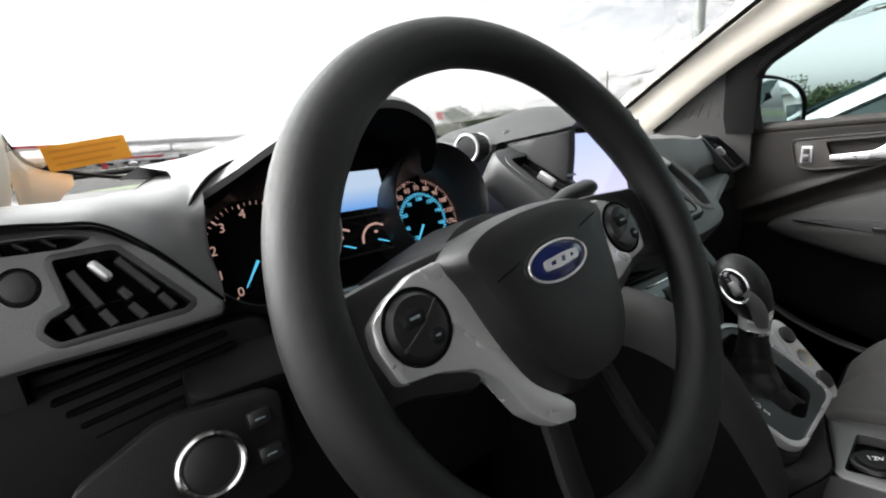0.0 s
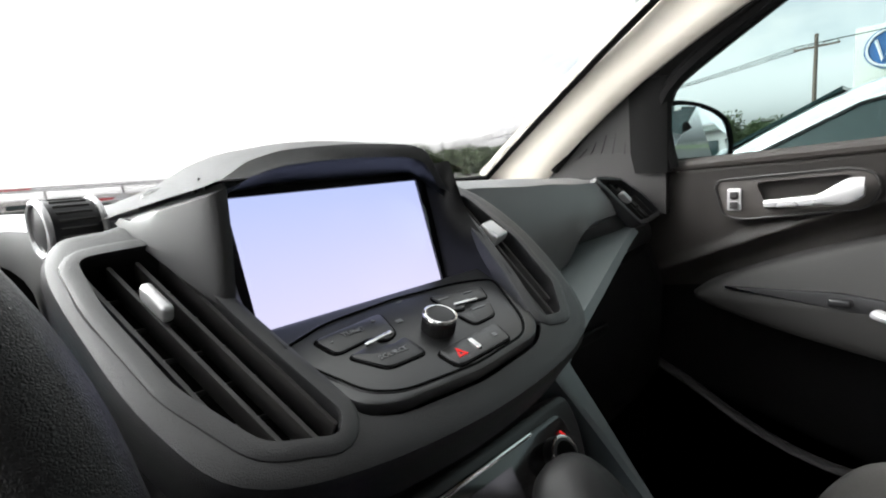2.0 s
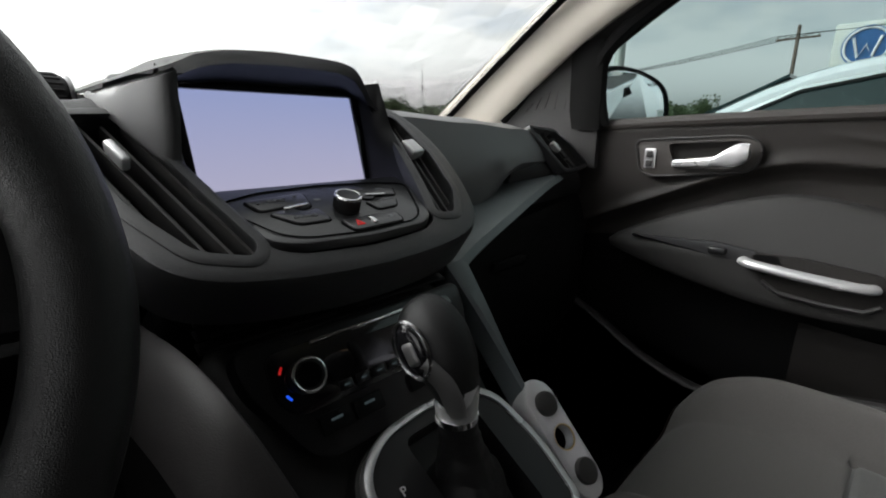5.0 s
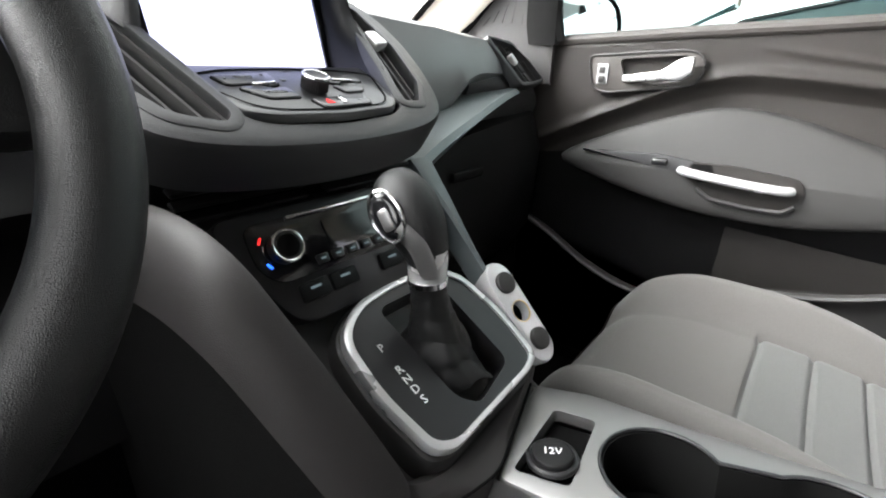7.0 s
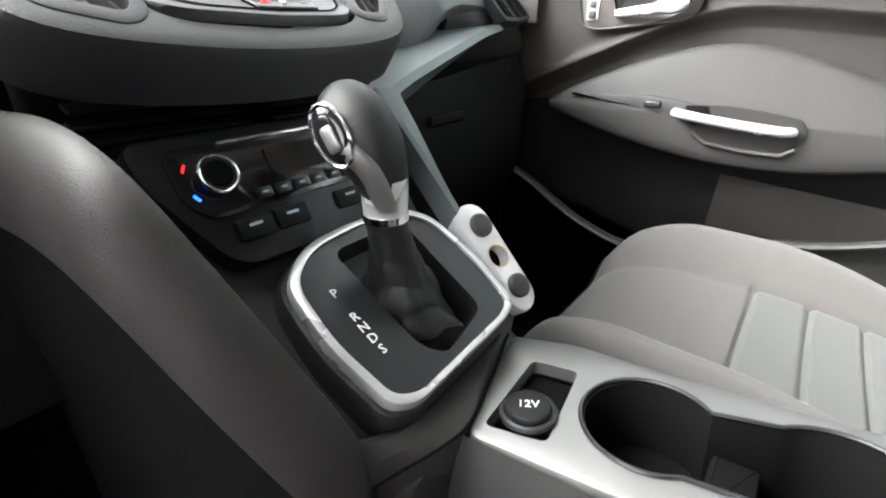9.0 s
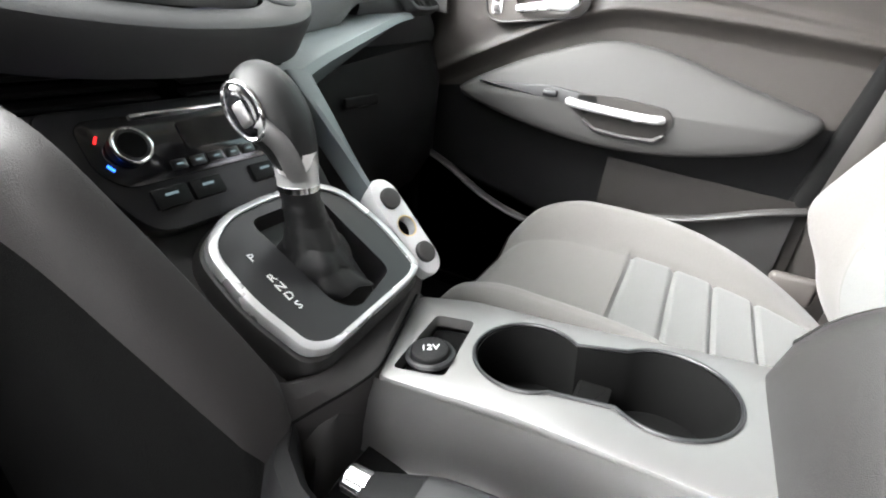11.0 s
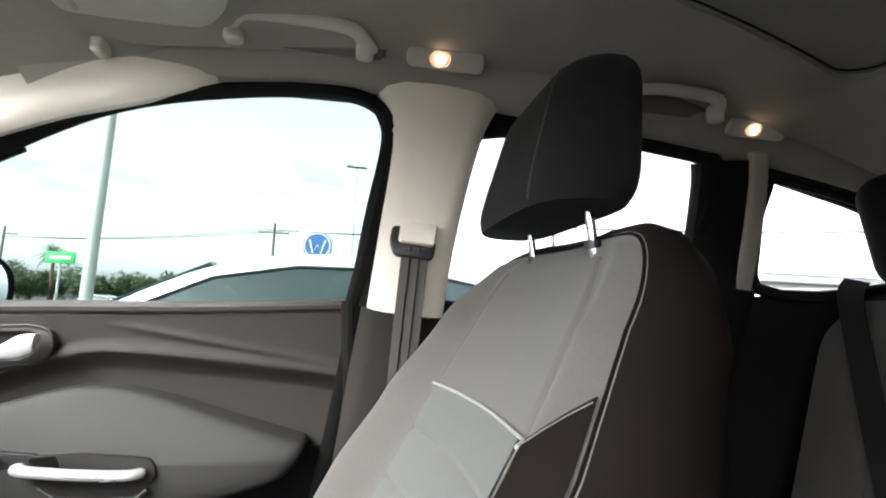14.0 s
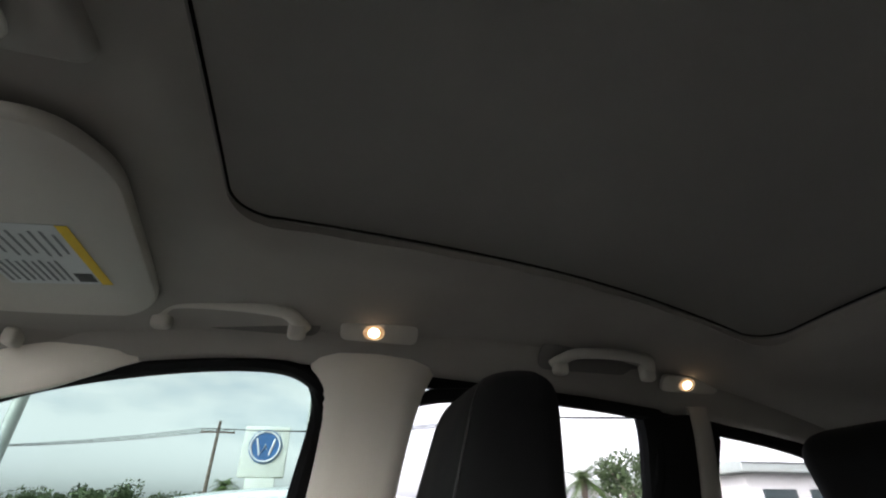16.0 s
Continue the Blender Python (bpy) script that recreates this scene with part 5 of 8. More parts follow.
part("shoulder_groove", tube([skin(rings, 0.02 + 0.96 * k / 40, 0.03) + Vector((0, -0.002, 0.001)) for k in range(41)], 0.0014, 6), M_DARK, dash)
hs = thing("headlamp_switch", "rotary headlamp switch with a chrome ring", "switch", (-0.56, 0.33, 0.98))
m_hs = frame_on((-0.560, 0.327, 0.978), (1, 0, 0), Vector((0, -1, 0.35)))
part("panel", plate(rounded([(-0.075, -0.05), (0.050, -0.040), (0.056, 0.030), (-0.02, 0.036), (-0.075, 0.010)], 0.012), m_hs @ Matrix.Translation((0, 0, -0.006)), 0.02, [], 0.004), M_DASHLOW, hs)
part("knob", cyl(m_hs @ Vector((0, 0, 0.004)), m_hs.col[2].to_3d(), 0.017, 0.018, 40, 0.002), M_SMOKE, hs)
part("knob_ring", ring(m_hs @ Vector((0, 0, 0.012)), m_hs.col[2].to_3d(), 0.0190, 0.0026, 40), M_CHROME, hs, "chrome ring")
for x, y in ((0.036, 0.014), (0.038, -0.012), (-0.040, -0.02)):
    part("push_button", rbox((0, 0, 0), (0.016, 0.012, 0.006), 0.002, 2, m_hs @ Matrix.Translation((x, y, -0.003))), M_SMOKE, hs)
    part("print", rbox((0, 0, 0), (0.007, 0.0012, 0.0004), 0, 1, m_hs @ Matrix.Translation((x, y, 0.0004))), M_BUTTON, hs)
knee = thing("knee_panel", "dark panel with grille below the driver's vent", "trim panel", (-0.6, 0.40, 0.95))
for k in range(5):
    part("slat", rbox((-0.585 + 0.006 * k, 0.420 + 0.0015 * k, 1.032 - 0.012 * k), (0.12, 0.010, 0.0035), 0.0012, 1, pose(0, 0, 0, 0, -8)), M_DARK, knee)
part("panel", plate(rect(0, 0, 0.24, 0.16, 0.02), frame_on((-0.60, 0.418, 0.955), (1, 0, 0), Vector((0, -1, 0.15))), 0.02, [], 0.006), M_DASHLOW, knee)

# orange paper tag at the windscreen foot
tag = thing("paper_tag", "orange paper tag with faded writing behind the windscreen", "paper tag", (-0.60, 0.80, 1.15))
m_tag = frame_on((-0.590, 0.838, 1.193), (1, 0.05, 0.16), Vector((0.1, -1, 0.2)))
part("paper", plate(rect(0.012, -0.004, 0.098, 0.034, 0.002), m_tag, 0.0006), M_ORANGE, tag)
for k in range(3):
    part("print_bar", rbox((0, 0, 0), (0.084 - 0.010 * k, 0.003, 0.0004), 0, 1, m_tag @ Matrix.Translation((0.012 - 0.004 * k, 0.005 - 0.009 * k, 0.0005))), mat("faded_print", (0.72, 0.27, 0.02), 0.8), tag)

# ---- climate panel and centre console ----
cons = thing("centre_console", "dark centre console with a silver top", "console", (0, 0.0, 0.40))
# body: left flank, right flank, seen as one tapering hull
hull = []
for y, xl, xr, zt in ((0.46, -0.138, 0.150, 0.990), (0.34, -0.132, 0.145, 0.968), (0.27, -0.122, 0.138, 0.878), (0.19, -0.100, 0.130, 0.822), (0.140, -0.085, 0.132, 0.790), (0.120, -0.080, 0.135, 0.775), (0.110, -0.100, 0.140, 0.722), (0.0, -0.125, 0.146, 0.722), (-0.18, -0.128, 0.150, 0.722), (-0.50, -0.128, 0.150, 0.722)):
    hull.append([Vector((xl - 0.035, y, 0.38)), Vector((xl - 0.014, y, zt - 0.10)), Vector((xl - 0.004, y, zt - 0.05)), Vector((xl + 0.006, y, zt - 0.020)), Vector((xl + 0.018, y, zt - 0.005)), Vector((xl + 0.034, y, zt)), Vector((xr - 0.03, y, zt)), Vector((xr - 0.010, y, zt - 0.012)), Vector((xr, y, zt - 0.05)), Vector((xr + 0.01, y, 0.38))])
part("body", loft(hull), M_CHAR, cons)
# grey-blue accent that narrows as it sweeps down to the shifter
acc = smooth_path([(0.137, 0.337, 0.990), (0.135, 0.292, 0.950), (0.131, 0.252, 0.914), (0.128, 0.216, 0.880), (0.127, 0.188, 0.850)], 6)
part("accent", loft([[p + Vector((0.006 + 0.030 * (1 - k / 24) ** 2, 0.024, -0.016)), p + Vector((0.005 + 0.030 * (1 - k / 24) ** 2, 0.004, 0.0)), p + Vector((0.002, -0.002, 0.002)), p + Vector((-0.003, 0.001, 0.002)), p + Vector((-0.005, 0.02, -0.012))] for k, p in enumerate(acc)]), M_TEAL, cons, "grey-blue accent strip")
# broad rail: a flat shoulder down the driver's side of the console, rounding over to its steep flank
crest = smooth_path([(-0.158, 0.48, 0.996), (-0.152, 0.36, 1.001), (-0.146, 0.275, 1.004), (-0.140, 0.218, 0.990), (-0.126, 0.182, 0.946), (-0.111, 0.160, 0.902), (-0.096, 0.144, 0.860), (-0.086, 0.136, 0.828), (-0.084, 0.130, 0.794)], 6)


def rail_row(p, k):
    w = 1 - 0.35 * max(0, (k - 36) / 12)
    return [p + Vector((0.010, 0.006, -0.030)), p + Vector((0.003, 0.002, -0.005)), p, p + Vector((-0.004, -0.002, -0.0005)), p + Vector((-0.011 * w, -0.004 * w, -0.006)), p + Vector((-0.020 * w, -0.007 * w, -0.018)), p + Vector((-0.025 * w, -0.009 * w, -0.036)), p + Vector((-0.026 * w, -0.010 * w, -0.056))]


rail_rows = [rail_row(p, k) for k, p in enumerate(crest)]
part("side_rail", loft(rail_rows, False, False), M_RAIL, cons, "charcoal rail beside the shifter")
part("rail_flank", loft([[r[-1] + Vector((0.001, 0.001, 0.004)), r[-1] + Vector((0.003, 0.002, -0.006)), r[-1] + Vector((0.006, 0.006, -0.05)), Vector((r[-1].x + 0.014, r[-1].y + 0.012, max(0.46, r[-1].z - 0.20))), Vector((r[-1].x + 0.012, r[-1].y + 0.012, 0.39))] for r in rail_rows], False, False), M_CARPET, cons, "black carpeted flank below the rail")
# sloping lip that turns from the rail across the console below the shifter
lip_in = smooth_path([(-0.086, 0.137, 0.828), (-0.066, 0.138, 0.812), (-0.030, 0.136, 0.803), (0.020, 0.137, 0.800), (0.062, 0.144, 0.800), (0.104, 0.160, 0.805), (0.128, 0.180, 0.830)], 5)
lip_out = smooth_path([(-0.084, 0.131, 0.792), (-0.064, 0.125, 0.793), (-0.034, 0.116, 0.794), (-0.005, 0.113, 0.795), (0.040, 0.126, 0.795), (0.104, 0.146, 0.794), (0.136, 0.158, 0.796)], 5)
part("front_lip", loft([[a + Vector((0, 0.010, -0.004)), a, a.lerp(b, 0.5) + Vector((0, -0.002, 0.002)), b, b + Vector((0, -0.001, -0.006)), b + Vector((0, 0.004, -0.05))] for a, b in zip(lip_in, lip_out)], False, False), M_RAIL, cons, "charcoal lip below the shifter")
part("lip_groove", tube([p + Vector((0, -0.0015, 0.0005)) for p in lip_out[:26]], 0.0012, 6), M_DARK, cons)
part("rail_seam", tube([Vector((-0.084, 0.129, 0.7945)), Vector((-0.104, 0.116, 0.786)), Vector((-0.122, 0.108, 0.770)), Vector((-0.132, 0.104, 0.740))], 0.0009, 6), M_DARK, cons)
# lower slatted grilles under the pad
gr = thing("lower_grille", "pair of dark slatted grilles below the control pad", "air grille", (0, 0.33, 0.985))
# solid near-black box: the shade between the slats is put into its colour
part("recess_shade", rbox((0, 0.370, 0.996), (0.28, 0.03, 0.085), 0.006), M_DARK, gr)
for sx in (-1, 1):
    for k in range(5):
        part("slat", rbox((sx * 0.068, 0.343 - 0.002 * k, 1.020 - 0.010 * k), (0.115, 0.012, 0.0035), 0.0012, 1, pose(0, 0, 0, 20)), M_DASHLOW, gr)
# climate controls
clim = thing("climate_panel", "black climate control panel with lit marks", "climate panel", (0, 0.30, 0.91))
m_cp = frame_on((0.006, 0.285, 0.939), (1, 0, 0), Vector((0, -1, 0.62)))
part("face", plate(rounded([(-0.118, 0.050), (0.118, 0.050), (0.116, 0.020), (0.080, -0.050), (-0.080, -0.050), (-0.116, 0.020)], 0.02), m_cp, 0.02, [], 0.004), M_SMOKE, clim)
part("gloss_panel", plate(rounded([(-0.098, 0.040), (0.098, 0.040), (0.098, 0.004), (0.084, -0.012), (-0.084, -0.012), (-0.098, 0.004)], 0.012), m_cp @ Matrix.Translation((0, 0, 0.002)), 0.004, [], 0.001), M_PIANO, clim)
part("chrome_strip", rbox((0, 0, 0), (0.118, 0.0032, 0.003), 0.001, 2, m_cp @ Matrix.Translation((-0.001, 0.0385, 0.003))), M_CHROME, clim, "chrome strip")
part("display", plate(rect(-0.001, 0.018, 0.056, 0.022, 0.002), m_cp @ Matrix.Translation((0, 0, 0.0035)), 0.002), M_PIANO, clim)
for sx in (-1, 1):
    kc = m_cp @ Vector((sx * 0.072, 0.015, 0.006))
    k = part("temperature_knob", cyl(kc, m_cp.col[2].to_3d(), 0.0132, 0.014, 40, 0.0015), M_SMOKE, clim)
    part("knob_ring", ring(kc + m_cp.col[2].to_3d() * 0.006, m_cp.col[2].to_3d(), 0.0126, 0.0014, 40), M_CHROME, k, "chrome ring")
    part("knob_cap", cyl(kc + m_cp.col[2].to_3d() * 0.006, m_cp.col[2].to_3d(), 0.0095, 0.004, 32, 0.001), M_DARK, k)
    for s, mm, aa in ((1, M_DIALRED, 150), (-1, M_MARKBLUE, 215)):
        q = [radians(aa - 10 + 4 * j) if sx < 0 else radians(180 - (aa - 10 + 4 * j)) for j in range(5)]
        part("heat_mark", tube([kc + m_cp.to_3x3() @ Vector((0.0195 * math.cos(b), 0.0195 * math.sin(b), -0.003)) for b in q], 0.0010, 6), mm, clim)
for i, x in enumerate((-0.042, -0.026, -0.010, 0.006, 0.022, 0.038)):
    b = part("small_button", rbox((0, 0, 0), (0.012, 0.008, 0.003), 0.001, 2, m_cp @ Matrix.Translation((x, -0.003, 0.003))), M_SMOKE, clim)
    part("print", rbox((0, 0, 0), (0.005, 0.0014, 0.0004), 0, 1, m_cp @ Matrix.Translation((x, -0.003, 0.0048))), M_BUTTON, b)
for i, x in enumerate((-0.062, -0.030, 0.030, 0.062)):
    b = part("rocker_button", rbox((0, 0, 0), (0.028, 0.016, 0.006), 0.002, 2, m_cp @ Matrix.Translation((x * 0.95, -0.025, 0.001))), M_DASHLOW, clim)
    part("print", rbox((0, 0, 0), (0.010, 0.002, 0.0004), 0, 1, m_cp @ Matrix.Translation((x * 0.95, -0.023, 0.0042))), M_BUTTON, b)

# ---- gear lever ----
SH = lambda y: 0.792 + (y - 0.150) * 0.55
sh_n = Vector((0, -0.55, 1)).normalized()
m_sh = frame_on((0.016, 0.189, SH(0.200) + 0.037), (1, 0, 0), sh_n)
gear = thing("gear_selector", "automatic gear lever in a silver-edged black surround", "gear lever", (0.016, 0.19, 0.83))
GL = Vector((0.005, -0.011, 0.029))
outer = rounded([(-0.074, 0.058), (-0.040, 0.081), (0.015, 0.086), (0.066, 0.081), (0.090, 0.060), (0.096, 0.0), (0.086, -0.054), (0.066, -0.060), (-0.054, -0.066), (-0.072, -0.056), (-0.080, 0.0)], 0.020, 6)
inner = [(p.x * 0.915, p.y * 0.915) for p in outer]
slot = rounded([(-0.024, 0.066), (0.056, 0.066), (0.052, -0.040), (-0.008, -0.052), (-0.022, -0.036)], 0.012, 5)
part("base", plate([(p.x * 1.07, p.y * 1.07) for p in outer], m_sh @ Matrix.Translation((0, 0, -0.006)), 0.05, [slot], 0.012, 0.04), M_CHAR, gear)
part("bezel", plate(outer, m_sh @ Matrix.Translation((0, 0, 0.004)), 0.010, [inner], 0.0035), M_SILVER, gear, "satin silver bezel")
part("gate", plate(inner, m_sh @ Matrix.Translation((0, 0, 0.0015)), 0.006, [slot], 0.0, 0.03), M_SMOKE, gear)
for ch, y in (("P", 0.0325), ("R", 0.009), ("N", -0.001), ("D", -0.011), ("S", -0.0215)):
    part("letter", lettering(ch, m_sh @ Matrix.Translation((-0.048, y, 0.0022)) @ pose(0, 0, 0, 0, 0, 0), 0.0105), M_WHITE, gear)
part("slot_floor", plate(slot, m_sh @ Matrix.Translation((0, 0, -0.034)), 0.004), M_DARK, gear)
# gaiter: crumpled leather boot
base_c, top_c = m_sh @ Vector((0.010, 0.000, -0.026)), GL + Vector((0.004, 0.214, 0.898))
rings = []
for k in range(25):
    t = k / 24
    c = base_c.lerp(top_c, t)
    w = 0.024 * (1 - t) ** 2.0 + 0.0150 + 0.003 * math.exp(-((t - 0.25) / 0.15) ** 2)
    l = 0.032 * (1 - t) ** 2.2 + 0.0155
    fold = 0.0014 * math.sin(t * 26) * (1 - t) + 0.0005 * math.sin(t * 57)
    ruck = 0.22 * (1 - t) ** 1.2
    rings.append([c + Vector(((w + fold) * math.cos(q) * (1 + ruck * 0.5 * math.sin(3 * q + 5 * t) + ruck * 0.3 * math.sin(7 * q - 9 * t)), (l + fold) * math.sin(q) * (1 + ruck * 0.4 * math.sin(4 * q - 7 * t) + ruck * 0.25 * math.sin(9 * q + 4 * t)), 0.006 * math.sin(3 * q + 6 * t) * (1 - t))) for q in [2 * math.pi * j / 56 for j in range(56)]])
part("gaiter", loft(rings), M_LEATHER, gear, "crumpled black leather gaiter")
part("collar", tube([GL + Vector((0.004, 0.2135, 0.895)), GL + Vector((0.004, 0.2135, 0.900))], 0.0168, 28), M_CHROME, gear, "chrome collar")
kn = smooth_path([(0.004, 0.2135, 0.900), (0.003, 0.213, 0.919), (0.001, 0.219, 0.938), (-0.001, 0.230, 0.955), (-0.001, 0.243, 0.968), (0.0, 0.256, 0.976)], 5)
kn = [GL + p for p in kn]
rad = [0.0150, 0.0153, 0.0157, 0.0162, 0.0168, 0.0175, 0.0184, 0.0194, 0.0205, 0.0217, 0.0228, 0.0238, 0.0246, 0.0252, 0.0256, 0.0258, 0.0257, 0.0253, 0.0247, 0.0238, 0.0226, 0.0210, 0.0188, 0.0158, 0.0115, 0.004]
part("knob", tube(kn, rad[:len(kn)], 28, up=(1, 0, 0)), M_LEATHER, gear, "black leather gear knob")
part("shank", loft([[GL + Vector((x + rx * math.cos(q), y + ry * math.sin(q), z + (0.010 * max(0, -math.cos(q)) if k == 4 else 0.0))) for q in [2 * math.pi * j / 28 for j in range(28)]] for k, (x, y, z, rx, ry) in enumerate(((0.004, 0.2135, 0.900, 0.0160, 0.0165), (0.0035, 0.2133, 0.910, 0.0166, 0.0170), (0.003, 0.213, 0.920, 0.0172, 0.0176), (0.0025, 0.2135, 0.926, 0.0176, 0.0180), (0.002, 0.215, 0.931, 0.0172, 0.0176)))]), M_SILVER, gear, "satin silver shank")
part("shank_strap", tube([GL + p for p in smooth_path([(-0.006, 0.2035, 0.906), (-0.010, 0.2040, 0.920), (-0.0155, 0.2070, 0.934), (-0.0215, 0.2130, 0.944), (-0.0255, 0.2185, 0.949)], 5)], [0.0088 - 0.0016 * k / 20 for k in range(21)], 16, flat=0.40, up=(-1, -0.5, 0.1)), M_CONS, gear, "silver strap up the knob")
m_kn = frame_on(GL + Vector((-0.0268, 0.2275, 0.9565)), (0.10, 0.55, 0.80), Vector((-1, -0.35, 0.12)))
part("knob_shield", dome(oval(0, 0, 0.0205, 0.0125, 36), m_kn, 0.0045, 5, 2.2, 0.012), M_PIANO, gear, "gloss black shield")
part("shield_ring", tube([m_kn @ Vector((0.0205 * math.cos(2 * math.pi * k / 40), 0.0125 * math.sin(2 * math.pi * k / 40), 0.0005)) for k in range(40)], 0.0019, 8, True), M_CHROME, gear, "chrome ring")
part("shield_button", dome(rect(-0.002, 0, 0.020, 0.011, 0.004), m_kn @ Matrix.Translation((0, 0, 0.0030)), 0.0026, 4, 2.4, 0.002), M_CONS, gear, "silver rocker button")

# ---- silver console top with tray, socket and cup holders ----
TOP = lambda y: 0.7945 + (0.10 - y) * 0.10
m_top = frame_on((0, 0, TOP(0)), (1, 0, 0), Vector((0, 0.10, 1)))
top_out = rounded([(-0.014, 0.110), (0.112, 0.148), (0.130, 0.09), (0.132, 0.0), (0.148, -0.190), (-0.012, -0.190), (-0.004, 0.0)], 0.010)
tray = rounded([(0.000, 0.104), (0.010, 0.060), (0.092, 0.072), (0.086, 0.110)], 0.006)
c1, c2 = (0.066, 0.010), (0.074, -0.097)
cups = [(c1[0] + 0.046 * math.cos(radians(d)), c1[1] + 0.046 * math.sin(radians(d))) for d in range(-46, 223, 8)] + [(c2[0] + 0.049 * math.cos(radians(d)), c2[1] + 0.049 * math.sin(radians(d))) for d in range(140, 409, 8)]
part("top_panel", plate(top_out, m_top, 0.02, [tray, cups], 0.006, 0.012), M_CONS, cons, "satin silver console top")
# the shade inside the cup wells is put into their near-black colour
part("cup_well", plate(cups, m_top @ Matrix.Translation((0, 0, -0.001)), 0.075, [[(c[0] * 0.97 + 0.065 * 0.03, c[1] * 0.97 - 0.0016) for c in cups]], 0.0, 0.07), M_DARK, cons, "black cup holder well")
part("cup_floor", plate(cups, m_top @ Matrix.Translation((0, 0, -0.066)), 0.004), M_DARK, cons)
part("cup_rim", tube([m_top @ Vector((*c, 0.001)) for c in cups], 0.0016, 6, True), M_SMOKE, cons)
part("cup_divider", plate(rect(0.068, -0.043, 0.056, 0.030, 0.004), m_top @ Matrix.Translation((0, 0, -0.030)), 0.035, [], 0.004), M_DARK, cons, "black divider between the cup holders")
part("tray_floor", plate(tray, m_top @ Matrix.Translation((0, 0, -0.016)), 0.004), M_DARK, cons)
sock = thing("power_socket", "twelve volt socket with a black cap", "power socket", m_top @ Vector((0.027, 0.082, 0)))
part("ring", ring(m_top @ Vector((0.027, 0.083, 0.002)), (0, 0.1, 1), 0.0185, 0.003, 40), M_SMOKE, sock)
part("cap", cyl(m_top @ Vector((0.027, 0.083, 0.003)), (0, 0.1, 1), 0.0165, 0.012, 40, 0.002), M_DASHLOW, sock)
part("lettering", lettering("12V", m_top @ Matrix.Translation((0.027, 0.083, 0.0092)) @ pose(0, 0, 0, 0, 0, -60), 0.010), M_WHITE, sock)
part("cap_edge", ring(m_top @ Vector((0.027, 0.083, 0.0075)), (0, 0.1, 1), 0.0155, 0.0008, 40), M_CHROME, sock, "thin bright edge")
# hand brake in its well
# near-black floor plate paints the shade in the brake well
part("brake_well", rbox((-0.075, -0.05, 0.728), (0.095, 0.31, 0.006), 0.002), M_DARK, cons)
part("left_wall", loft([[Vector((x - 0.040, y, 0.60)), Vector((x - 0.034, y, z - 0.050)), Vector((x - 0.024, y, z - 0.014)), Vector((x - 0.012, y, z - 0.002)), Vector((x, y, z)), Vector((x + 0.006, y, z - 0.008)), Vector((x + 0.010, y, z - 0.050)), Vector((x + 0.010, y, 0.60))] for x, y, z in ((-0.086, 0.130, 0.792), (-0.100, 0.118, 0.789), (-0.112, 0.095, 0.784), (-0.122, 0.05, 0.778), (-0.128, 0.0, 0.776), (-0.130, -0.15, 0.780), (-0.130, -0.30, 0.796), (-0.130, -0.50, 0.806))]), M_DASHLOW, cons)


def flank(u, v):
    """The hollow silver side between the top panel and the hand brake: steep ahead, flattening out behind."""
    y = 0.114 - 0.31 * u
    x0 = -0.012 + 0.008 * u
    out, drop = (0.020 + 0.070 * u ** 1.5) * v, 0.064 * (1 - (1 - v) ** (1.3 + 1.5 * u))
    return Vector((x0 - out - 0.001, y, TOP(y) - 0.004 - drop))


part("top_flank", sheet(flank, 30, 14, 0.004), M_CONS, cons, "satin silver flank beside the hand brake")
part("right_flank", loft([[Vector((0.110 + 0.03 * t, 0.15 - 0.34 * t, TOP(0.15 - 0.34 * t) - 0.002)), Vector((0.148 + 0.008 * t, 0.15 - 0.34 * t, TOP(0.15 - 0.34 * t) - 0.05)), Vector((0.150 + 0.008 * t, 0.15 - 0.34 * t, 0.60)), Vector((0.10, 0.15 - 0.34 * t, 0.60))] for t in (0, 0.25, 0.5, 0.75, 1)]), M_CHAR, cons)
hb = thing("hand_brake", "black hand brake lever with a silver button", "hand brake", (-0.082, -0.05, 0.79))
rings = []
for k in range(25):
    t = k / 24
    c = Vector((-0.092 + 0.014 * t, 0.058 - 0.215 * t, 0.786 + 0.012 * math.sin(t * 2.6)))
    w, h = 0.0175 + 0.0035 * math.sin(min(1, t * 1.4) * math.pi), 0.0145 + 0.002 * math.sin(t * math.pi)
    f = min(1, 0.55 + 2.4 * t) if t < 0.2 else 1.0
    rings.append([c + Vector((w * f * abs(math.cos(q)) ** 0.55 * (1 if math.cos(q) > 0 else -1), 0, h * f * abs(math.sin(q)) ** 0.7 * (1 if math.sin(q) > 0 else -1))) for q in [2 * math.pi * j / 32 for j in range(32)]])
part("lever", loft(rings), M_DASHLOW, hb)
part("grip_inset", loft([[rings[k][j] + Vector((0, 0, 0.0008)) for j in (5, 6, 7, 8, 9, 10, 11)] for k in range(4, 22)], False, False), M_SMOKE, hb, "smooth inset on the grip")
part("button", tube([(-0.092, 0.056, 0.786), (-0.092, 0.072, 0.785), (-0.092, 0.075, 0.785)], [0.0100, 0.0095, 0.007], 18), M_CHROME, hb, "chrome button")
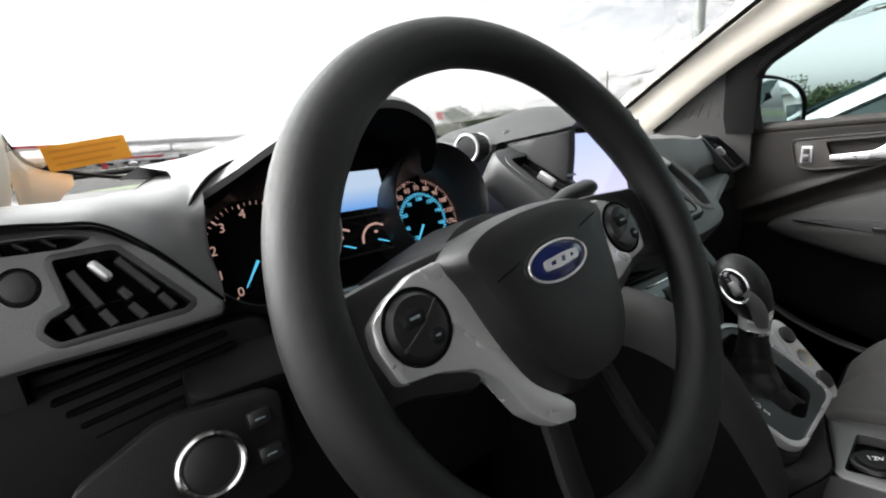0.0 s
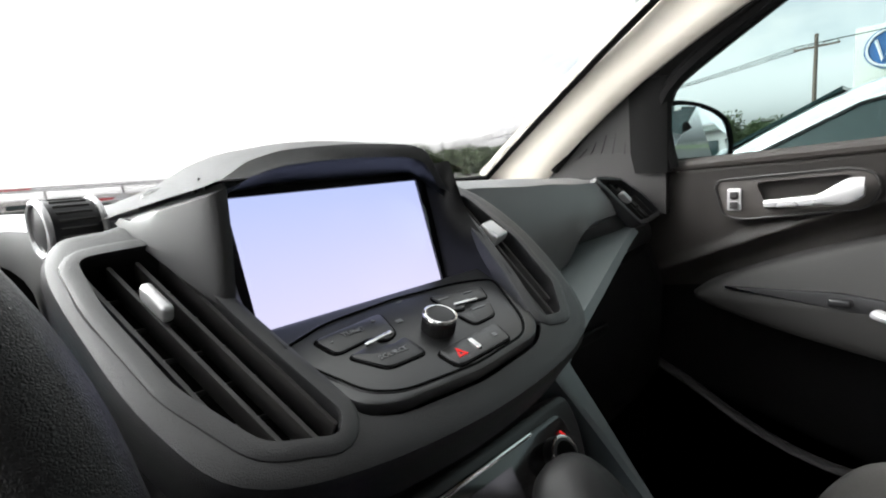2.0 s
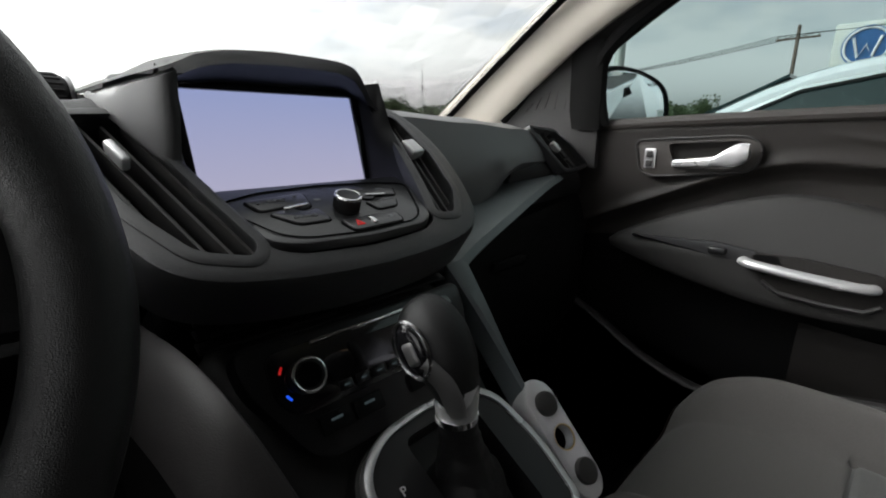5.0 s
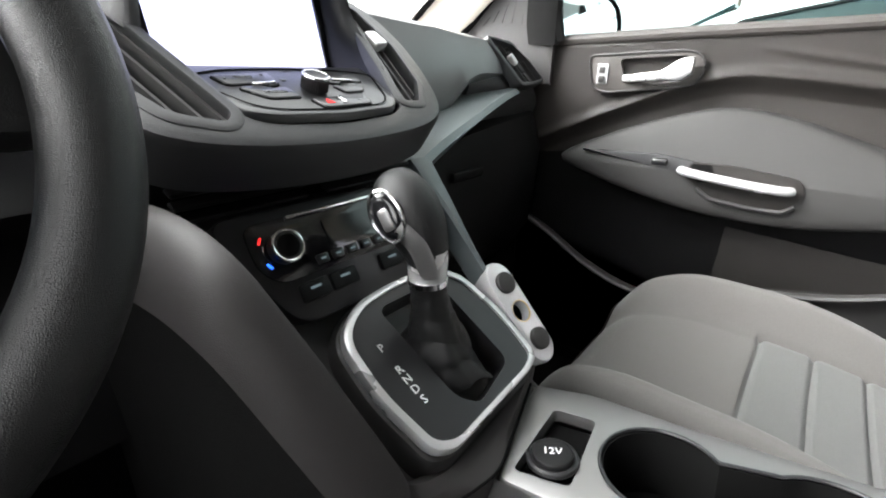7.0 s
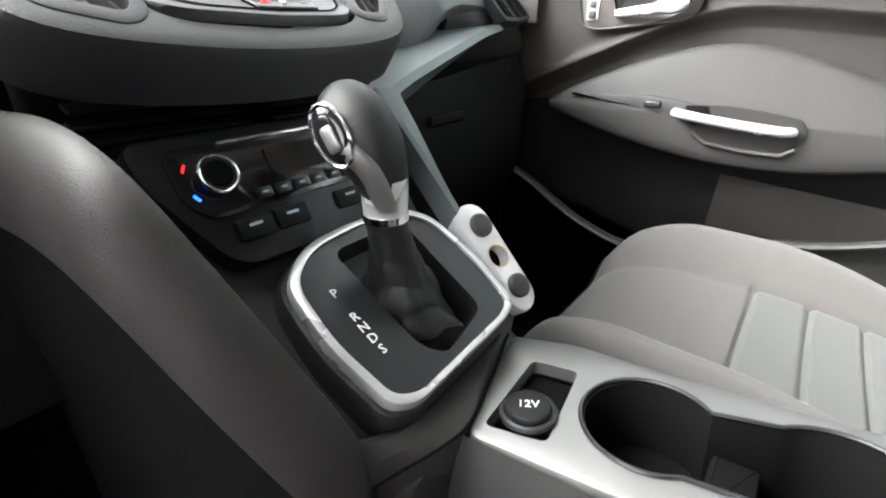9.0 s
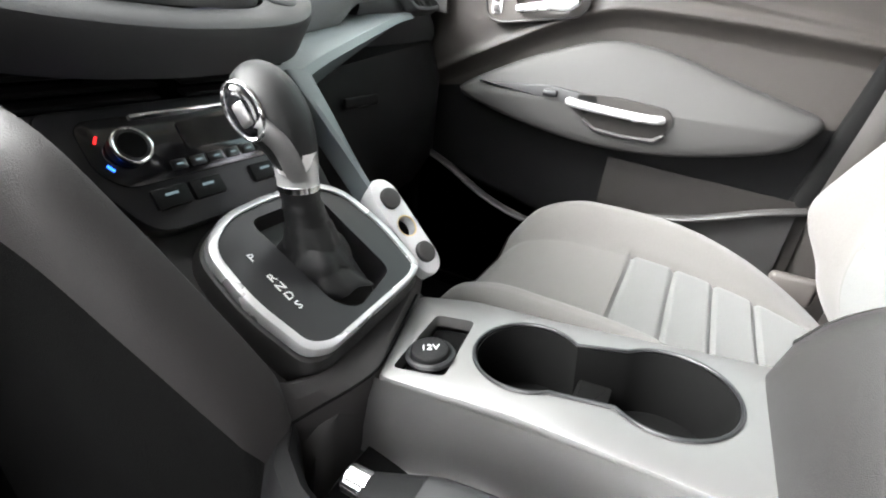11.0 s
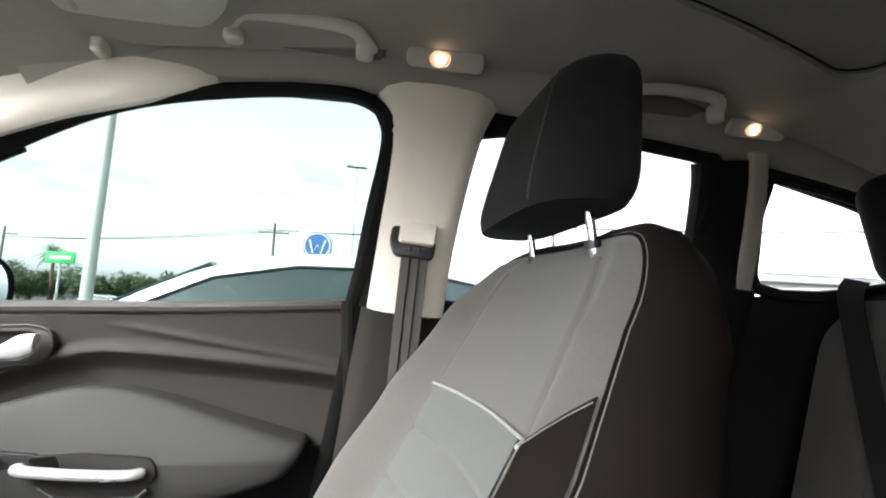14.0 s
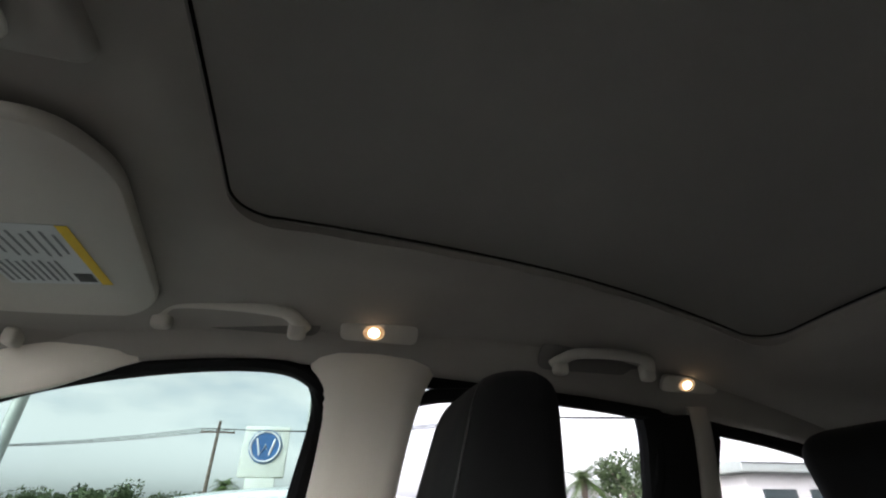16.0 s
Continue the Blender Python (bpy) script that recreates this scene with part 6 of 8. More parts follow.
# gauge pod on the right flank
pod_t, pod_b = Vector((0.136, 0.218, 0.893)), Vector((0.138, 0.142, 0.810))
ax = (pod_b - pod_t).normalized()
pod_n = Vector((-0.15, -0.75, 0.62))
pod_n = (pod_n - ax * pod_n.dot(ax)).normalized()
m_pod = frame_on((pod_t + pod_b) / 2, ax, pod_n)
gp = thing("gauge_pod", "silver oval pod with three round dark sockets", "gauge pod", (pod_t + pod_b) / 2)
L2 = (pod_b - pod_t).length / 2
pill = [(s * (L2 - 0.018) + 0.022 * math.cos(a), 0.0190 * math.sin(a)) for s, r0 in ((1, -90), (-1, 90)) for a in [radians(r0 + 180 * j / 12) for j in range(13)]]
part("shell", plate(pill, m_pod, 0.03, [oval(x, 0, 0.0120, 0.0120, 24) for x in (-0.034, 0, 0.034)], 0.006, 0.016), M_PODSHELL, gp, "bright silver shell")
for x in (-0.034, 0.034):
    part("plug", cyl(m_pod @ Vector((x, 0, -0.001)), pod_n, 0.0120, 0.012, 24, 0.002), M_CHAR, gp, "dark round plug")
part("socket", cyl(m_pod @ Vector((0, 0, -0.016)), pod_n, 0.0125, 0.003, 24), M_DARK, gp)
part("socket_ring", ring(m_pod @ Vector((0, 0, -0.001)), pod_n, 0.0120, 0.0012, 24), mat("brass", (0.55, 0.42, 0.22), 0.3, 1.0), gp, "brass ring")
# arm rest lid: a soft rounded cushion
arm = thing("armrest", "dark stitched vinyl centre armrest", "armrest", (0.03, -0.34, 0.75))
rings = []
for k in range(37):
    t = k / 36
    y = -0.160 - 0.37 * t
    e = min(1, t / 0.24)
    top = 0.820 + 0.114 * (1 - (1 - e) ** 2.3) ** 0.55
    rx = 0.094 + 0.024 * (1 - (1 - min(1, t / 0.12)) ** 2) ** 0.5
    pts = []
    for j in range(48):
        q = 2 * math.pi * j / 48
        cx, sx = math.cos(q), math.sin(q)
        pts.append(Vector((0.034 + rx * abs(cx) ** 0.58 * (1 if cx > 0 else -1), y, 0.815 + ((top - 0.815) if sx > 0 else 0.045) * abs(sx) ** 0.66 * (1 if sx > 0 else -1))))
    rings.append(pts)
part("pad", loft(rings), M_ARM, arm)


def arm_line(side, shift):
    """A line along the lid's shoulder that drops towards its nose."""
    out = []
    for k in range(1, 36):
        f = 17.3 + 3.4 * max(0, 1 - k / 9) ** 1.6 + shift
        f = f if side < 0 else 24 - f
        i = int(math.floor(f))
        p = rings[k][i].lerp(rings[k][i + 1], f - i)
        out.append(p + Vector((side * 0.0006, 0, 0.0006)))
    return out


for side in (-1, 1):
    part("seam", tube(arm_line(side, 0.0), 0.0017, 6), M_DARK, arm)
    for sh in (-0.42, 0.42):
        part("stitching", tube(arm_line(side, sh), 0.0009, 6), M_RUBBER, arm)

# ---- passenger seat ----
SX = 0.372


def seat_back_line(z):
    """y of the backrest's middle at height z."""
    return -0.338 - 0.555 * (z - 0.896) - 3.0 * max(0.0, 0.88 - z) ** 2


seat = thing("passenger_seat", "front passenger seat in light grey cloth with dark brown sides", "car seat", (SX, -0.1, 0.40))


def cushion_z(a, y):
    """Top of the cushion: a across from -1 to 1."""
    b = max(0.0, min(1.0, (abs(a) - 0.56) / 0.26))
    b = b * b * (3 - 2 * b)
    z = 0.704 + 0.052 * b - 0.010 * (1 - a * a) - (0.55 + 0.65 * b) * max(0, -0.01 - y) ** 2
    if y > 0.06:
        z -= 0.030 * ((y - 0.06) / 0.12) ** 2 * (1 + 0.5 * b)
    for ys in (-0.027, -0.094, -0.155, -0.215):
        if abs(a) < 0.62:
            z -= 0.007 * math.exp(-((y - ys) / 0.004) ** 2)
    z -= 0.006 * math.exp(-((abs(a) - 0.60) / 0.018) ** 2) * (1 if y < -0.02 else 0.0)
    return z


def cushion(u, v):
    a = -1 + 2 * u
    y = 0.196 - 0.57 * v
    half = 0.218 - 0.034 * max(0, (y - 0.02) / 0.176) ** 2
    # the front edge bows forwards in its middle
    y += 0.012 * (1 - a * a) * (1 - v)
    z = cushion_z(a, y)
    edge = max(0, abs(a) - 0.88) / 0.12
    z -= 0.040 * edge ** 2.0
    front = max(0, (0.09 - v) / 0.09)
    z -= 0.030 * front ** 2
    return Vector((0.400 + a * half, y, z + 0.014))


part("cushion", sheet(cushion, 100, 150), M_CLOTH, seat)
rim = [cushion(0, 1 - k / 40) for k in range(41)] + [cushion(k / 40, 0) for k in range(1, 41)] + [cushion(1, k / 40) for k in range(1, 41)]


def skirt(p, s, dy, z):
    return Vector((0.400 + (p.x - 0.400) * s, p.y + dy, z))


part("cushion_side", loft([rim, [skirt(p, 1.025, 0.006, p.z - 0.014) for p in rim], [skirt(p, 1.03, 0.008, p.z - 0.05) for p in rim], [skirt(p, 1.0, -0.004, 0.60) for p in rim], [skirt(p, 0.95, -0.03, 0.50) for p in rim]], False, False), M_CLOTHD, seat, "dark brown cushion side")
part("piping", tube([p + Vector((0, 0, 0.0005)) for p in rim], 0.0026, 6), M_CLOTHD, seat)
part("cushion_stitch", tube([skirt(p, 1.022, 0.0055, p.z - 0.010) for p in rim[20:62]], 0.0008, 6), M_THREAD, seat, "pale stitching")
part("seat_base", rbox((SX, -0.10, 0.45), (0.42, 0.46, 0.14), 0.02), M_DASHLOW, seat)
TOPZ = 1.252


def back_half(z):
    d = TOPZ - z
    r = 0.088
    if d < r:
        return 0.110 + math.sqrt(max(0.0, r * r - (r - d) ** 2))
    return 0.198 + 0.026 * min(1, (d - r) / 0.10) - 0.050 * (max(0, 0.88 - z) / 0.2) ** 1.5


def back_pt(a, z):
    """A point on the backrest's front: a across, z up."""
    y = seat_back_line(z)
    full = lerp_table([(0.66, 0.004), (0.75, 0.018), (0.86, 0.064), (0.95, 0.068), (1.05, 0.056), (1.16, 0.040), (1.24, 0.014), (1.255, 0.0)], z)[0]
    full *= 0.55 if a < 0 else 1.0      # the inner bolster is lower
    q = max(0.0, min(1.0, (abs(a) - 0.66) / 0.22))
    q = q * q * (3 - 2 * q)
    y += full * q - 0.012 * (1 - min(1, abs(a) / 0.6) ** 2)
    roll = max(0, abs(a) - 0.84) / 0.16
    y -= (0.40 + 0.55 * max(0, min(1, (z - 0.90) / 0.13))) * full * roll ** 2
    crown = max(0, (z - 1.20) / 0.064)
    y -= 0.016 * crown ** 2.5
    x = SX + a * back_half(z)
    return Vector((x, y + 0.085 * (x - SX), z))


def back_front(u, v):
    a = -1 + 2 * u
    z = 0.66 + (TOPZ - 0.66) * (1 - (1 - v) ** 1.6)
    p = back_pt(a, z)
    for zs in (0.82, 0.885, 0.95, 1.012):
        if abs(a) < 0.60:
            p.y -= 0.0045 * math.exp(-((z - zs) / 0.004) ** 2)
    p.y -= 0.004 * math.exp(-((abs(a) - 0.63) / 0.014) ** 2) * (1 if z < 1.23 else 0)
    return p


part("backrest", sheet(back_front, 110, 150), M_CLOTH, seat)
# side and back of the backrest
vs = [0.66 + (TOPZ - 0.66) * (1 - (1 - k / 40) ** 1.8) for k in range(41)]
ringf = [back_pt(-1, z) for z in vs] + [back_pt(-1 + 2 * k / 20, TOPZ) for k in range(1, 20)] + [back_pt(1, z) for z in reversed(vs)]


def outward(i):
    p, q = ringf[max(0, i - 2)], ringf[min(len(ringf) - 1, i + 2)]
    d = q - p
    n = Vector((-d.z, 0, d.x))
    return n.normalized() if n.length > 1e-9 else Vector((0, 0, 1))


ON = [outward(i) for i in range(len(ringf))]


def back_layer(out, dy):
    rows = []
    for p, n in zip(ringf, ON):
        thin = 0.62 + 0.38 * max(0, min(1, (1.22 - p.z) / 0.25))
        rows.append(Vector((p.x, p.y - dy * thin, p.z - 3.4 * dy * dy * max(0, min(1, (p.z - 1.0) / 0.2)))) + n * out)
    return rows


mid_x = lambda p, s: Vector((SX + (p.x - SX) * s, p.y, 0.96 + (p.z - 0.96) * (0.9 + 0.1 * s)))
part("backrest_side", loft([ringf, back_layer(0.006, 0.006), back_layer(0.016, 0.030), back_layer(0.021, 0.060), back_layer(0.018, 0.092), back_layer(0.004, 0.118), [mid_x(p, 0.9) for p in back_layer(-0.01, 0.128)], [mid_x(p, 0.5) for p in back_layer(-0.02, 0.134)], [mid_x(p, 0.0) for p in back_layer(-0.02, 0.136)]], False, False), M_CLOTHD, seat, "dark brown vinyl side")
part("back_piping", tube([p + n * 0.001 for p, n in zip(ringf, ON)], 0.0013, 6), M_CLOTHD, seat)
part("stitching", tube([p + n * 0.0030 + Vector((0, -0.0022, 0)) for p, n in zip(ringf[4:42], ON[4:42])], 0.0006, 6), M_THREAD, seat, "pale stitching")
# dark bolster panel low on the inner side, ending in a curved tip
bz = [0.68 + 0.0109 * k for k in range(41)]
inn_a = lambda z: -lerp_table([(0.66, 0.79), (0.90, 0.80), (1.0, 0.80), (1.045, 0.805), (1.066, 0.825), (1.082, 0.865), (1.096, 0.915), (1.108, 0.96), (1.116, 0.995)], z)[0]
rows = []
for j in range(9):
    t = j / 8
    rows.append([back_pt(inn_a(z) * (1 - t) - 0.998 * t, z) + Vector((-0.0005, 0.003, 0.0012)) for z in bz])
part("bolster", loft(rows, False, False), M_CLOTHD, seat, "dark brown side bolster panel")
part("bolster_stitch", tube([back_pt(inn_a(z), z - 0.004) + Vector((0, 0.0042, 0.0014)) for z in bz[35:41]], 0.0006, 6), M_THREAD, seat, "pale stitching")
# inserts with the pale bar above
def insert(u, v):
    a, z = (u - 0.5) * 1.20, 0.68 + 0.392 * v
    p = back_pt(a, z)
    for zs in (0.82, 0.885, 0.95, 1.012):
        p.y -= 0.0045 * math.exp(-((z - zs) / 0.004) ** 2)
    return p + Vector((0, 0.0024, 0.001))


part("insert", sheet(insert, 50, 110), M_CLOTH2, seat, "paler ribbed insert")
bar = [back_pt(-0.775 + 1.385 * k / 20, 1.070) + Vector((0, 0.004, 0.002)) for k in range(21)]
part("reflective_bar", tube(bar, 0.0042, 8, flat=0.5, up=(0, -0.5, 1)), M_BAR, seat, "pale reflective bar")
part("cushion_insert", sheet(lambda u, v: cushion(0.5 + (u - 0.5) * 0.60, 0.398 + v * 0.55) + Vector((0, 0, 0.0018)), 50, 110), M_CLOTH2, seat, "paler ribbed cushion insert")
# head restraint
HC = Vector((SX - 0.004, -0.532, 1.366))
rings = []
for k in range(25):
    t = k / 24
    z = -0.086 + 0.176 * t
    e = abs(2 * t - 1)
    w = (0.150 - 0.030 * t) * (1 - (0.10 if t < 0.5 else 0.34) * e ** 7)
    d = (0.058 - 0.014 * t) * (1 - (0.14 if t < 0.5 else 0.45) * e ** 6)
    off = -0.20 * z
    pts = []
    for j in range(40):
        q = 2 * math.pi * j / 40
        cx, sy = math.cos(q), math.sin(q)
        pts.append(HC + Vector((w * abs(cx) ** 0.42 * (1 if cx > 0 else -1), off + d * abs(sy) ** 0.55 * (1 if sy > 0 else -1) - (0.016 * cx * cx if sy > 0 else 0), z)))
    rings.append(pts)
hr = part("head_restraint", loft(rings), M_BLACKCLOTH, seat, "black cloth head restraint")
for sx in (-0.080, 0.080):
    part("post", tube([(SX - 0.004 + sx, -0.543, 1.232), (SX - 0.004 + sx, -0.533, 1.30)], 0.0052, 14), M_CHROME, seat, "chrome post")
    part("post_guide", tube([(SX - 0.004 + sx, -0.541, 1.242), (SX - 0.004 + sx, -0.540, 1.250)], 0.0085, 14), M_SMOKE, seat)
for j in (8, 12):
    part("restraint_seam", tube([rings[k][j] + Vector((0, 0.0006, 0)) for k in range(1, 24)], 0.0013, 6), M_CHAR, hr)
# buckle and recliner cover
bk = thing("belt_buckle", "black belt buckle with a red button", "belt buckle", (0.19, -0.205, 0.70))
part("body", rbox((0.188, -0.208, 0.725), (0.024, 0.055, 0.05), 0.006), M_DASHLOW, bk)
part("button", rbox((0.188, -0.198, 0.752), (0.016, 0.020, 0.006), 0.002), M_RED, bk, "red release button")
rc = thing("recliner_cover", "grey plastic cover at the seat hinge", "seat trim", (0.62, -0.27, 0.70))
part("cover", rbox((0.615, -0.27, 0.690), (0.02, 0.07, 0.05), 0.009), M_DOOR, rc)

# ---- front belt ----
belt = thing("seat_belt", "dark webbing seat belt on its pillar loop", "seat belt", (0.635, -0.40, 1.27))
m_bl = frame_on((0.616, -0.398, 1.300), (0, -1, 0), Vector((-1, 0, 0.2)))
part("loop_plate", plate(rounded([(-0.036, -0.038), (0.030, -0.044), (0.036, -0.012), (0.024, 0.010), (-0.040, 0.016), (-0.044, -0.012)], 0.010), m_bl @ Matrix.Translation((0, 0, -0.002)), 0.012, [], 0.004), M_SMOKE, belt, "black belt loop")
part("loop_cover", plate(rounded([(-0.030, -0.016), (0.030, -0.022), (0.036, 0.016), (-0.026, 0.022)], 0.006), m_bl @ Matrix.Translation((0, 0, 0.010)), 0.014, [], 0.004), M_CREAM, belt, "cream loop cover")
bw = []
for k, (p, w) in enumerate(zip(smooth_path([(0.612, -0.398, 1.276), (0.632, -0.392, 1.16), (0.658, -0.385, 1.00), (0.672, -0.375, 0.80), (0.680, -0.365, 0.52)], 6), range(40))):
    bw.append([p + Vector((0, -0.023, 0)), p + Vector((0, 0.023, 0)), p + Vector((0.002, 0.023, 0)), p + Vector((0.002, -0.023, 0))])
part("webbing", loft(bw), M_BELT, belt)
for dy in (-0.008, 0.008):
    part("webbing_rib", tube([r[0] + Vector((-0.0008, 0.023 + dy, 0)) for r in bw], 0.0012, 5), M_RUBBER, belt)

# ---- rear seat ----
rear = thing("bench_seat", "rear bench seat in light grey cloth, upright", "rear seat", (0.0, -1.25, 0.45))


def rear_back(x0, x1):
    def f(u, v):
        a = -1 + 2 * u
        z = 0.70 + 0.52 * v
        y = -1.065 - 0.32 * (z - 0.7) - 0.035 * max(0, (v - 0.85) / 0.15) ** 2 - 0.02 * max(0, abs(a) - 0.8) / 0.2 - 0.006 * math.exp(-((abs(a) - 0.6) / 0.03) ** 2)
        return Vector(((x0 + x1) / 2 + a * (x1 - x0) / 2, y, z - 0.03 * max(0, abs(a) - 0.85) / 0.15 * max(0, v - 0.8) * 5))
    return f


for x0, x1 in ((-0.63, -0.02), (0.0, 0.63)):
    part("backrest", sheet(rear_back(x0, x1), 40, 40, 0.09), M_CLOTH, rear)
part("cushion", rbox((0, -0.84, 0.60), (1.26, 0.46, 0.20), 0.05, 4), M_CLOTH, rear)
for x in (-0.41, 0.41):
    h = thing("rear_head_restraint", "black cloth rear head restraint", "head restraint", (x, -1.24, 1.30), "rear head restraints")
    bm = rbox((x, -1.26, 1.345), (0.26, 0.11, 0.21), 0.045, 5, pose(0, 0, 0, -14))
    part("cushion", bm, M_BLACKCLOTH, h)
    for dx in (-0.05, 0.05):
        part("post", tube([(x + dx, -1.245, 1.16), (x + dx, -1.252, 1.26)], 0.006, 12), M_CHROME, h)
rb = thing("rear_seat_belt", "black belt lying across the rear backrest", "seat belt", (0.45, -1.36, 1.2))
bw = [[p + Vector((-0.024, 0, -0.006)), p + Vector((0.024, 0, 0.006)), p + Vector((0.024, -0.002, 0.006)), p + Vector((-0.024, -0.002, -0.006))] for p in smooth_path([(0.60, -1.29, 1.262), (0.575, -1.235, 1.222), (0.525, -1.185, 1.10), (0.47, -1.137, 0.95), (0.41, -1.088, 0.80)], 6)]
part("webbing", loft(bw), M_RUBBER, rb)
solo("parcel_shelf", rbox((0, -1.62, 1.17), (1.28, 0.62, 0.02), 0.006), M_DASHLOW, "black load cover behind the rear seat", "load cover")

# ---- front passenger door ----
door = thing("passenger_door", "closed front passenger door with grey sculpted trim", "car door", (0.74, 0.1, 0.45))
CREST = [(0.52, 0.925), (0.437, 0.964), (0.30, 1.025), (0.20, 1.066), (0.12, 1.086), (0.04, 1.086), (-0.10, 1.074), (-0.30, 1.052)]


def fine_line(rows):
    """A smooth curve through the rows, as close points sorted along y."""
    return sorted((p.x, p.y) for p in smooth_path([(a, b, 0) for a, b in rows], 12))


CREST_F = fine_line(CREST)


def along(rows, y):
    if y <= rows[0][0]:
        return rows[0][1]
    for (a, b), (c, d) in zip(rows, rows[1:]):
        if y <= c:
            return b + (d - b) * (y - a) / max(1e-9, c - a)
    return rows[-1][1]


def door_x(y, z):
    """Inner face of the door trim."""
    x = 0.722 - 0.012 * (z - 1.0)
    cz = along(CREST_F, y)
    d = z - cz
    # ridge along the crest, hollow below it
    x -= 0.010 * math.exp(-(d / 0.012) ** 2)
    if d < 0:
        x += 0.016 * min(1, -d / 0.03)
    # second soft line above
    l2 = 1.122 - 0.075 * max(0, min(1, (0.15 - y) / 0.45)) + 0.02
    x -= 0.005 * math.exp(-((z - l2) / 0.006) ** 2) * max(0, min(1, (0.10 - y) / 0.08))
    # top edge rolls outwards
    zt = 1.150 + 0.030 * max(0, min(1, (0.45 - y) / 0.75))
    x += 0.03 * max(0, (z - zt + 0.018) / 0.018) ** 2
    return x


def door_f(u, v):
    y = 0.53 - 0.825 * u
    zt = 1.150 + 0.030 * max(0, min(1, (0.45 - y) / 0.75))
    z = 0.42 + (zt - 0.42) * v
    return Vector((door_x(y, z), y, z))


part("panel", sheet(door_f, 120, 260, 0.012), M_DOOR, door)
part("outer_shell", rbox((0.79, 0.11, 0.76), (0.07, 0.86, 0.80), 0.02), M_RUBBER, door)
# arm rest
m_d = lambda x: Matrix(((0, 0, -1, x), (-1, 0, 0, 0), (0, 1, 0, 0), (0, 0, 0, 1)))     # local (x, y) -> (-y, z), out of the door into the cabin
arm_out = [(-0.405, 0.922), (-0.30, 0.978), (-0.20, 1.015), (-0.115, 1.034), (-0.02, 1.024), (0.10, 0.988), (0.20, 0.958), (0.236, 0.944), (0.228, 0.918), (0.195, 0.890), (0.10, 0.865), (0.0, 0.850), (-0.12, 0.850), (-0.24, 0.868), (-0.34, 0.892)]
arm_out = [tuple(p)[:2] for p in smooth_path([(a, b, 0) for a, b in arm_out], 4, True)]


def arm_bm():
    rings = []
    c = Vector((-0.06, 0.925))
    for s, h in ((1.0, -0.02), (1.0, 0.030), (0.994, 0.042), (0.98, 0.051), (0.955, 0.057), (0.90, 0.061), (0.75, 0.064), (0.55, 0.065), (0.3, 0.064), (0.08, 0.063)):
        ring_pts = []
        for a, b in arm_out:
            p = c + (Vector((a, b)) - c) * s
            up = max(0, (p.y - 0.925) / 0.11)
            ring_pts.append((p.x, p.y, h * (1 - 0.62 * up) if h > 0 else h))
        rings.append(ring_pts)
    bm = loft(rings)
    bmesh.ops.transform(bm, matrix=m_d(0.722), verts=bm.verts)
    return bm


part("armrest", arm_bm(), M_DOORARM, door, "soft grey armrest")
# black tube along the lower seam paints the shadow line under the armrest
part("armrest_shadow_seam", tube([m_d(0.722) @ Vector((a * 0.985 - 0.001, 0.925 + (b - 0.925) * 0.985, 0.031)) for a, b in arm_out[28:58]], 0.0022, 6), M_RUBBER, door)
# switch blade and pull
part("switch_blade", plate(rounded([(-0.350, 0.942), (-0.20, 0.950), (-0.14, 0.944), (-0.14, 0.916), (-0.20, 0.924)], 0.005), m_d(0.6580) @ pose(0, 0, 0, 0, 0, 0), 0.02, [], 0.002), M_SMOKE, door)
part("window_switch", rbox((0.6560, 0.198, 0.937), (0.012, 0.028, 0.012), 0.004), M_SMOKE, door, "black window switch")
part("pull_recess", dome(rounded([(-0.150, 0.942), (-0.08, 0.945), (0.016, 0.936), (0.026, 0.912), (0.0, 0.880), (-0.105, 0.884), (-0.135, 0.905)], 0.012), m_d(0.6535), 0.0012, 3, 2.0, 0.008), M_LOWTRIM, door)
# no hollow is cut: a near-black plate paints the pocket's shade
part("pull_pocket", plate(rounded([(-0.146, 0.940), (-0.112, 0.943), (-0.104, 0.926), (-0.128, 0.908)], 0.005), m_d(0.6515), 0.003), M_DARK, door)
part("pull_lip", tube([m_d(0.6515) @ Vector((a, b, 0)) for a, b in ((-0.128, 0.900), (-0.105, 0.885), (-0.05, 0.880), (0.0, 0.881), (0.016, 0.893))], 0.0035, 8), M_CHAR, door)
part("pull_handle", tube(smooth_path([(0.652, 0.158, 0.928), (0.638, 0.140, 0.927), (0.634, 0.075, 0.922), (0.638, 0.010, 0.918), (0.652, -0.008, 0.918)], 6), [0.007] + [0.0105] * 22 + [0.008, 0.007], 14, flat=0.75), M_SILVER, door, "satin silver pull handle")
# inner release: bezel, dark bowl, chrome lever, lock switch
bez = [(-0.378, 1.108), (-0.372, 1.118), (-0.20, 1.128), (-0.172, 1.120), (-0.165, 1.095), (-0.178, 1.068), (-0.34, 1.050), (-0.366, 1.058)]
hole = rounded([(-0.318, 1.112), (-0.196, 1.119), (-0.184, 1.090), (-0.205, 1.072), (-0.30, 1.068)], 0.010)
relz = part("release_bezel", plate(rounded(bez, 0.016), m_d(0.7085), 0.02, [hole], 0.004, 0.03), M_DOOR, door)
part("release_rim", tube([m_d(0.7075) @ Vector((p.x, p.y, 0.0)) for p in rounded(bez, 0.016)], 0.0022, 6, True), M_CHAR, relz)
part("release_bowl", plate([(p.x, p.y) for p in hole], m_d(0.7375), 0.004), M_DARK, door)
rings = []
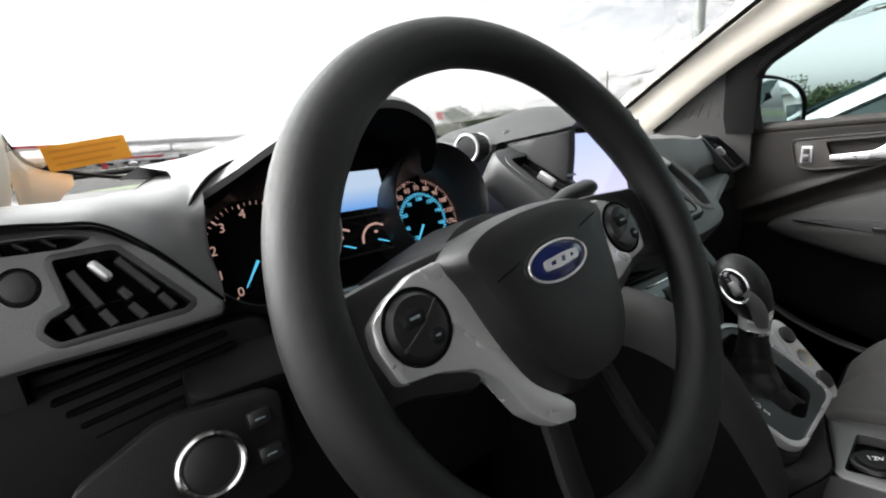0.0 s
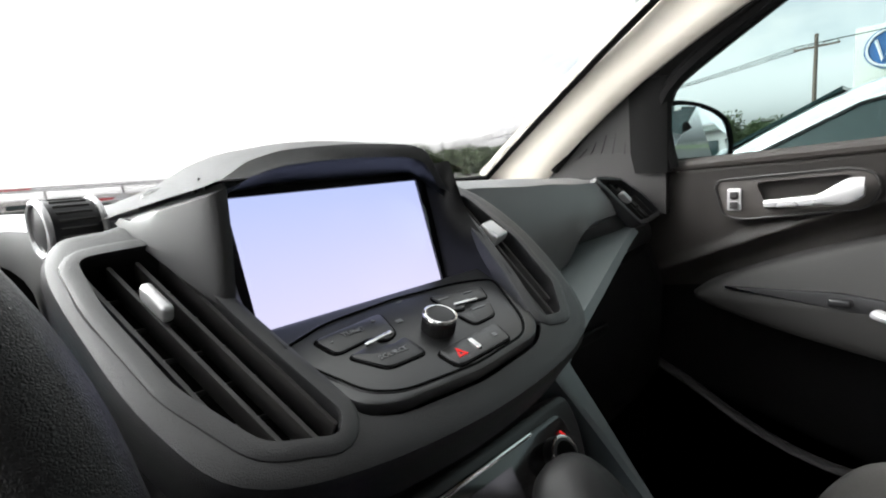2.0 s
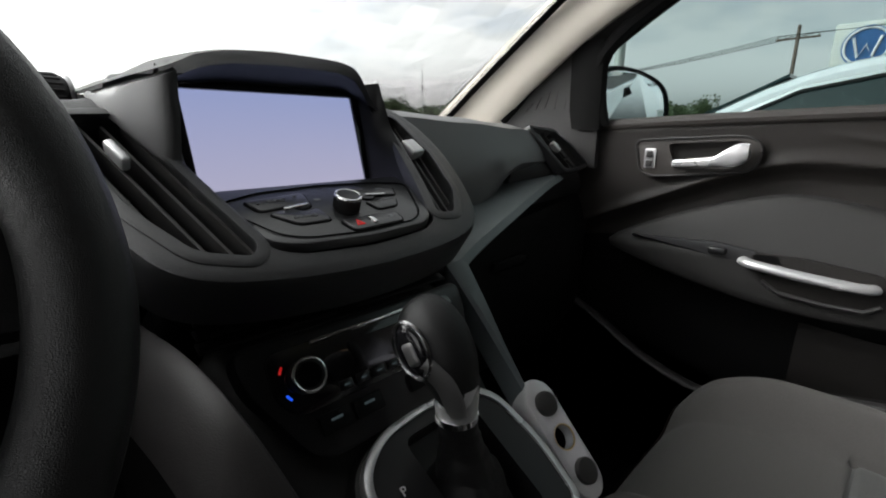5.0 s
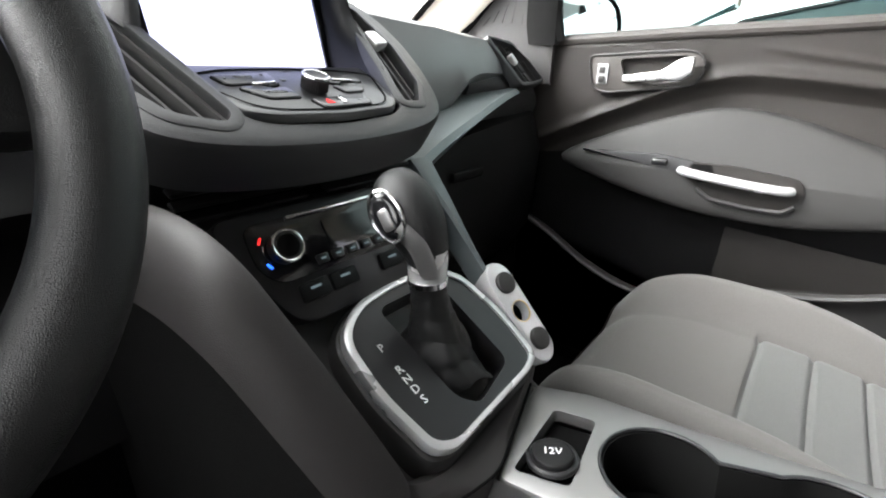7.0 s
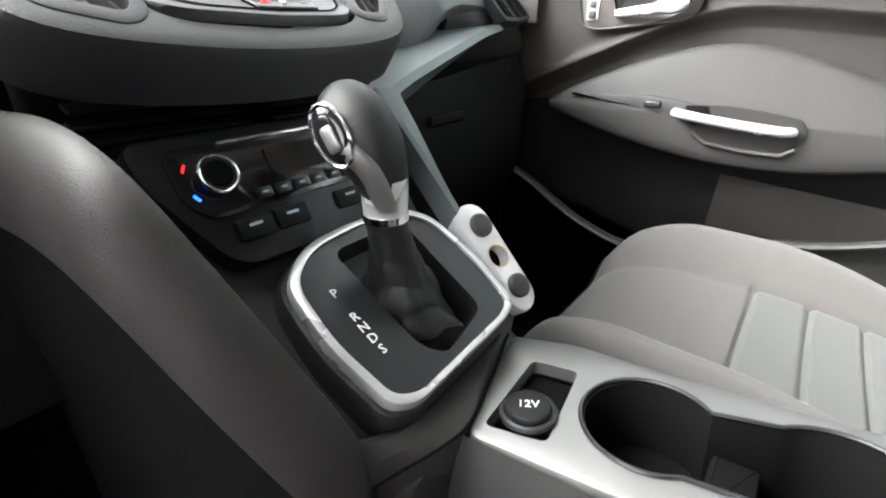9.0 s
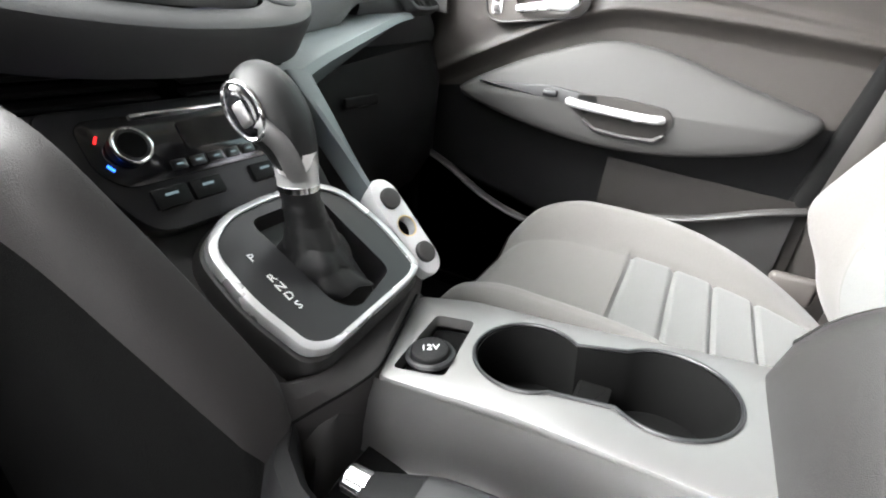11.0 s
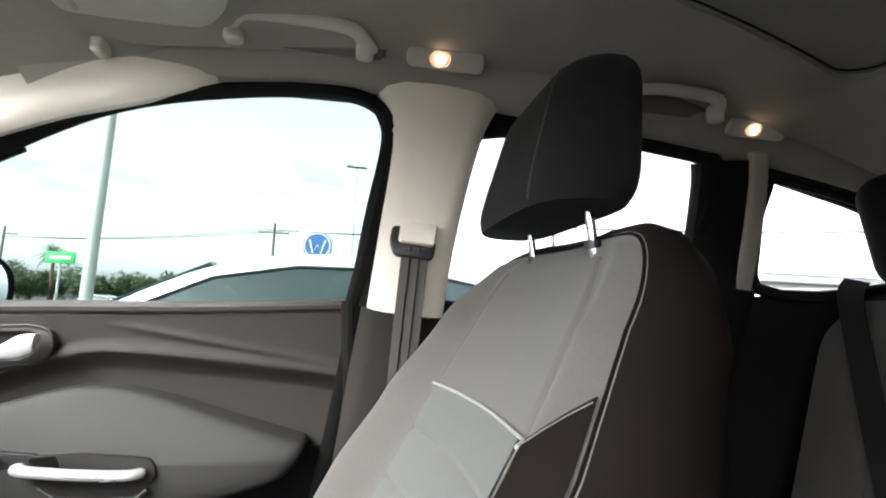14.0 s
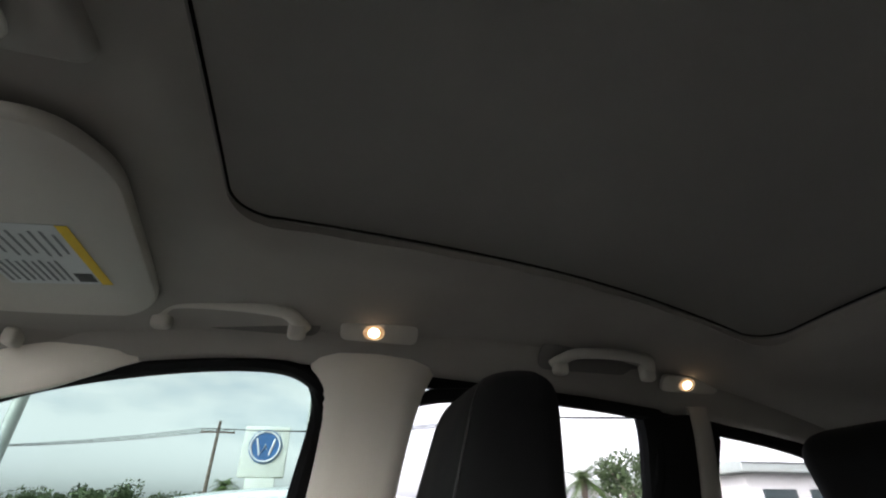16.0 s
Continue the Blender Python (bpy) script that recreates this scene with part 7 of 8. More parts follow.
for k in range(21):
    t = k / 20
    c = Vector((0.704 - 0.016 * math.sin(t * 2.4), 0.304 - 0.122 * t, 1.077 + 0.012 * t + 0.012 * max(0, t - 0.55) / 0.45))
    h = 0.0065 + 0.003 * t + 0.010 * max(0, min(1, (t - 0.60) / 0.22)) * (1 - 0.55 * max(0, (t - 0.85) / 0.15) ** 2)
    d = 0.006 + 0.003 * t
    rings.append([c + Vector((d * abs(math.cos(q)) ** 0.7 * (1 if math.cos(q) > 0 else -1), 0, h * abs(math.sin(q)) ** 0.7 * (1 if math.sin(q) > 0 else -1))) for q in [2 * math.pi * j / 20 for j in range(20)]])
part("release_lever", loft(rings), M_SILVER, door, "satin silver release lever")
lk = part("lock_switch", plate(rect(-0.348, 1.084, 0.022, 0.038, 0.004), m_d(0.7055), 0.006, [], 0.002), M_SILVER, door, "silver lock switch")
for dz in (-0.009, 0.008):
    part("rocker", rbox((0.7035, 0.348, 1.084 + dz), (0.004, 0.012, 0.012), 0.0015, 2), M_CHAR, lk)
# black sheet just proud of the panel, painting the shade below the arm rest
ARM_LOW = [(-0.30, 0.935), (-0.228, 0.925), (-0.195, 0.900), (-0.10, 0.874), (0.0, 0.860), (0.12, 0.860), (0.24, 0.878), (0.34, 0.900), (0.405, 0.922), (0.53, 0.905)]


def recess_shade(u, v):
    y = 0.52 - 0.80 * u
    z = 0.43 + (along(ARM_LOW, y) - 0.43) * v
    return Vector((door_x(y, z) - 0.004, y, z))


part("lower_shade_sheet", sheet(recess_shade, 60, 30, 0.003), M_DASHLOW, door, "black sheet that paints the shade below the armrest")
# lower panel, pocket, kick strip
part("lower_face", sheet(lambda u, v: Vector((0.690 + 0.014 * v - 0.01 * math.sin(v * 3.1), 0.075 - 0.345 * u, 0.56 + (0.268 - 0.02 * u) * v)), 20, 16, 0.03), M_LOWTRIM, door)
part("pocket_lip", tube(smooth_path([(0.690, 0.07, 0.705), (0.672, 0.0, 0.728), (0.668, -0.10, 0.752), (0.672, -0.20, 0.788), (0.690, -0.262, 0.800)], 6), 0.010, 10, flat=0.6), M_CHAR, door)
part("pocket", sheet(lambda u, v: Vector((0.674 + 0.01 * v, 0.06 - 0.31 * u, 0.46 + (0.26 + 0.07 * u) * v)), 16, 10, 0.012), M_CHAR, door)
part("kick_strip", tube(smooth_path([(0.69, 0.50, 0.775), (0.685, 0.42, 0.745), (0.672, 0.30, 0.690), (0.668, 0.18, 0.665), (0.672, 0.06, 0.69)], 6), 0.012, 10, flat=0.6), M_CHAR, door)
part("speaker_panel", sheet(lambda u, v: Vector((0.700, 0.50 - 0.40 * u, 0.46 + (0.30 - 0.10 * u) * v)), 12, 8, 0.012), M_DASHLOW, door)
# rear edge rubber
part("edge_seal", tube(smooth_path([(0.708, -0.292, 1.185), (0.712, -0.298, 1.05), (0.716, -0.300, 0.85), (0.716, -0.30, 0.45)], 6), 0.013, 10), M_RUBBER, door)
part("sill_pad", tube(smooth_path([(0.728, 0.47, 1.146), (0.724, 0.20, 1.157), (0.722, -0.05, 1.165), (0.722, -0.288, 1.178)], 6), 0.011, 10), M_DOOR, door)
# sail panel between pillar and window
sail = loft([[Vector((0.700, 0.690, 1.165)), Vector((0.690, 0.560, 1.275)), Vector((0.690, 0.515, 1.295)), Vector((0.700, 0.500, 1.15))], [Vector((0.712, 0.690, 1.165)), Vector((0.702, 0.560, 1.275)), Vector((0.702, 0.515, 1.295)), Vector((0.712, 0.500, 1.15))]])
part("sail_panel", sail, M_CHAR, door, "dark triangular tweeter panel")
part("sail_foot", loft([[Vector((x, y, 1.06)), Vector((x, y, z))] + [Vector((x + 0.014, y, z)), Vector((x + 0.014, y, 1.06))] for x, y, z in ((0.700, 0.76, 1.135), (0.698, 0.69, 1.168), (0.696, 0.60, 1.185), (0.697, 0.50, 1.175), (0.704, 0.46, 1.160))]), M_CHAR, door, "dark foot of the tweeter panel")
part("sail_frame", tube([(0.698, 0.700, 1.160), (0.690, 0.605, 1.245), (0.686, 0.540, 1.298)], 0.012, 10), M_RUBBER, door)
part("window_post", tube(smooth_path([(0.710, 0.490, 1.140), (0.700, 0.486, 1.22), (0.686, 0.480, 1.31)], 5), 0.040, 12, flat=0.45, up=(1, 0, 0)), M_RUBBER, door)
for k in range(5):
    part("sail_line", tube([(0.6985, 0.640 - 0.026 * k, 1.175), (0.6985 - 0.003, 0.615 - 0.022 * k, 1.195 + 0.012 * k)], 0.0008, 5), M_RUBBER, door)
# dash-end vent on the passenger side
m_re = frame_on((0.575, 0.466, 1.103), (1, 0, 0), Vector((0.05, -1, 0.60)))
ro = rounded([(-0.072, 0.043), (0.008, 0.036), (0.050, 0.004), (0.080, -0.034), (0.030, -0.041), (-0.014, -0.042)], 0.007)
sl = [s for s in (clip_line(ro, (x0, 0.06), (x0 + 0.075, -0.06)) for x0 in (-0.060, -0.036, -0.012, 0.012)) if s]
v = air_vent("air_vent", "black air vent with a silver tab at the passenger end", ro, m_re, sl, 0.03, (-0.013, 0.004, 0.010, 0.022, 32), frame_w=0.007)
for (xa, ya), (xb, yb) in (((-0.050, 0.032), (-0.022, -0.010)), ((0.000, 0.026), (0.030, -0.012)), ((-0.016, -0.014), (0.000, -0.036)), ((0.030, -0.016), (0.046, -0.034))):
    part("blade", rbox((0, 0, 0), (0.010, math.hypot(xb - xa, yb - ya), 0.008), 0.001, 1, m_re @ Matrix.Translation(((xa + xb) / 2, (ya + yb) / 2, -0.014)) @ pose(0, 0, 0, 0, 0, math.degrees(math.atan2(xb - xa, ya - yb)))), M_CHAR, v)
rows = []
for x, zt, a in ((0.44, 1.148, 0.012), (0.48, 1.146, 0.006), (0.53, 1.141, 0.0), (0.58, 1.136, 0.0), (0.63, 1.128, 0.004), (0.67, 1.118, 0.012), (0.71, 1.106, 0.022)):
    rows.append([Vector((x, y, z)) for y, z in ((0.62, zt), (0.520 + a, zt - 0.003), (0.500 + a, zt - 0.016), (0.484 + a, zt - 0.045), (0.470 + a, zt - 0.072), (0.468 + a, zt - 0.090), (0.480 + a, zt - 0.115), (0.50 + a, zt - 0.150), (0.55, zt - 0.17))])
part("vent_housing", loft(rows), M_DASH, dash)

# ---- door mirror ----
mir = thing("door_mirror", "black door mirror with a curved glass", "door mirror", (0.86, 0.52, 1.15))
MP = [(0.840, 0.560, 1.140), (0.835, 0.545, 1.235), (0.870, 0.530, 1.262), (0.960, 0.500, 1.262), (1.035, 0.470, 1.235), (1.050, 0.462, 1.185), (1.030, 0.470, 1.145), (0.950, 0.500, 1.128)]
MPs = [Vector((p.x, p.y, 1.185 + (p.z - 1.195) * 1.28)) for p in smooth_path(MP, 5, True)]
c = sum(MPs, Vector()) / len(MPs)
out = Vector((0.42, 0.905, 0.0)).normalized()
part("housing", loft([[c + (p - c) * s + out * d for p in MPs] for s, d in ((0.98, -0.002), (1.0, -0.010), (1.07, -0.014), (1.12, 0.0), (1.06, 0.05), (0.84, 0.085), (0.4, 0.10))]), M_RUBBER, mir)
g = bmesh.new()
g.faces.new([g.verts.new(c + (p - c) * 0.985 - out * 0.0075) for p in MPs])
part("glass", g, M_MIRROR, mir, "silver mirror glass", 0)
part("arm", rbox((0.80, 0.545, 1.150), (0.12, 0.05, 0.05), 0.015), M_RUBBER, mir)

# ---- visor, grab handles, roof lamps ----
visor = thing("sun_visor", "folded cream sun visor with a warning label", "sun visor", (0.32, 0.0, 1.55))
vo = rounded([(0.125, 0.110), (0.545, 0.110), (0.572, 0.04), (0.566, -0.035), (0.500, -0.108), (0.200, -0.142), (0.140, -0.110)], 0.050, 7)
rings = []
for ins, dz in ((0.985, 0.006), (1.0, 0.0), (0.998, -0.007), (0.985, -0.0115), (0.96, -0.0132), (0.5, -0.0135), (0.1, -0.0135)):
    rings.append([Vector((0.33 + (p.x - 0.33) * ins, 0.0 + p.y * ins, roof_z(0.33, 0.05) - 0.024 + dz - 0.096 * p.y * ins)) for p in vo])
part("blade", loft(rings), M_VISOR, visor)
zb = lambda y: roof_z(0.33, 0.05) - 0.024 - 0.0136 - 0.096 * y
m_vl = frame_on((0.358, -0.020, zb(-0.020) - 0.0006), (1, 0, 0), Vector((0, -0.096, -1)))
part("label", plate(rect(0, 0, 0.138, 0.104, 0.002), m_vl, 0.0005), M_LABEL, visor, "white warning label with unreadable print")
for k in range(9):
    part("print_bar", rbox((0, 0, 0), (0.052 if k % 3 else 0.040, 0.0026, 0.0004), 0, 1, m_vl @ Matrix.Translation((-0.030, 0.034 - 0.0095 * k, 0.0006))), M_INK, visor)
    part("print_bar", rbox((0, 0, 0), (0.046 if k % 2 else 0.052, 0.0026, 0.0004), 0, 1, m_vl @ Matrix.Translation((0.034, 0.014 - 0.0075 * k, 0.0006))), M_INK, visor)
part("picture", rbox((0, 0, 0), (0.022, 0.018, 0.0004), 0, 1, m_vl @ Matrix.Translation((0.050, 0.030, 0.0006))), M_CHAR, visor, "small dark warning picture")
part("label_band", rbox((0, 0, 0), (0.138, 0.011, 0.0006), 0, 1, m_vl @ Matrix.Translation((0, 0.0475, 0.0004))), M_YELLOW, visor, "yellow band")
part("hinge", tube([(0.10, 0.095, roof_z(0.1, 0.1) - 0.03), (0.50, 0.085, roof_z(0.5, 0.1) - 0.022)], 0.005, 10), M_VISOR, visor)
clip = thing("visor_clip", "small cream visor clip", "visor clip", (0.57, 0.08, 1.55))
part("clip", rbox((0.565, 0.082, roof_z(0.56, 0.08) - 0.03), (0.03, 0.018, 0.024), 0.006), M_VISOR, clip)
# roof console and rear-view mirror foot beside it
rcn = thing("overhead_console", "grey overhead console with a mirror glass lid", "overhead console", (0, -0.06, 1.60))
part("shell", rbox((0.0, -0.055, roof_z(0, -0.05) - 0.012), (0.19, 0.20, 0.030), 0.012, 4), M_HEAD, rcn)
part("lid", rbox((0.0, -0.055, roof_z(0, -0.05) - 0.030), (0.14, 0.12, 0.010), 0.004, 3), M_SMOKE, rcn, "dark lid")
part("edge", tube([(x, y, roof_z(0, -0.05) - 0.034) for x, y in [(p.x, p.y - 0.055) for p in rect(0, 0, 0.145, 0.125, 0.02)]], 0.003, 8, True), M_VISOR, rcn)


def grab(y0, y1, x, z, dark=False):
    g = thing("grab_handle", "folded grey plastic grab handle on the roof rail", "grab handle", (x, (y0 + y1) / 2, z), "roof grab handles")
    mm = M_VISOR
    bar = smooth_path([(x + 0.004, y0, z - 0.010), (x - 0.014, y0 - 0.012, z - 0.004), (x - 0.032, y0 - 0.035, z + 0.002), (x - 0.034, (y0 + y1) / 2, z + 0.005), (x - 0.032, y1 + 0.035, z + 0.002), (x - 0.014, y1 + 0.012, z - 0.004), (x + 0.004, y1, z - 0.010)], 6)
    part("bar", tube(bar, 0.0125, 14, flat=0.75), mm, g)
    for y in (y0 + 0.002, y1 - 0.002):
        part("mount", rbox((x - 0.004, y + (-0.012 if y == y0 + 0.002 else 0.012), z - 0.014), (0.022, 0.028, 0.034), 0.008, 3), mm, g)
    # flat darker plate: the shade of the hollow behind the bar, put into colour
    part("recess_shade", plate(rect(0, 0, abs(y1 - y0) + 0.05, 0.05, 0.02), frame_on((x + 0.004, (y0 + y1) / 2, z + 0.004), (0, 1, 0), Vector((-0.8, 0, -0.6))), 0.004, [], 0.001), M_SHADE, g)


grab(-0.092, -0.305, 0.546, 1.588)
grab(-0.748, -0.950, 0.562, 1.566)


def roof_lamp(x, y, z):
    l = thing("roof_lamp", "lit warm courtesy lamp on the roof rail", "courtesy lamp", (x, y, z), "roof side lamps")
    n = Vector((-0.80, 0, -0.60))
    m = frame_on(Vector((x, y, z)) + n * 0.014, (0, 1, 0), n)
    part("bezel", plate(rect(0, 0, 0.130, 0.034, 0.014), m, 0.008, [oval(0.01, 0, 0.018, 0.013, 24)], 0.003), M_VISOR, l)
    part("lens", dome(oval(0.01, 0, 0.018, 0.013, 24), m @ Matrix.Translation((0, 0, -0.004)), 0.004, 3), M_LENS, l, "clear lens")
    part("bulb", dome(oval(0.01, 0, 0.0095, 0.0085, 20), m @ Matrix.Translation((0, 0, 0.0015)), 0.003, 3), M_LAMP, l, "glowing bulb")
    return l


roof_lamp(0.562, -0.427, 1.590)
roof_lamp(0.580, -1.044, 1.545)

# ---- outside: ground, road, neighbours ----
def patch(name, x0, y0, x1, y1, z, material, label, cat):
    bm = bmesh.new()
    bm.faces.new([bm.verts.new(p) for p in ((x0, y0, z), (x1, y0, z), (x1, y1, z), (x0, y1, z))])
    return solo(name, bm, material, label, cat, "structure", smooth=0)


patch("ground", -900, -900, 900, 900, 0.0, M_ASPHALT, "grey asphalt lot reaching to the horizon", "ground")
patch("verge", -300, 9, 300, 12, 0.02, M_GRASS, "grass verge between lot and road", "grass")
patch("verge_far", -300, 26, 300, 40, 0.015, M_GRASS, "grass beyond the road", "grass")
patch("verge_side", 30, -300, 60, 9, 0.02, M_GRASS, "grass strip beside the lot", "grass")


def sedan(x, y, paint, label, group=""):
    """A parked saloon that faces +y; x, y its middle."""
    c = thing("parked_car", label, "car", (x, y, 0.0), group)
    prof = [(2.30, 0.45), (2.28, 0.66), (1.95, 0.80), (1.10, 0.93), (0.35, 1.33), (-0.1, 1.44), (-0.7, 1.45), (-1.3, 1.34), (-1.95, 1.08), (-2.25, 1.02), (-2.32, 0.60), (-2.25, 0.42)]
    P = [(p.x, p.y) for p in smooth_path([(a, b, 0) for a, b in prof], 4)]
    rings = []
    for k in range(13):
        t = -1 + 2 * k / 12
        ring_pts = []
        for a, b in P:
            wid = 0.89 - 0.26 * max(0, (b - 0.95) / 0.5) ** 1.0 - 0.10 * max(0, abs(a) - 1.7) / 0.6
            ring_pts.append(Vector((x + wid * math.sin(t * math.pi / 2), y + a * (1 - 0.02 * t * t), b - 0.05 * t ** 4)))
        rings.append(ring_pts)
    part("body", loft(rings), paint, c)
    for sx in (-1, 1):
        wn = [(0.78, 1.00), (0.22, 1.285), (-0.15, 1.355), (-0.70, 1.36), (-1.20, 1.27), (-1.55, 1.10), (-1.40, 1.03), (0.2, 0.985)]
        wid = lambda b: 0.89 - 0.26 * max(0, (b - 0.95) / 0.5)
        part("side_window", loft([[Vector((x + sx * (wid(b) + e), y + a, b)) for a, b in wn] for e in (0.004, 0.012)]), M_CARGLASS, c, "dark side windows", 0)
        part("window_line", tube([Vector((x + sx * (wid(b) + 0.014), y + a, b + 0.01)) for a, b in wn[:6]], 0.012, 6), M_CHROME, c)
        part("side_mirror", rbox((x + sx * 1.0, y + 0.62, 1.03), (0.16, 0.10, 0.11), 0.03), paint, c)
        for wy in (1.42, -1.40):
            w = part("wheel", cyl((x + sx * 0.80, y + wy, 0.32), (1, 0, 0), 0.32, 0.20, 32, 0.03), M_TYRE, c, "black tyre")
            part("rim", cyl((x + sx * 0.89, y + wy, 0.32), (1, 0, 0), 0.21, 0.03, 32, 0.01), M_RIM, w, "alloy rim")
    part("windscreen", loft([[Vector((x - 0.62, y + 1.06, 0.97)), Vector((x + 0.62, y + 1.06, 0.97)), Vector((x + 0.50, y + 0.30, 1.365)), Vector((x - 0.50, y + 0.30, 1.365))], [Vector((x - 0.62, y + 1.06, 0.985)), Vector((x + 0.62, y + 1.06, 0.985)), Vector((x + 0.50, y + 0.30, 1.38)), Vector((x - 0.50, y + 0.30, 1.38))]]), M_CARGLASS, c, "dark windscreen", 0)
    part("tail_light", rbox((x - 0.72, y - 2.24, 0.86), (0.25, 0.08, 0.12), 0.03), M_RED, c)
    return c


sedan(2.85, 0.12, M_PAINTW, "white saloon parked alongside")
P_GREY = mat("grey_car_paint", (0.16, 0.17, 0.18), 0.2, coat=0.7)
P_BLUE = mat("blue_grey_car_paint", (0.10, 0.13, 0.17), 0.2, coat=0.7)
for x, y, p, lab in ((38.0, 12.0, P_BLUE, "dark blue car parked across the lot"), (36.0, 17.5, P_GREY, "grey car parked across the lot"), (34.0, 14.0, M_PAINTW, "white car parked across the lot"), (8.0, 118.0, P_GREY, "grey car by the filling station"), (22.0, 121.0, M_PAINTW, "white car by the filling station")):
    sedan(x, y, p, lab, "distant parked cars")


# utility poles and wires
def pole(x, y, h, lab, wood=True, r=0.15, arm=True):
    p = thing("utility_pole" if wood else "light_pole", lab, "pole", (x, y, 0))
    part("shaft", tube([(x, y, 0), (x, y, h)], [r, r * 0.7], 14), M_WOOD if wood else M_POLEC, p)
    if arm:
        part("cross_arm", rbox((x, y, h - 0.8), (0.12, 2.4, 0.12), 0.01), M_WOOD, p)
        for dy in (-1.1, -0.4, 0.4, 1.1):
            part("insulator", tube([(x, y + dy, h - 0.74), (x, y + dy, h - 0.55)], 0.05, 8), M_POLEC, p)
    return p


pole(55, 36, 8.4, "wooden utility pole with a cross arm")
pole(39.4, 6.5, 7.9, "wooden utility pole with a cross arm")
pole(30, -14, 8.4, "wooden utility pole with a cross arm")
for k, dy in enumerate((-1.1, -0.4, 0.4, 1.1)):
    w = []
    for (x0, y0), (x1, y1) in (((74, 70), (55, 36)), ((55, 36), (39.4, 6.5)), ((39.4, 6.5), (30, -14)), ((30, -14), (16, -44))):
        for j in range(12):
            t = j / 12
            w.append(Vector((x0 + (x1 - x0) * t, y0 + (y1 - y0) * t + dy, 7.35 - 2.0 * t * (1 - t))))
    solo("power_cable", tube(w, 0.02, 6), M_RUBBER, "black overhead power cable between poles", "cable")
lp = thing("lamp_post", "pale grey lamp post standing close beside the lot", "lamp post", (8.75, 4.2, 0))
part("shaft", tube([(8.75, 4.2, 0), (8.75, 4.2, 9.0)], [0.10, 0.08], 16), M_POLEC, lp)
part("arm", tube([(8.75, 4.2, 8.9), (8.75, 3.0, 9.05)], 0.04, 10), M_POLEC, lp)
part("lamp_head", rbox((8.75, 2.8, 9.05), (0.25, 0.5, 0.10), 0.04), M_POLEC, lp)

# dealer sign: pale panel with a plain blue ring
sg = thing("roadside_sign", "pale roadside sign panel with a blue ring", "sign", (40, 3.0, 0))
part("panel", rbox((40, 3.0, 5.9), (0.5, 3.3, 3.6), 0.08), M_SIGNBACK, sg)
part("post", rbox((40, 3.0, 2.1), (0.4, 2.1, 4.2), 0.05), M_SIGNBACK, sg)
part("disc", cyl((39.70, 3.0, 6.25), (1, 0, 0), 1.20, 0.10, 48), M_SIGNBLUE, sg, "blue disc")
part("disc_rim", ring((39.62, 3.0, 6.25), (1, 0, 0), 1.06, 0.07, 48), M_CANOPY, sg, "white rim")
part("mark", tube([(39.62, 3.66, 6.78), (39.62, 3.33, 5.60), (39.62, 3.0, 6.34), (39.62, 2.67, 5.60), (39.62, 2.34, 6.78)], 0.085, 8), M_CANOPY, sg, "white zigzag mark")
gs = thing("street_sign", "small green street sign on a post", "sign", (34.5, 19, 0))
part("post", tube([(34.5, 19, 0), (34.5, 19, 4.1)], 0.08, 8), M_POLEC, gs)
part("panel", rbox((34.4, 19, 3.8), (0.06, 1.8, 0.8), 0.02), M_SIGNGREEN, gs, "green panel")
part("print_bar", rbox((34.36, 19, 3.8), (0.02, 1.2, 0.2), 0), M_CANOPY, gs)

# filling station ahead
st = thing("filling_station", "white filling station canopy with red trim", "filling station", (14, 150, 0))
part("canopy", rbox((14, 152, 6.2), (62, 14, 0.9), 0.05), M_CANOPY, st)
part("canopy_edge", rbox((14, 144.9, 5.5), (62, 0.2, 0.25), 0), M_CANOPY, st)
part("red_band", rbox((-6, 144.9, 6.2), (15, 0.12, 0.5), 0), M_SIGNRED, st)
for x in (-12, 4, 20, 36):
    part("column", rbox((x, 150, 3.0), (0.6, 0.6, 5.8), 0.04), M_CANOPY, st)
    part("pump", rbox((x, 150, 0.9), (1.4, 0.9, 1.8), 0.05), M_SIGNRED, st)
part("price_board", rbox((12, 140, 2.3), (16, 0.4, 1.6), 0.05), M_CANOPY, st, "long white sign board")
part("board_print", rbox((12, 139.75, 2.4), (9, 0.06, 0.5), 0), M_SIGNRED, st, "plain red bar")
shop = thing("station_shop", "low pale shop building behind the pumps", "building", (10, 178, 0))
part("wall", rbox((10, 182, 2.0), (60, 10, 4.0), 0.05), M_WALL, shop)
part("roof", rbox((10, 182, 4.15), (62, 11, 0.35), 0.05), M_CANOPY, shop)
for k in range(8):
    part("shop_window", rbox((-16 + 7 * k, 176.9, 1.8), (4.4, 0.1, 2.4), 0.02), M_CARGLASS, shop)
ps = thing("pylon_sign", "red and white pylon sign", "sign", (73, 95, 0))
part("post", rbox((73, 95, 2.2), (0.5, 0.4, 4.4), 0.03), M_CANOPY, ps)
part("red_panel", rbox((73, 95, 7.2), (1.9, 0.4, 2.0), 0.05), M_SIGNRED, ps, "red panel")
part("white_panel", rbox((73, 95, 5.4), (1.9, 0.4, 1.5), 0.05), M_CANOPY, ps, "white panel")
pole(44, 48, 9, "slim street lamp pole ahead", False, 0.08, False)
fl = pole(40, 0.1, 13.6, "tall slim floodlight mast beyond the lot", False, 0.10, False)
part("lamp_head", rbox((40, 0.1, 13.6), (0.5, 1.8, 0.25), 0.05), M_POLEC, fl)
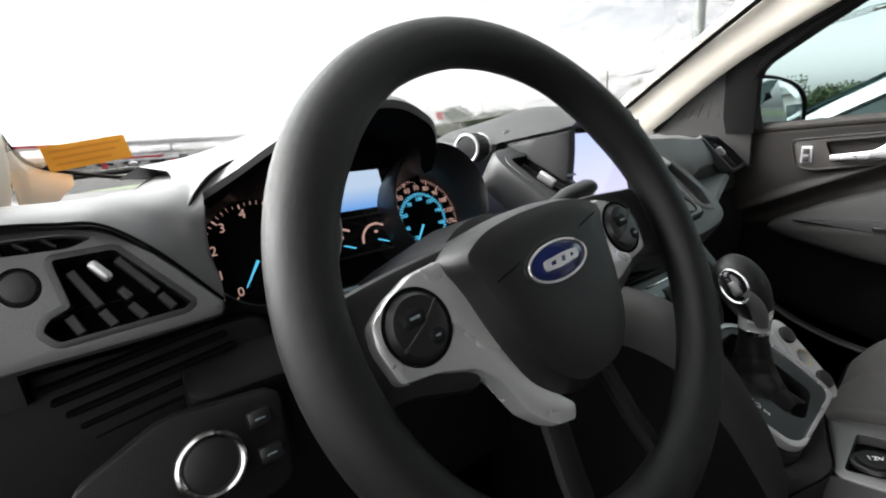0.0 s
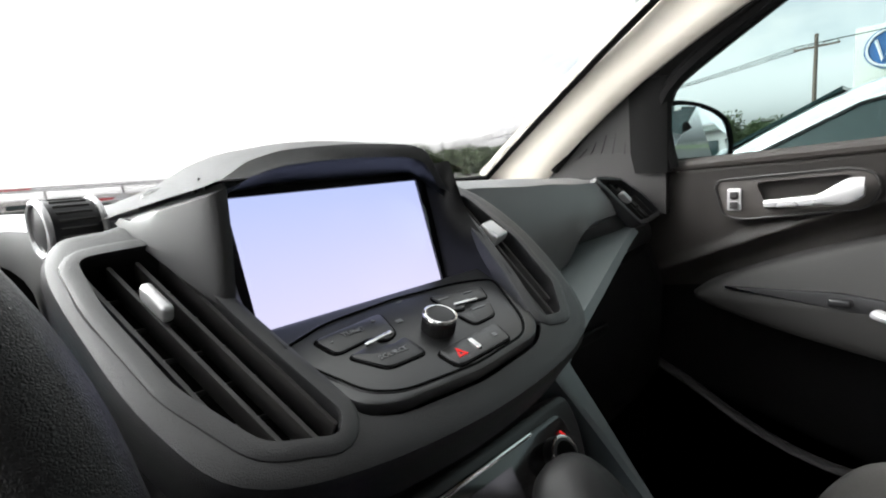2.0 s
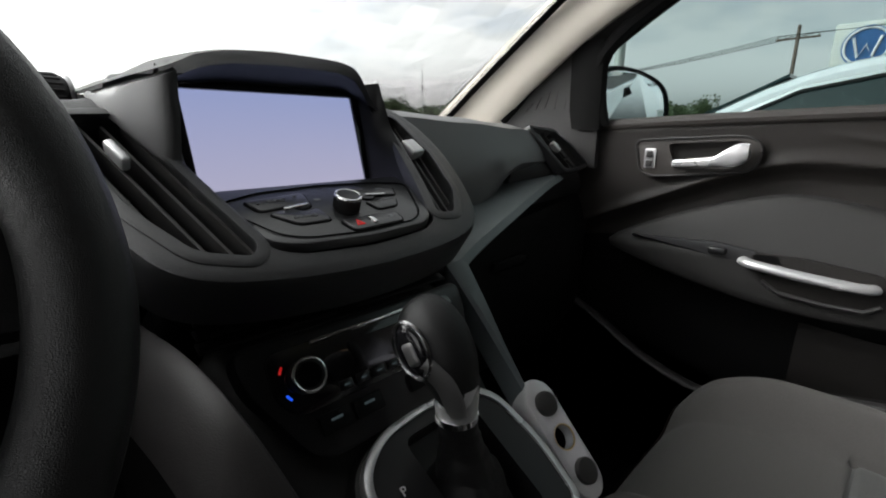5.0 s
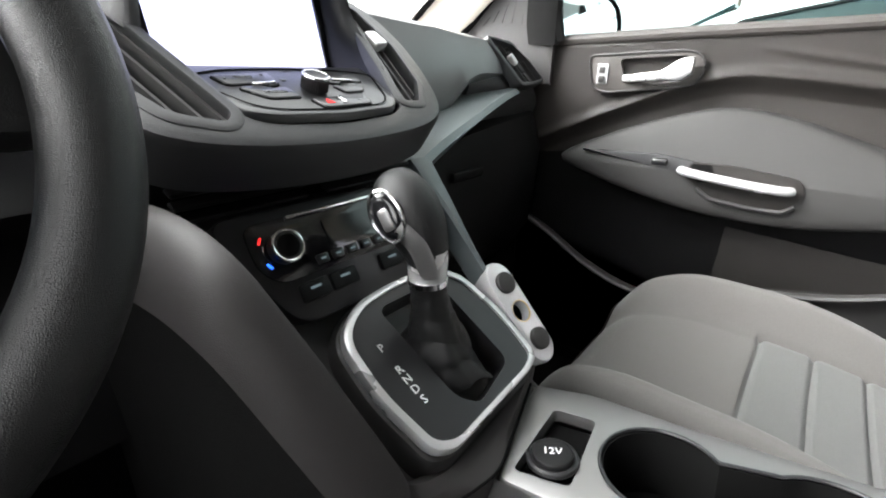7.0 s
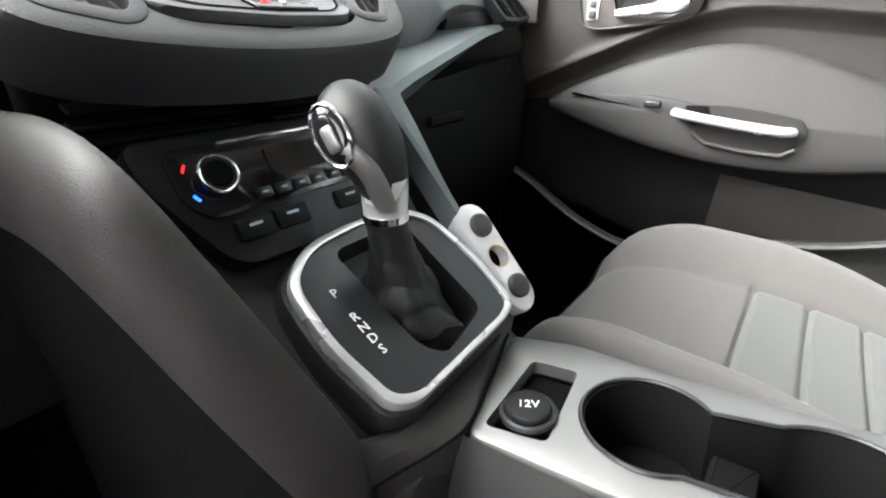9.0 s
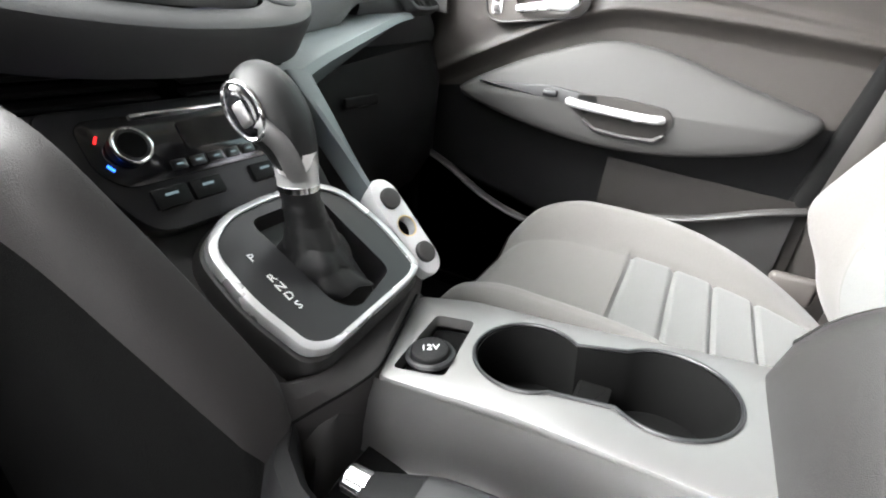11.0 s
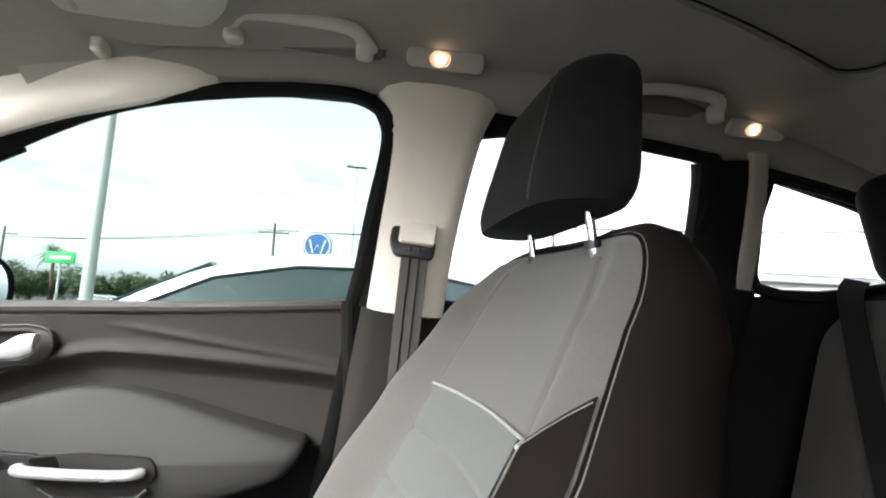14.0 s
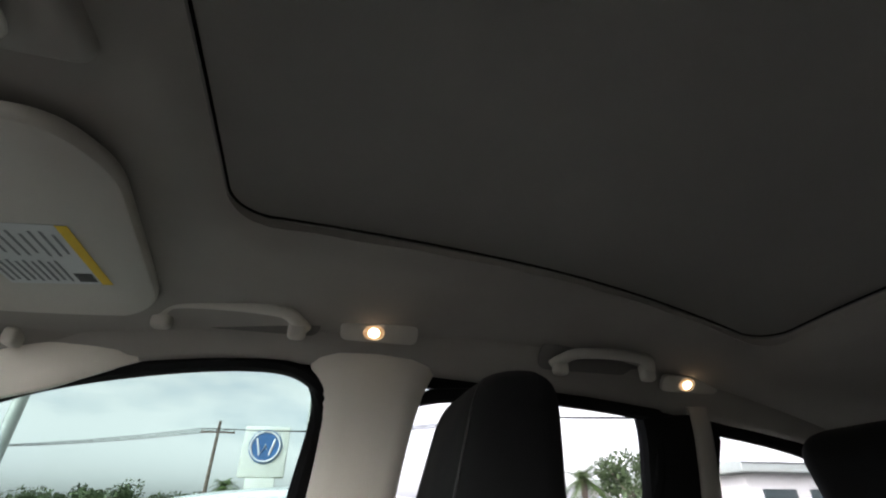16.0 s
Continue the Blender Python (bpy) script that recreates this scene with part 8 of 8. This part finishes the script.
# building behind
bd = thing("showroom", "low pale building with a flat grey roof", "building", (26, -30, 0))
part("wall", rbox((30, -32, 1.7), (16, 18, 3.4), 0.05), M_WALL, bd)
part("roof", rbox((30, -32, 3.7), (17.5, 19.5, 0.6), 0.08), M_POLEC, bd, "grey flat roof")
part("fascia", rbox((21.2, -32, 3.95), (0.12, 19.7, 0.16), 0.02), M_CANOPY, bd, "thin white fascia")
for k in range(5):
    part("window", rbox((21.95, -25 - 3.2 * k, 1.9), (0.1, 2.2, 1.5), 0.02), M_CARGLASS, bd)
    part("window_frame", rbox((21.93, -25 - 3.2 * k, 1.12), (0.16, 2.5, 0.12), 0.02), M_CANOPY, bd)


# ---- trees ----
def leaf_cloud(centres, n, size, seed):
    """Many small leaf blades scattered in clumps, in one mesh."""
    rng = random.Random(seed)
    verts, faces = [], []
    for c, r in centres:
        for _ in range(n):
            d = Vector((rng.gauss(0, 1), rng.gauss(0, 1), rng.gauss(0, 1))).normalized()
            p = Vector(c) + d * r * (0.55 + 0.5 * rng.random())
            a = Vector((rng.gauss(0, 1), rng.gauss(0, 1), rng.gauss(0, 1))).normalized()
            b = a.cross(d).normalized() if a.cross(d).length > 1e-3 else Vector((1, 0, 0))
            s = size * (0.6 + 0.8 * rng.random())
            k = len(verts)
            verts += [p - a * s, p + b * s * 0.4, p + a * s, p - b * s * 0.4]
            faces.append((k, k + 1, k + 2, k + 3))
    me = bpy.data.meshes.new("leaves")
    me.from_pydata([tuple(v) for v in verts], [], faces)
    return me


def broadleaf(x, y, h, w, seed, lab):
    t = thing("tree", lab, "tree", (x, y, 0))
    rng = random.Random(seed)
    part("trunk", tube(smooth_path([(x, y, 0), (x + 0.1 * w, y, h * 0.25), (x, y + 0.05 * w, h * 0.55)], 4), [0.09 * w * (1 - 0.07 * k) for k in range(9)], 10), M_TRUNK, t)
    cs = []
    for k in range(16):
        a, r = rng.random() * 6.28, w * (0.15 + 0.55 * rng.random())
        c = (x + r * math.cos(a), y + r * math.sin(a), h * (0.45 + 0.45 * rng.random()))
        cs.append((c, w * (0.16 + 0.18 * rng.random())))
        if k < 6:
            part("limb", tube([(x, y, h * 0.4), c], [0.03 * w, 0.01 * w], 6), M_TRUNK, t)
    me = leaf_cloud(cs, 170, 0.05 * w, seed)
    me.materials.append(M_LEAF2)
    ob = new("crown", me)
    ob.parent = t
    ob.matrix_parent_inverse = Matrix.Translation(-Vector((x, y, 0)))


def palm(x, y, h, r, seed, lab):
    t = thing("palm_tree", lab, "palm tree", (x, y, 0))
    rng = random.Random(seed)
    part("trunk", tube([(x, y, 0), (x + 0.1, y, h * 0.5), (x, y, h)], [0.22, 0.17, 0.15], 10), M_TRUNK, t)
    verts, faces = [], []
    for k in range(34):
        a = rng.random() * 6.28
        el = -0.7 + 1.9 * rng.random()
        L = r * (0.75 + 0.4 * rng.random())
        d = Vector((math.cos(a) * math.cos(el), math.sin(a) * math.cos(el), math.sin(el)))
        s = d.cross(Vector((0, 0, 1))).normalized()
        prev = Vector((x, y, h))
        for j in range(1, 9):
            tt = j / 8
            p = Vector((x, y, h)) + d * L * tt + Vector((0, 0, -0.55 * L * tt * tt))
            for sd in (-1, 1):
                for q in (0.0, 0.5):
                    b = prev.lerp(p, q)
                    w = 0.30 * r * math.sin(math.pi * (0.15 + 0.8 * tt)) * (0.8 + 0.4 * rng.random())
                    tip = b + s * sd * w + Vector((0, 0, -0.35 * w)) + (p - prev) * 0.8
                    i = len(verts)
                    verts += [b, b + (p - prev) * 0.32, tip]
                    faces.append((i, i + 1, i + 2))
            prev = p
    me = bpy.data.meshes.new("fronds")
    me.from_pydata([tuple(v) for v in verts], [], faces)
    me.materials.append(M_LEAF)
    ob = new("fronds", me)
    ob.parent = t
    ob.matrix_parent_inverse = Matrix.Translation(-Vector((x, y, 0)))


palm(39.4, 5.3, 3.6, 1.3, 3, "tall palm tree beyond the lot")
palm(21.8, -13.2, 3.0, 1.4, 5, "short bushy palm behind the car")
broadleaf(20.9, -15.4, 4.2, 2.5, 6, "leafy tree behind the car")
palm(20.4, -16.3, 2.9, 1.25, 9, "short bushy palm beside a leafy tree")
palm(60, 34, 6.5, 2.0, 4, "palm tree by the road")
rng_t = random.Random(8)
for k in range(26):
    a = radians(38 + 48 * k / 25 + rng_t.uniform(-0.6, 0.6))
    d = rng_t.uniform(62, 84)
    broadleaf(d * math.sin(a), d * math.cos(a), rng_t.uniform(3.4, 5.4), rng_t.uniform(3.2, 5.0), 20 + k, "bushy tree in the far tree line")
